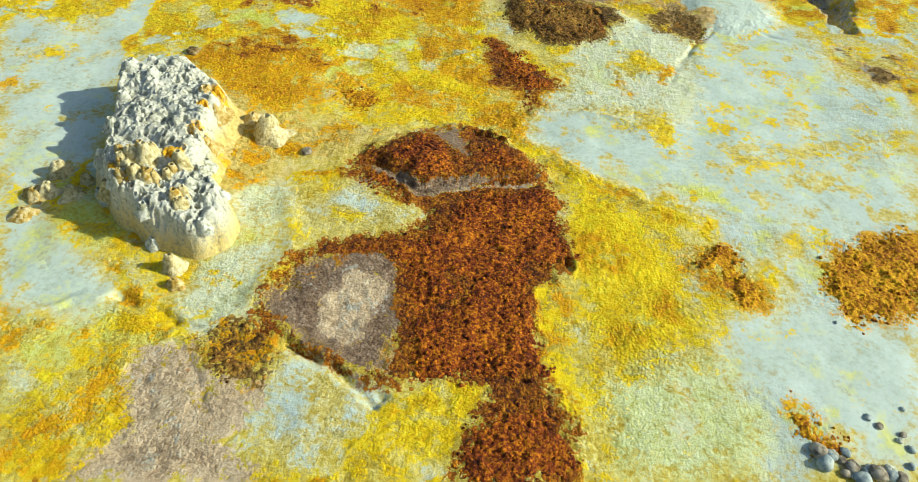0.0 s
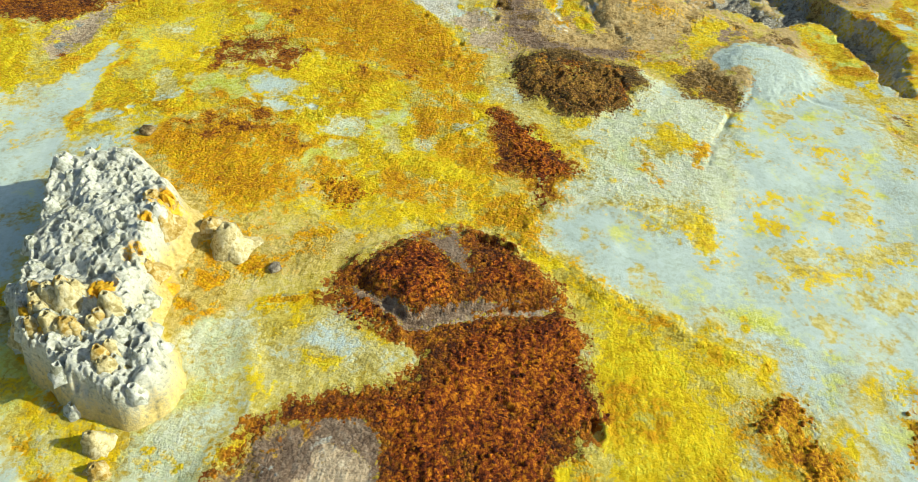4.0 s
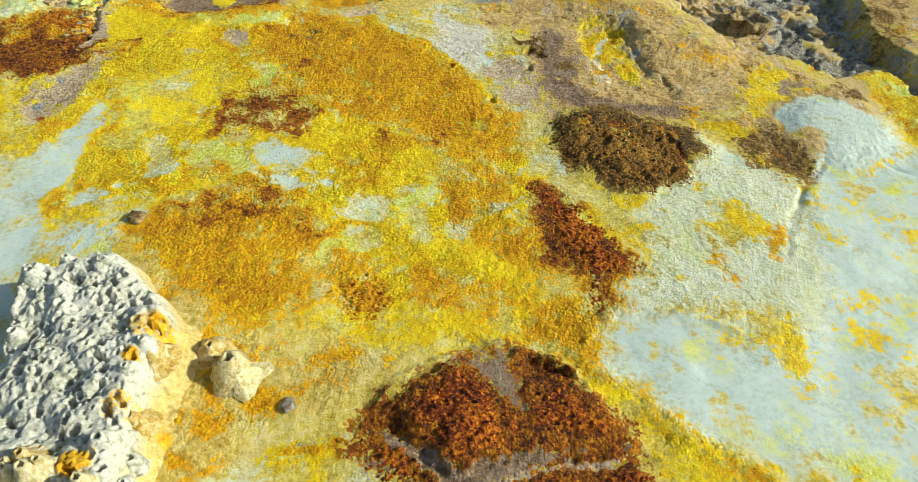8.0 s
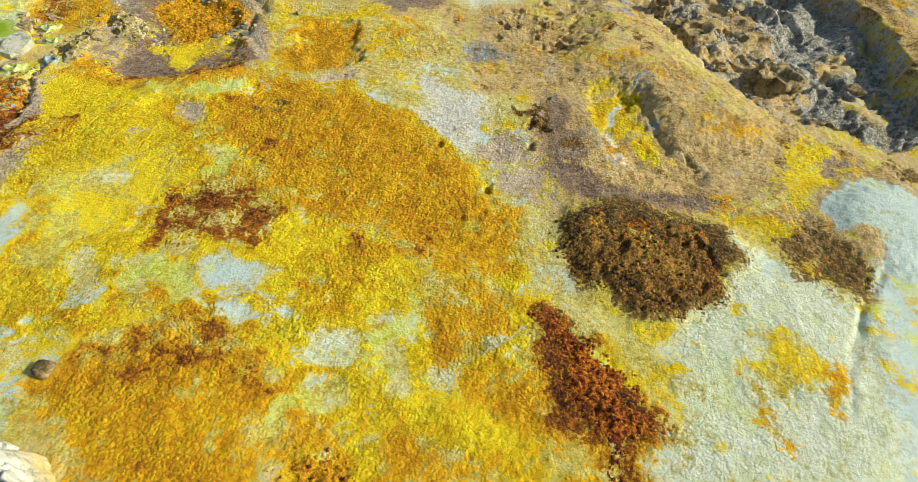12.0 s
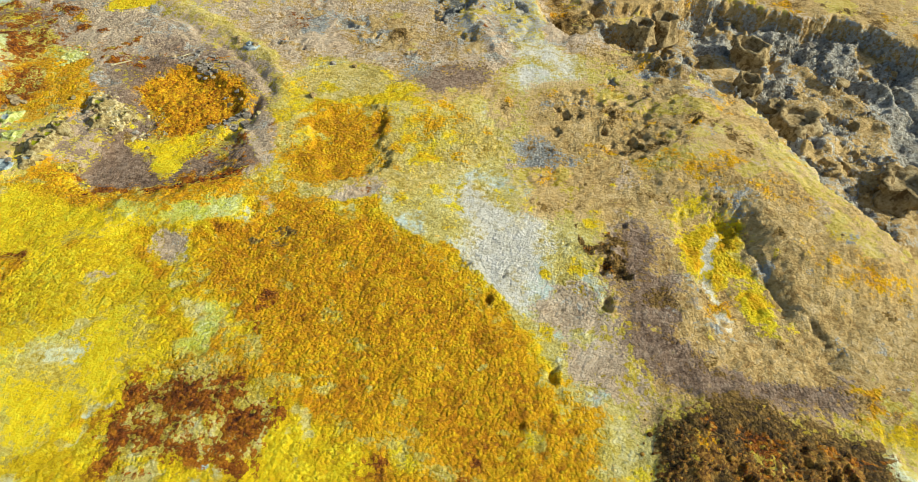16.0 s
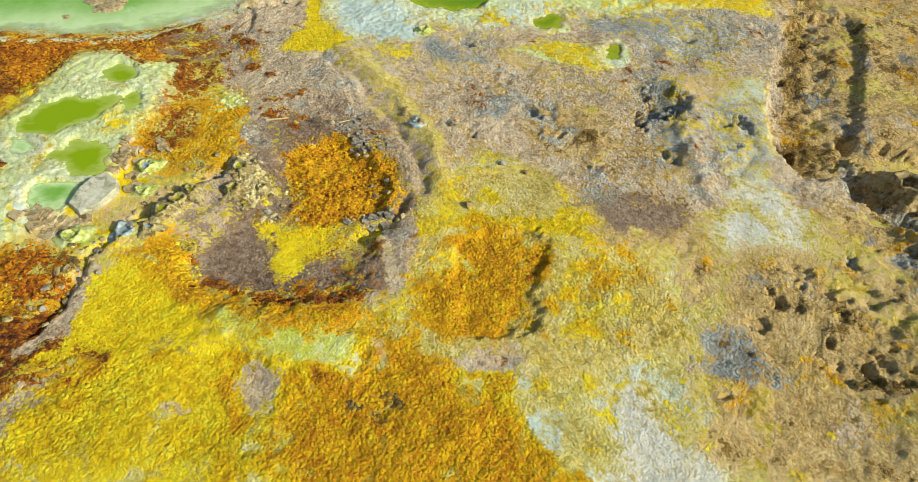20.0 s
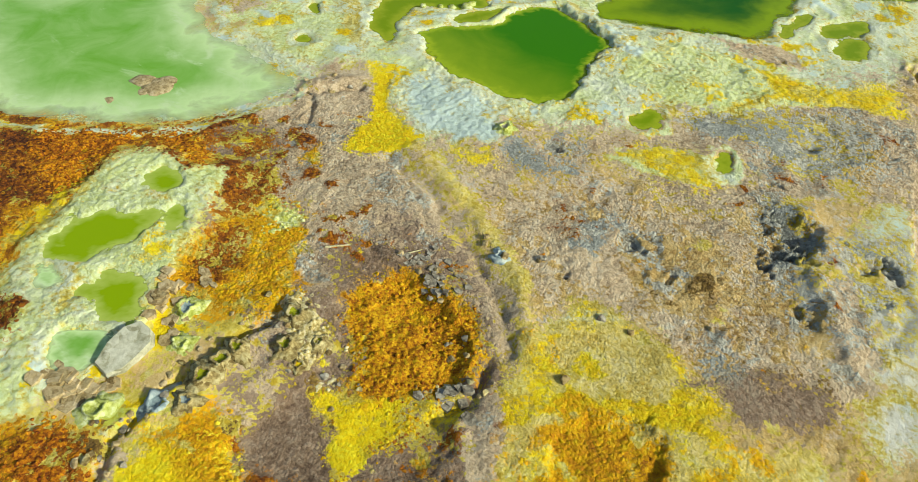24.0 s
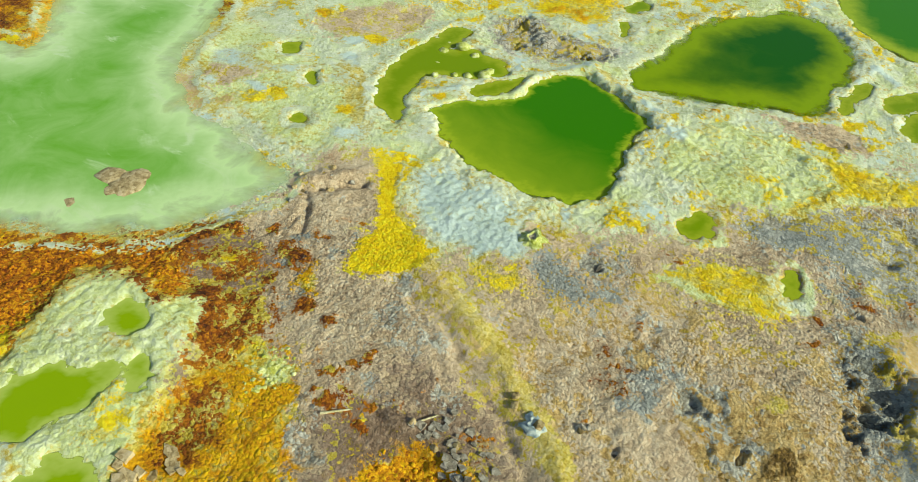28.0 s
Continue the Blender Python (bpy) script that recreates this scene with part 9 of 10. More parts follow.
crust("cream", "knobbly cream salt crust beside the orange crust", [(-14.1, 34.9), (-13.9, 35.6), (-13.0, 35.2), (-11.9, 34.7), (-11.5, 33.9), (-11.8, 33.5), (-12.2, 33.6), (-13.2, 34.2)], .06, .17, 17)
crust("cream", "small cream salt crust at the foot of the orange crust", [(-10.0, 34.9), (-9.7, 35.3), (-9.2, 34.9), (-9.6, 34.4)], .03, .15, 18)
crust("lime", "pale lime knobbly salt crust on ochre ground", [(-16.2, 37.0), (-16.1, 37.7), (-15.4, 37.6), (-15.0, 37.0), (-15.5, 36.5)], .03, .14, 19)

# ---------------------------------------------------------------- things: mound, cones, rocks, springs
SALT_WHITE = mineral("white_salt", ((0.30, 0.31, 0.22), (0.62, 0.64, 0.55), (0.76, 0.77, 0.71)), 9, 0.05, 0.85)
SALT_CREAM = mineral("cream_salt", ((0.36, 0.29, 0.11), (0.63, 0.55, 0.29), (0.77, 0.71, 0.47)), 9, 0.04, 0.85)
SALT_LIME = mineral("lime_salt", ((0.34, 0.38, 0.05), (0.56, 0.60, 0.18), (0.68, 0.72, 0.42)), 9, 0.04, 0.8)
SALT_BLUE = mineral("blue_grey_salt", ((0.20, 0.26, 0.28), (0.36, 0.44, 0.45), (0.56, 0.60, 0.54)), 7, 0.02, 0.5)
SULPHUR = mineral("yellow_sulphur", DEPOSITS["yellow"], 11, 0.03)
STONE_TAN = mineral("tan_rock", ((0.14, 0.09, 0.03), (0.34, 0.25, 0.11), (0.50, 0.40, 0.21)), 7, 0.05)
STONE_GREY = mineral("grey_rock", ((0.12, 0.10, 0.075), (0.32, 0.28, 0.21), (0.50, 0.46, 0.38)), 7, 0.05)
SLAB_STONE = mineral("pale_slab", ((0.28, 0.27, 0.17), (0.48, 0.47, 0.35), (0.62, 0.61, 0.49)), 5, 0.03)
SALT_STAINED = mineral("stained_knob_salt", ((0.36, 0.22, 0.03), (0.58, 0.43, 0.14), (0.70, 0.64, 0.42)), 9, 0.05, 0.85, 3.0)
SPRING_TAN = mineral("tan_spring_crust", ((0.16, 0.11, 0.035), (0.38, 0.30, 0.12), (0.60, 0.53, 0.28)), 9, 0.05, 0.85, 2.4)
MUD_TAN = mineral("dried_mud", ((0.28, 0.20, 0.09), (0.50, 0.385, 0.20), (0.62, 0.51, 0.32)), 8, 0.03)
OLIVE_WET = mineral("olive_pit", ((0.16, 0.17, 0.006), (0.28, 0.30, 0.01), (0.40, 0.42, 0.03)), 8, 0.01, 0.25)


def mound_material():
    """White pitted salt with orange sulphur stains; where the stains lie is kept on the mesh."""
    m, nodes, links, bsdf = material("stained_salt")
    where = put(nodes, links, "ShaderNodeNewGeometry").outputs["Position"]
    stain = put(nodes, links, "ShaderNodeAttribute", attribute_name="stain").outputs["Fac"]
    fine, broad = noise_out(nodes, links, where, 10, 7, 0.7), noise_out(nodes, links, where, 1.7, 6, 0.6)
    v = math_out(nodes, links, "ADD", math_out(nodes, links, "SUBTRACT", math_out(nodes, links, "MULTIPLY", fine, 1.6), 0.3), math_out(nodes, links, "MULTIPLY", math_out(nodes, links, "SUBTRACT", broad, 0.5), 0.5))
    salt = ramp_out(nodes, links, v, [(0.15, (0.24, 0.23, 0.12)), (0.5, (0.62, 0.63, 0.54)), (0.85, (0.77, 0.78, 0.72))])
    sulphur = ramp_out(nodes, links, v, [(0.15, (0.44, 0.20, 0.004)), (0.5, (0.76, 0.42, 0.015)), (0.85, (0.84, 0.64, 0.12))])
    apron = ramp_out(nodes, links, v, [(0.15, (0.42, 0.29, 0.06)), (0.5, (0.66, 0.52, 0.18)), (0.85, (0.78, 0.68, 0.36))])
    foot = put(nodes, links, "ShaderNodeAttribute", attribute_name="foot").outputs["Fac"]
    swing = math_out(nodes, links, "MULTIPLY", math_out(nodes, links, "SUBTRACT", fine, 0.5), 1.6)
    f = put(nodes, links, "ShaderNodeMapRange", {"Value": math_out(nodes, links, "ADD", stain, swing), "From Min": 0.4, "From Max": 0.65}, interpolation_type="SMOOTHSTEP").outputs[0]
    g = put(nodes, links, "ShaderNodeMapRange", {"Value": math_out(nodes, links, "ADD", foot, swing), "From Min": 0.15, "From Max": 0.75}, interpolation_type="SMOOTHSTEP").outputs[0]
    links.new(mix_out(nodes, links, f, mix_out(nodes, links, g, salt, apron), sulphur), bsdf.inputs["Base Color"])
    bsdf.inputs["Roughness"].default_value = 0.88
    bsdf.inputs["Specular IOR Level"].default_value = 0.3
    links.new(put(nodes, links, "ShaderNodeBump", {"Height": fine, "Distance": 0.05, "Strength": 0.8}).outputs[0], bsdf.inputs["Normal"])
    return m


def lathe(radii_heights, around=14, wobble=0.12, seed=0, stretch=1.0):
    """A closed-bottom body turned from a profile of (radius, height), with an uneven wall."""
    bm = bmesh.new()
    rings = []
    for r, z in radii_heights:
        ring = []
        for k in range(around):
            a = 2 * math.pi * k / around
            p = Vector((math.cos(a) * 1.7, math.sin(a) * 1.7, z * 2.5 + seed * 3.1))
            f = 1 + wobble * noise.noise(p) * 2 + wobble * 0.6 * noise.noise(p * 2.7)
            ring.append(bm.verts.new((r * f * math.cos(a) * stretch, r * f * math.sin(a), z + wobble * r * 0.5 * noise.noise(p * 1.3 + Vector((9, 0, 0))))))
        rings.append(ring)
    for low, high in zip(rings[:-1], rings[1:]):
        for k in range(around):
            bm.faces.new((low[k], low[(k + 1) % around], high[(k + 1) % around], high[k]))
    bm.faces.new(rings[-1])
    return bm


def cone_profile(r, h, mouth, sink):
    """Foot, flank, lip and throat of a small vent cone."""
    return [(r * 1.45, -0.12), (r * 1.1, 0.02), (r * 0.80, h * 0.30), (r * 0.58, h * 0.68), (max(mouth * 1.5, r * 0.36), h * 0.96), (mouth * 1.15, h), (mouth, h * 0.95), (mouth * 0.8, h - sink), (mouth * 0.4, h - sink * 1.15)]


# the pitted salt mound
MOUND_TOP = [(-9.47, 17.48), (-8.66, 18.03), (-7.79, 18.28), (-7.04, 17.56), (-6.12, 16.95), (-6.09, 15.81), (-6.29, 15.08), (-5.88, 14.22), (-5.80, 13.38), (-5.05, 12.68), (-4.75, 12.07), (-5.06, 11.58), (-5.81, 11.68), (-6.62, 11.92), (-7.44, 12.30), (-7.97, 12.90), (-8.45, 13.55), (-8.82, 14.97), (-9.28, 16.65)]
mx, my = np.meshgrid(np.arange(-12.2, -3.4, 0.026), np.arange(10.6, 20.0, 0.026))
wob_x, wob_y = mx + 0.26 * fbm(mx, my, 0.9, 4, 401), my + 0.26 * fbm(mx, my, 0.9, 4, 405)
md = outline_distance(wob_x, wob_y, rounded(MOUND_TOP))
mid_x = np.mean([p[0] for p in MOUND_TOP])
flank = smooth(mx, mid_x + 0.3, mid_x + 1.7) * smooth(my, 13.2, 14.6)
reach = 0.42 + 0.45 * flank + 0.15 * smooth(-my, -14.0, -12.5)
rise = smooth(-md / (0.42 + 0.22 * flank), -1.0, 0.22)
apron = np.clip(1 - md / reach, 0, 1) ** 2.2
dome, dtone = cells(mx + 0.1 * fbm(mx, my, 0.5, 2, 7), my, 0.48, 411)
big, btone = cells(mx + 0.04 * fbm(mx, my, 0.3, 2, 443), my + 0.04 * fbm(mx, my, 0.3, 2, 447), 0.25, 415)
tiny, ttone = cells(mx + 0.02 * fbm(mx, my, 0.2, 2, 451), my, 0.125, 419)
crust_top = smooth(-md, -0.30, 0.05)
mh = (1.10 - 0.30 * flank) * rise ** (0.9 + 0.9 * flank) + 0.16 * flank * apron + rise * (1 - 0.5 * flank) * 0.20 * np.clip(1 - dome * dome * 1.6, 0, 1) * (0.3 + 0.7 * dtone) + 0.30 * crust_top * fbm(mx, my, 1.3, 4, 423, 0.5)
mh += crust_top * (0.03 * np.exp(-((big - 0.40) / 0.10) ** 2) * (btone > 0.40) + 0.03 * np.clip(1 - tiny * 1.3, 0, 1))
mh -= crust_top * (0.30 * (1 - smooth(big, 0.10 + 0.14 * btone, 0.26 + 0.14 * btone)) * (btone > 0.40) + 0.10 * (1 - smooth(tiny, 0.15, 0.36)) * (ttone > 0.50))
mh += 0.06 * rise * fbm(mx, my, 0.3, 3, 427)
column = np.abs(fbm(mx, my, 0.42, 3, 431))
mh += 0.25 * column * smooth(md, -0.1, 0.15) * rise * (1 - 0.8 * flank)
outside = smooth(md / reach, 0.5, 0.95)
mz = ground_at(mx, my) + mh - 0.10 * outside
near = md / reach < 1.0
me, used = sheet_mesh("body", mx, my, mz, near[:-1, :-1] & near[1:, 1:] & near[1:, :-1] & near[:-1, 1:])
stain = 0.22 * crust_top * (fbm(mx, my, 0.7, 3, 439) > 0.30)
for x, y, r in ((-6.29, 16.42, 0.42), (-6.39, 15.62, 0.20), (-6.09, 14.71, 0.42), (-5.58, 14.59, 0.25), (-6.46, 13.59, 0.30), (-7.36, 13.71, 0.32), (-7.08, 12.62, 0.32), (-7.80, 12.75, 0.20), (-6.22, 13.97, 0.25)):
    stain = np.maximum(stain, 1.15 * np.exp(-(np.hypot(mx - x, my - y) / r) ** 2) * (0.8 + 0.9 * fbm(mx, my, 0.5, 3, 435)))
foot_share = smooth(md, -0.05, 0.40) * (0.7 + 0.3 * flank)
for key, value in (("stain", stain), ("foot", foot_share)):
    me.attributes.new(key, "FLOAT", "POINT").data.foreach_set("value", value.ravel()[used].astype(np.float32))
mound = tagged(new("salt_mound"), "white pitted salt mound with orange sulphur stains and vent knobs", "salt mound")
lay("body", me, mound_material(), parent=mound)
# vent knobs along its edge: place, height of the lip, radius, height of the knob
for k, (x, y, top, r, h) in enumerate(((-9.5, 17.6, 1.3, 0.20, 0.32), (-8.8, 17.9, 1.35, 0.21, 0.30), (-8, 17.9, 1.35, 0.27, 0.34), (-6.6, 16.4, 1.25, 0.32, 0.34),
                                       (-6.2, 15.9, 1.1, 0.34, 0.45), (-8.2, 13.4, 1.2, 0.19, 0.42), (-7.2, 12.8, 1.2, 0.28, 0.40), (-6.7, 13.1, 1.15, 0.16, 0.24),
                                       (-6.2, 13.7, 1.2, 0.16, 0.24), (-5.9, 13.1, 1.2, 0.28, 0.36), (-5.7, 13, 0.9, 0.30, 0.40), (-6.7, 12.5, 0.7, 0.22, 0.50),
                                       (-5.7, 12.7, 0.6, 0.26, 0.42), (-7.3, 12.7, 0.7, 0.28, 0.42), (-5.4, 12.3, 0.28, 0.30, 0.30), (-6.1, 14.6, 0.9, 0.30, 0.40))):
    knob = part("vent_knob", lathe(cone_profile(r, h, r * 0.24, h * 0.5), 16, 0.22, k), SALT_WHITE if k not in (3, 4, 13, 15) else SALT_STAINED, mound)
    knob.location = (x, y, float(ground_at(x, y)) + top - h)


rng = random.Random(3)
rim = rounded(MOUND_TOP)
for k in range(26):
    x, y = rim[rng.randrange(len(rim))] + np.array((rng.gauss(0, 0.16), rng.gauss(0, 0.16)))
    x, y = (x * 0.94 + mid_x * 0.06, y) if k % 5 else (x * 0.7 + mid_x * 0.3, y * 0.75 + 15.4 * 0.25)
    r = rng.uniform(0.10, 0.24)
    row, col = np.clip(int((y - 10.6) / 0.026), 0, mx.shape[0] - 1), np.clip(int((x + 12.2) / 0.026), 0, mx.shape[1] - 1)
    knob = part("vent_knob", lathe(cone_profile(r, r * 1.3, r * 0.3, r * 0.8), 12, 0.25, 40 + k), SALT_WHITE if x < mid_x + 0.9 or k % 4 else SALT_STAINED, mound)
    knob.location = (x, y, float(mz[row, col]) - r * rng.uniform(0.3, 0.6))


# knobs and stubs that hang down its south face
rng = random.Random(17)
for k in range(34):
    x, y = rng.uniform(-8.6, -5.5), 0.0
    y = 12.95 - 0.25 * (x + 7) + rng.uniform(-0.75, 0.55)
    r = rng.uniform(0.13, 0.27)
    row, col = np.clip(int((y - 10.6) / 0.026), 0, mx.shape[0] - 1), np.clip(int((x + 12.2) / 0.026), 0, mx.shape[1] - 1)
    if md[row, col] < 0.42:
        knob = part("vent_knob", lathe(cone_profile(r, r * 1.9, r * 0.22, r * 0.8), 14, 0.28, 80 + k), (SALT_CREAM, SALT_STAINED, SALT_WHITE, SALT_CREAM)[k % 4], mound)
        knob.location = (x, y, float(mz[row, col]) - r * rng.uniform(0.3, 0.9))


def vent_cone(x, y, r, h, mat, label, mouth=0.2, seed=0, group="", name="salt_cone", stretch=1.0):
    thing = tagged(new(name), label, "salt cone", group)
    thing.location = (x, y, float(ground_at(x, y)))
    part("cone", lathe(cone_profile(r, h, r * mouth, h * 0.45), 20, 0.30, seed, stretch), mat, thing)
    return thing


vent_cone(-4.85, 16.15, 0.45, 0.66, SALT_CREAM, "cream salt cone with a dark mouth beside the mound", 0.2, 21)
vent_cone(-5.45, 16.6, 0.30, 0.30, SALT_STAINED, "low orange sulphur cone beside the mound", 0.2, 22)
vent_cone(-5.75, 10.85, 0.24, 0.55, SALT_CREAM, "slim cream salt spire on yellow ground", 0.15, 23)
vent_cone(-5.55, 10.35, 0.20, 0.25, SALT_STAINED, "low yellow salt stub on pale ground", 0.15, 24)
for k, (x, y, r, h) in enumerate(((-10, 13.8, 0.30, 0.40), (-9.9, 13, 0.26, 0.36), (-9.3, 13, 0.26, 0.26), (-9.1, 13.5, 0.18, 0.34), (-10.2, 12.9, 0.35, 0.22), (-10.2, 12.2, 0.30, 0.18))):
    vent_cone(x, y, r, h, SALT_CREAM if k < 4 else SALT_STAINED, "small pale salt stump in the shade of the mound", 0.12, 30 + k, "stumps beside the mound")


def boulder_mesh(seed, flat=0.62, detail=2):
    bm = bmesh.new()
    bmesh.ops.create_icosphere(bm, subdivisions=detail, radius=1)
    for v in bm.verts:
        n = v.co.normalized()
        f = 1 + 0.30 * noise.noise(n * 1.4 + Vector((seed * 5.1, 0, 0))) + 0.16 * noise.noise(n * 3.3 + Vector((0, seed * 3.7, 0))) + 0.06 * noise.noise(n * 8 + Vector((0, 0, seed)))
        v.co = Vector((n.x * f, n.y * f, n.z * f * flat))
    me = bpy.data.meshes.new("stone")
    bm.to_mesh(me)
    bm.free()
    me.polygons.foreach_set("use_smooth", np.ones(len(me.polygons), bool))
    return me


BOULDERS = {}


def stone(x, y, size, mat, label, seed=0, group="", sink=0.25, turn=None):
    key = (seed % 6, mat.name)
    if key not in BOULDERS:
        BOULDERS[key] = boulder_mesh(seed % 6)
        BOULDERS[key].materials.append(mat)
    ob = tagged(new("stone", BOULDERS[key]), label, "stone", group)
    ob.location = (x, y, float(ground_at(x, y)) + size * (0.5 - sink))
    ob.scale = (size, size * (0.75 + 0.4 * lattice(seed, 3.0, 2)), size * (0.8 + 0.3 * lattice(seed, 7.0, 2)))
    ob.rotation_euler = (0, 0, turn if turn is not None else seed * 1.7)
    return ob


# pale lumps on the white salt flat; blue-grey puts their shade into the colour
for k, (x, y, s) in enumerate(((9.2, 7.5, 0.20), (9.5, 7.6, 0.15), (9.9, 7.3, 0.13), (10.3, 7.3, 0.16), (8.9, 7.3, 0.11), (10.3, 8.5, 0.09), (10.8, 8, 0.11), (11.2, 8.8, 0.08), (10.5, 11.1, 0.07), (9.5, 7.1, 0.10))):
    stone(x, y, s * 0.75, SALT_BLUE if k % 3 else SALT_WHITE, "small shade-toned salt lump on white salt", k, "lumps on the salt flat")
for k, (x, y) in enumerate(((8.94, 7.55), (9.16, 7.48), (9.37, 7.41), (8.98, 7.30), (9.52, 7.29), (9.79, 7.22), (10.02, 7.20), (10.31, 7.19), (9.34, 7.13), (9.67, 7.04), (10.47, 7.14), (10.98, 7.82), (10.93, 8.15), (10.31, 8.49), (10.49, 8.31), (10.82, 7.43))):
    stone(x, y, 0.20 - 0.05 * (k % 3) if k < 11 else 0.09, SALT_BLUE if k % 2 else STONE_GREY, "salt-crusted stone in a blue-grey shade tone at the edge of the flat", k + 3, "lumps on the salt flat")
stone(-3.6, 15.6, 0.16, STONE_GREY, "grey stone on the yellow apron of the mound", 4)
stone(-3.6, 15.7, 0.12, STONE_GREY, "grey stone on the yellow apron of the mound", 5)
stone(-8.7, 20.4, 0.22, STONE_TAN, "tan stone at the edge of an ochre fan", 1)
# islets in the lagoon
for k, (x, y, s) in enumerate(((-23.4, 39.7, 0.55), (-22.8, 39.7, 0.60), (-22.8, 40.1, 0.45), (-23, 39.3, 0.40), (-23.5, 38.4, 0.36))):
    islet = stone(x, y, s * 0.85, MUD_TAN, "low flat tan rock islet in the milky green lagoon", k, "islets in the lagoon", 0.42)
    islet.scale.z *= 0.32
# salt knots standing in the curved channel
for k, (x, y) in enumerate(((-18.8, 49.7), (-19, 50.5), (-18.5, 51), (-17.9, 49.3), (-17.5, 49.5), (-17, 49.8), (-18.4, 48.8), (-17.9, 50.8), (-17, 50.1), (-19.1, 51.1))):
    stone(x, y, 0.13 + 0.05 * (k % 3), SALT_LIME, "pale salt knot standing in olive brine", k, "salt knots in the brine channel", 0.0)


def shard_mesh(seed):
    """A broken stone: the hull of scattered points, with flat faces."""
    r = random.Random(700 + seed)
    bm = bmesh.new()
    for _ in range(13):
        v = Vector((r.gauss(0, 1), r.gauss(0, 1), r.gauss(0, 1))).normalized() * r.uniform(0.8, 1.15)
        bm.verts.new((v.x, v.y, v.z * 0.65))
    hull = bmesh.ops.convex_hull(bm, input=bm.verts)
    bmesh.ops.delete(bm, geom=[g for g in hull["geom_interior"] if isinstance(g, bmesh.types.BMVert)], context="VERTS")
    bmesh.ops.bevel(bm, geom=bm.edges[:], offset=0.07, segments=1, affect="EDGES")
    me = bpy.data.meshes.new("stone")
    bm.to_mesh(me)
    bm.free()
    return me


SHARDS = {}


def shard(x, y, size, mat, label, seed=0, group="", sink=0.2):
    key = (seed % 8, mat.name)
    if key not in SHARDS:
        SHARDS[key] = shard_mesh(seed % 8)
        SHARDS[key].materials.append(mat)
    ob = tagged(new("stone", SHARDS[key]), label, "stone", group)
    ob.location = (x, y, float(ground_at(x, y)) + size * (0.45 - sink))
    ob.scale = (size, size * (0.7 + 0.5 * lattice(seed, 3.0, 2)), size * (0.7 + 0.4 * lattice(seed, 7.0, 2)))
    ob.rotation_euler = (0.2 * math.sin(seed), 0.2 * math.cos(seed * 2.0), seed * 1.7)
    return ob


# single stones on the mud plain
for k, (x, y, s) in enumerate(((-7.3, 38.3, 0.16), (-6.6, 38.3, 0.15), (-6.2, 40.3, 0.14), (-9.3, 39.2, 0.16), (-10.1, 38.8, 0.20), (-10.8, 39.2, 0.13), (-10.5, 43.6, 0.18), (-5, 39.3, 0.12), (-7.4, 36.3, 0.18), (-9.2, 39.3, 0.12), (-9.3, 39.2, 0.14), (-10.7, 39, 0.14), (-8.5, 39.1, 0.12), (-6.2, 40.2, 0.16))):
    shard(x, y, s * 0.8, STONE_TAN if k % 3 else STONE_GREY, "grey-brown stone half sunk in the mud plain", k + 2, "stones on the mud plain")


def crater_rock(x, y, r, h, label, seed, scallop=0.16):
    """A stump of layered rock with a broken hollow top."""
    thing = tagged(new("crater_rock"), label, "rock", "hollow rock stumps in the basin")
    thing.location = (x, y, float(ground_at(x, y)) - 0.1)
    part("wall", lathe([(r * 1.25, -0.1), (r * 1.05, 0.08), (r * 0.98, h * 0.35), (r * 1.06, h * 0.42), (r * 0.98, h * 0.7), (r * 1.02, h * 0.95), (r * 0.92, h), (r * 0.80, h * 0.98), (r * 0.70, h * 0.80), (r * 0.62, h * 0.55)], 36, scallop * 1.5, seed), STONE_TAN, thing)
    part("hollow_floor", lathe([(r * 0.66, h * 0.60), (r * 0.50, h * 0.54), (r * 0.32, h * 0.50), (r * 0.1, h * 0.52)], 20, 0.1, seed + 3), MUD_TAN if seed % 2 else STONE_GREY, thing)


crater_rock(7.3, 42.6, 0.65, 0.85, "tan rock stump with a broken crest in the basin", 1)
crater_rock(6.9, 40.5, 0.42, 0.70, "small tan rock stump with a hollow top", 2)
crater_rock(8.1, 38.5, 0.75, 0.55, "tan ring of rock with an orange hollow", 3, 0.2)
crater_rock(7.7, 39.5, 0.35, 0.40, "small grey rock stump beside a ring of rock", 4)
crater_rock(10.7, 35.7, 0.75, 0.60, "broad tan rock stump with a hollow top", 5, 0.2)
crater_rock(11.4, 32.4, 0.55, 0.40, "low tan rock stump with a dark hollow", 6, 0.2)
crater_rock(4.1, 43.3, 0.50, 0.75, "layered tan rock pillar at the basin wall", 7)
crater_rock(3.2, 42.5, 0.42, 0.60, "layered tan rock pillar at the basin wall", 8)
rng = random.Random(5)
for k in range(46):
    x, y = rng.uniform(7.0, 17.0), rng.uniform(33.0, 47.0)
    i, j = np.searchsorted(gx, x), np.searchsorted(gy, y)
    if MASK["grey"][j, i] > 0.8:
        shard(x, y, rng.uniform(0.14, 0.42), STONE_GREY if k % 2 else STONE_TAN, "rough broken rock on the basin floor", k, "broken rocks in the basin", 0.2)


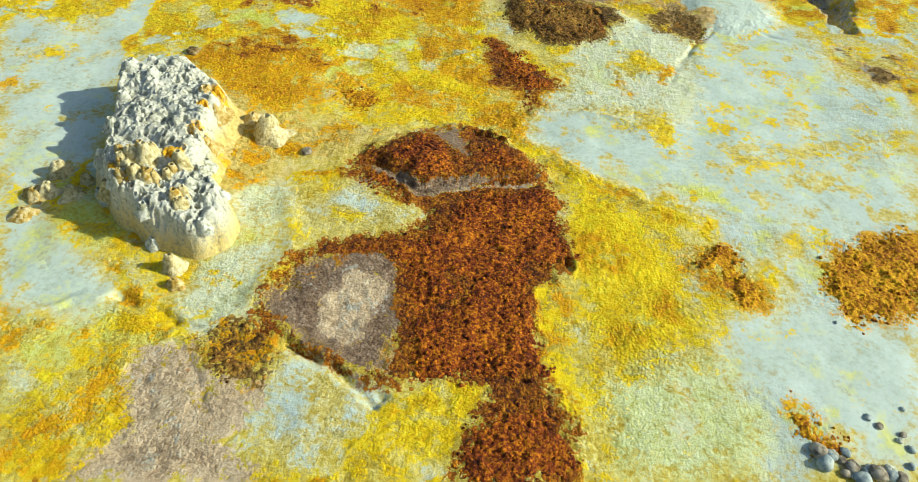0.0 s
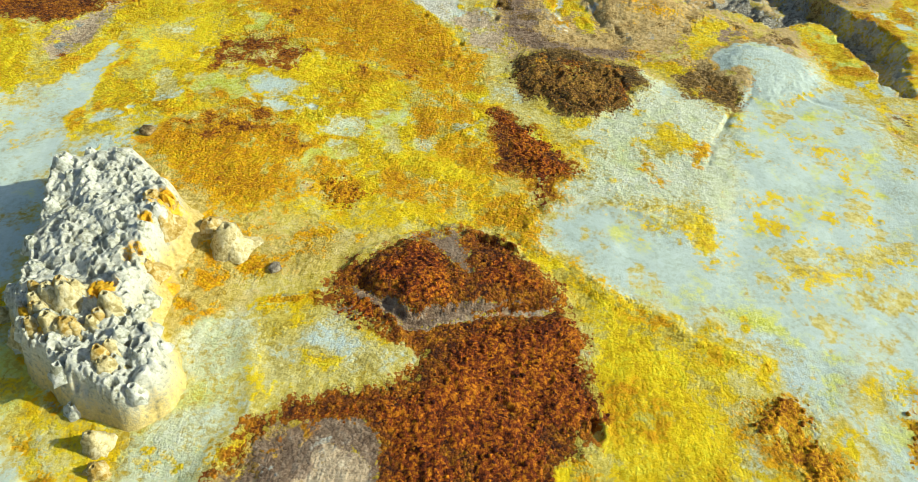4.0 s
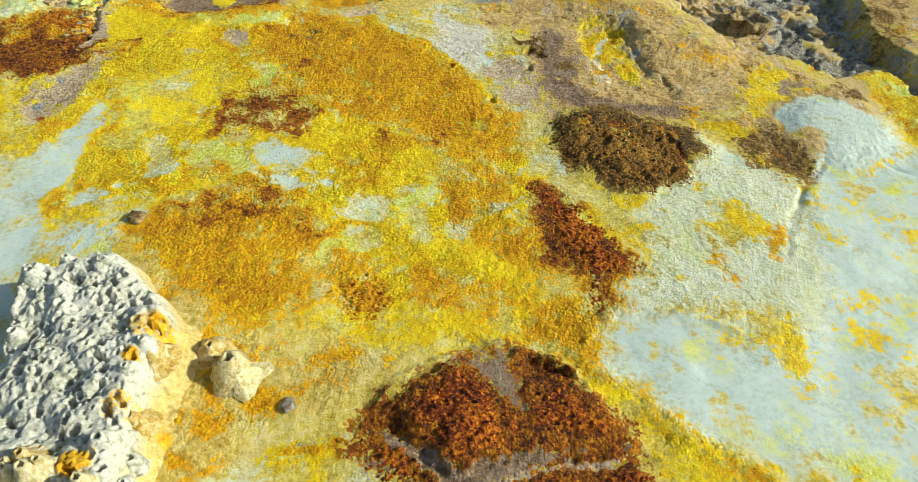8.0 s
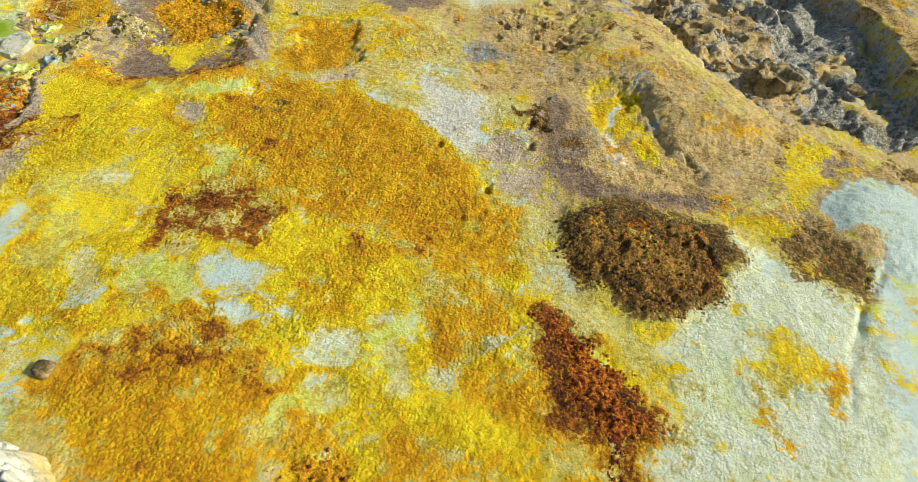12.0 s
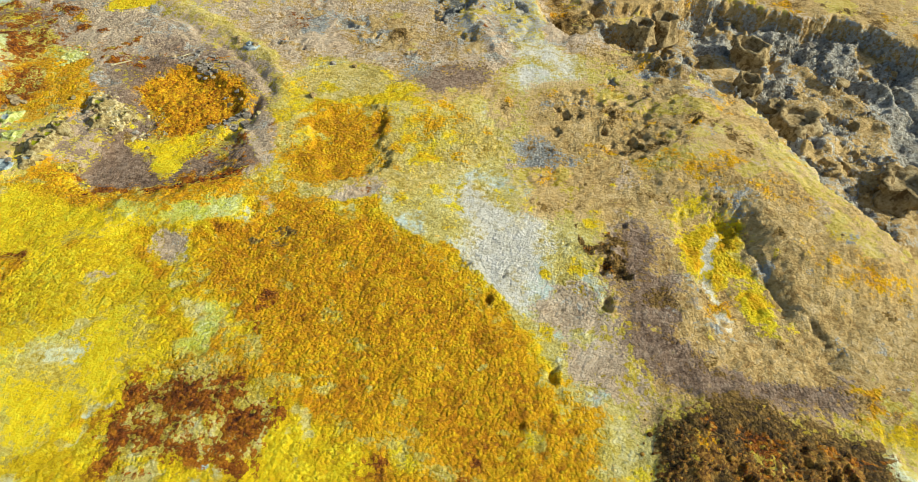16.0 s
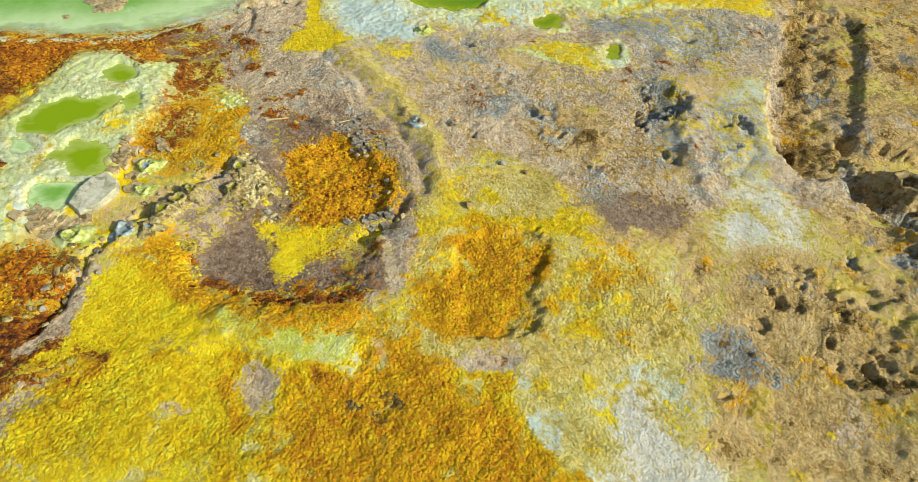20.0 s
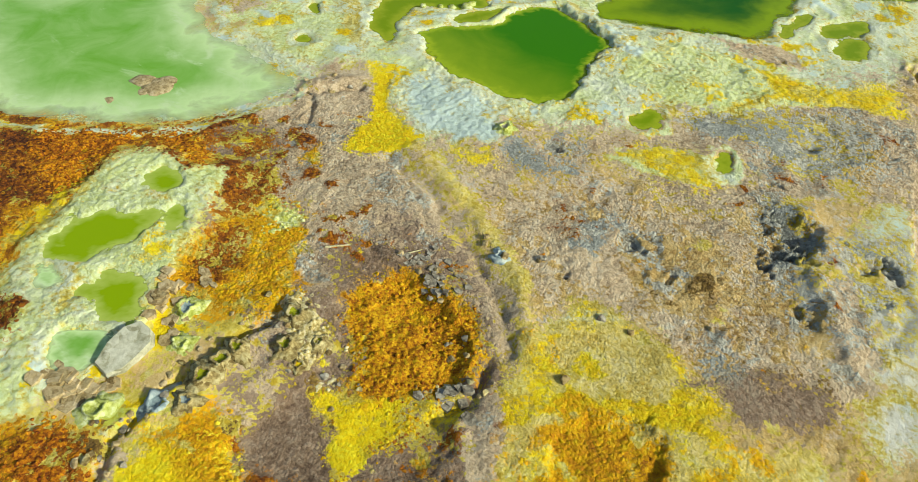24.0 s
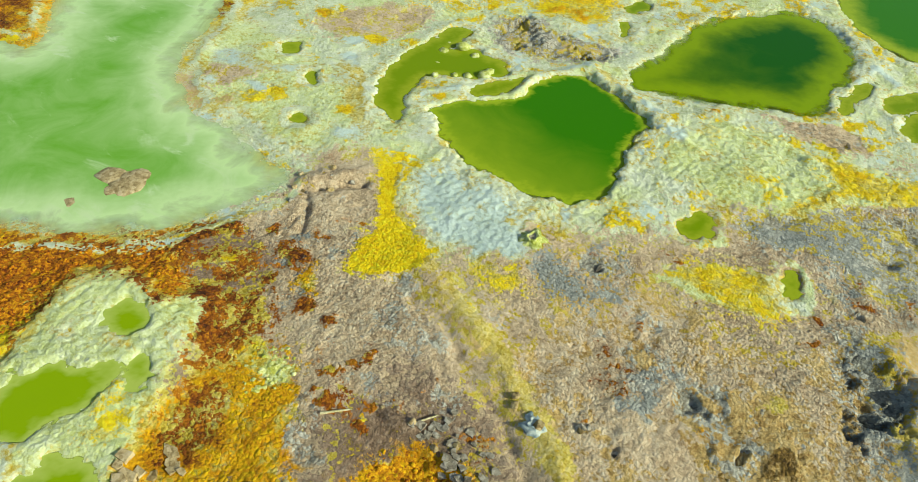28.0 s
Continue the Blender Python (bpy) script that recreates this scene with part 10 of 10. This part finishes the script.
def spring(x, y, r, h, shell, inside, label, seed, stretch=1.0):
    """A low vent mound with a wet mouth."""
    thing = tagged(new("spring_mound"), label, "hot spring", "vent mounds by the fissure")
    thing.location = (x, y, float(ground_at(x, y)))
    part("shell", lathe(cone_profile(r * 0.80, h * 0.55, r * 0.34, h * 0.42), 26, 0.34, seed, stretch), shell, thing)
    part("wet_mouth", lathe([(r * 0.40, h * 0.40), (r * 0.30, h * 0.30), (r * 0.10, h * 0.28)], 14, 0.20, seed), inside, thing)


for k, (x, y, r, h, shell, inside) in enumerate(((-14.4, 31.6, 0.48, 0.36, SALT_BLUE, SALT_BLUE), (-14, 32.5, 0.34, 0.30, SPRING_TAN, OLIVE_WET), (-14, 33, 0.34, 0.28, SPRING_TAN, OLIVE_WET),
                                                 (-13.9, 33.4, 0.32, 0.26, SPRING_TAN, OLIVE_WET), (-15.7, 33.7, 0.42, 0.22, SALT_LIME, SALT_BLUE), (-15.3, 30.9, 0.42, 0.24, SALT_LIME, SALT_LIME),
                                                 (-13.9, 31.9, 0.30, 0.20, SPRING_TAN, SALT_BLUE), (-13.1, 34, 0.36, 0.30, SPRING_TAN, OLIVE_WET), (-13.5, 34.8, 0.40, 0.26, SPRING_TAN, OLIVE_WET),
                                                 (-12.6, 33.8, 0.22, 0.14, SPRING_TAN, SULPHUR), (-12.6, 34.5, 0.26, 0.18, SPRING_TAN, OLIVE_WET), (-15.1, 32.9, 0.40, 0.16, SALT_LIME, SALT_LIME),
                                                 (-12.4, 43.6, 0.40, 0.24, SALT_LIME, STONE_GREY), (-10.2, 38.8, 0.26, 0.12, SALT_BLUE, SALT_BLUE))):
    spring(x, y, r, h, shell, inside, ("pale vent mound with a wet green mouth", "blue-grey vent mound with a smooth mouth")[shell == SALT_BLUE], 60 + k)


def slab(x, y, outline, thick, mat, name, label, tilt=(0, 0), group=""):
    """A flat stone plate with a chipped edge."""
    bm = bmesh.new()
    top = [bm.verts.new((px - x, py - y, thick)) for px, py in outline]
    low = [bm.verts.new(((px - x) * 1.06, (py - y) * 1.06, -0.08)) for px, py in outline]
    mid = [bm.verts.new(((px - x) * 1.03, (py - y) * 1.03, thick * 0.75)) for px, py in outline]
    bm.faces.new(top)
    n = len(outline)
    for k in range(n):
        bm.faces.new((mid[k], mid[(k + 1) % n], top[(k + 1) % n], top[k]))
        bm.faces.new((low[k], low[(k + 1) % n], mid[(k + 1) % n], mid[k]))
    me = bpy.data.meshes.new(name)
    bm.normal_update()
    bm.to_mesh(me)
    bm.free()
    me.materials.append(mat)
    ob = tagged(new(name, me), label, "stone plate", group)
    ob.location, ob.rotation_euler = (x, y, float(ground_at(x, y))), (radians(tilt[0]), radians(tilt[1]), 0)
    return ob


SLAB = [(-16.06, 31.61), (-16.20, 32.06), (-16.20, 32.50), (-16.02, 32.80), (-15.69, 32.75), (-15.50, 32.55), (-15.49, 32.17), (-15.52, 31.82), (-15.68, 31.54)]
slab(np.mean([p[0] for p in SLAB]), np.mean([p[1] for p in SLAB]), SLAB, 0.20, SLAB_STONE, "stone_slab", "tilted pale grey-green stone slab beside a brine pool", (4, 7))
rng = random.Random(9)
for k, (x, y, s) in enumerate(((-16.5, 30.9, 0.55), (-16.2, 31.1, 0.45), (-16, 30.7, 0.5), (-15.8, 31, 0.4), (-15.5, 31.3, 0.35),
                               (-16.2, 33.7, 0.5), (-16.3, 34.2, 0.45), (-15.5, 33.2, 0.35), (-16.1, 33.2, 0.35), (-15.9, 34.4, 0.3),
                               (-11.7, 37.5, 0.3), (-11.2, 37.4, 0.3), (-10.8, 37.1, 0.28), (-12.1, 37.6, 0.25), (-10.9, 37.8, 0.25), (-11.7, 37.9, 0.22), (-9, 34.8, 0.4), (-9.4, 34.8, 0.35))):
    for q in range(5):
        px, py, pr = x + rng.gauss(0, 0.22), y + rng.gauss(0, 0.2), s * rng.uniform(0.28, 0.55)
        n, start = rng.randint(4, 6), rng.uniform(0, 6)
        ring = [(px + pr * rng.uniform(0.6, 1.25) * math.cos(start + 2 * math.pi * c / n), py + pr * 0.85 * rng.uniform(0.6, 1.25) * math.sin(start + 2 * math.pi * c / n)) for c in range(n)]
        slab(px, py, ring, rng.uniform(0.03, 0.06), (MUD_TAN, MUD_TAN, STONE_TAN)[q % 3] if k < 10 else STONE_GREY, "mud_plate", "dried tan mud plate with cracked edges", (rng.uniform(-5, 5), rng.uniform(-5, 5)), "cracked mud plates")
# rubble along the long fissure and round the orange hollow
rng = random.Random(11)
for line, count, spread in (([(-14, 28.6), (-14.2, 29.9), (-14.6, 30.6), (-14.5, 31.8), (-14.2, 33.3), (-13.9, 34.5)], 60, 0.24), ([(-12.7, 37.5), (-11.6, 37.4), (-10.4, 37.1), (-9.6, 36.2), (-9.2, 35.3), (-9.5, 34.4)], 26, 0.3), ([(-13.9, 34.7), (-13.1, 34.4), (-12.2, 33.7), (-11.7, 33.5)], 22, 0.45), ([(-19.2, 41), (-18.9, 41.9), (-18.2, 42.6), (-17.6, 43)], 14, 0.25)):
    for k in range(count):
        q = rng.random() * (len(line) - 1)
        a, b = line[int(q)], line[int(q) + 1]
        x, y = a[0] + (b[0] - a[0]) * (q % 1) + rng.gauss(0, spread), a[1] + (b[1] - a[1]) * (q % 1) + rng.gauss(0, spread)
        shard(x, y, rng.uniform(0.04, 0.12), (STONE_GREY, STONE_TAN, SPRING_TAN, MUD_TAN)[k % 4], "small angular rubble stone beside a fissure", k, "rubble along the fissures", 0.2)
# two thin pale sticks lying on the mud
for a, b in (([(-14.1, 36.8), (-13.6, 37.2)], "long"), ([(-12.5, 37.4), (-12, 38)], "short")):
    (x0, y0), (x1, y1) = a
    bm = bmesh.new()
    bmesh.ops.create_cone(bm, cap_ends=True, segments=7, radius1=0.030, radius2=0.015, depth=math.hypot(x1 - x0, y1 - y0))
    me = bpy.data.meshes.new("stick")
    bm.to_mesh(me)
    bm.free()
    me.materials.append(SALT_CREAM)
    ob = tagged(new("stick", me), "thin pale salt-crusted stick lying on grey mud", "stick", "sticks on the mud")
    ob.matrix_world = Matrix.Translation(((x0 + x1) / 2, (y0 + y1) / 2, float(ground_at((x0 + x1) / 2, (y0 + y1) / 2)) + 0.03)) @ Vector((x1 - x0, y1 - y0, 0)).to_track_quat("Z", "Y").to_matrix().to_4x4()
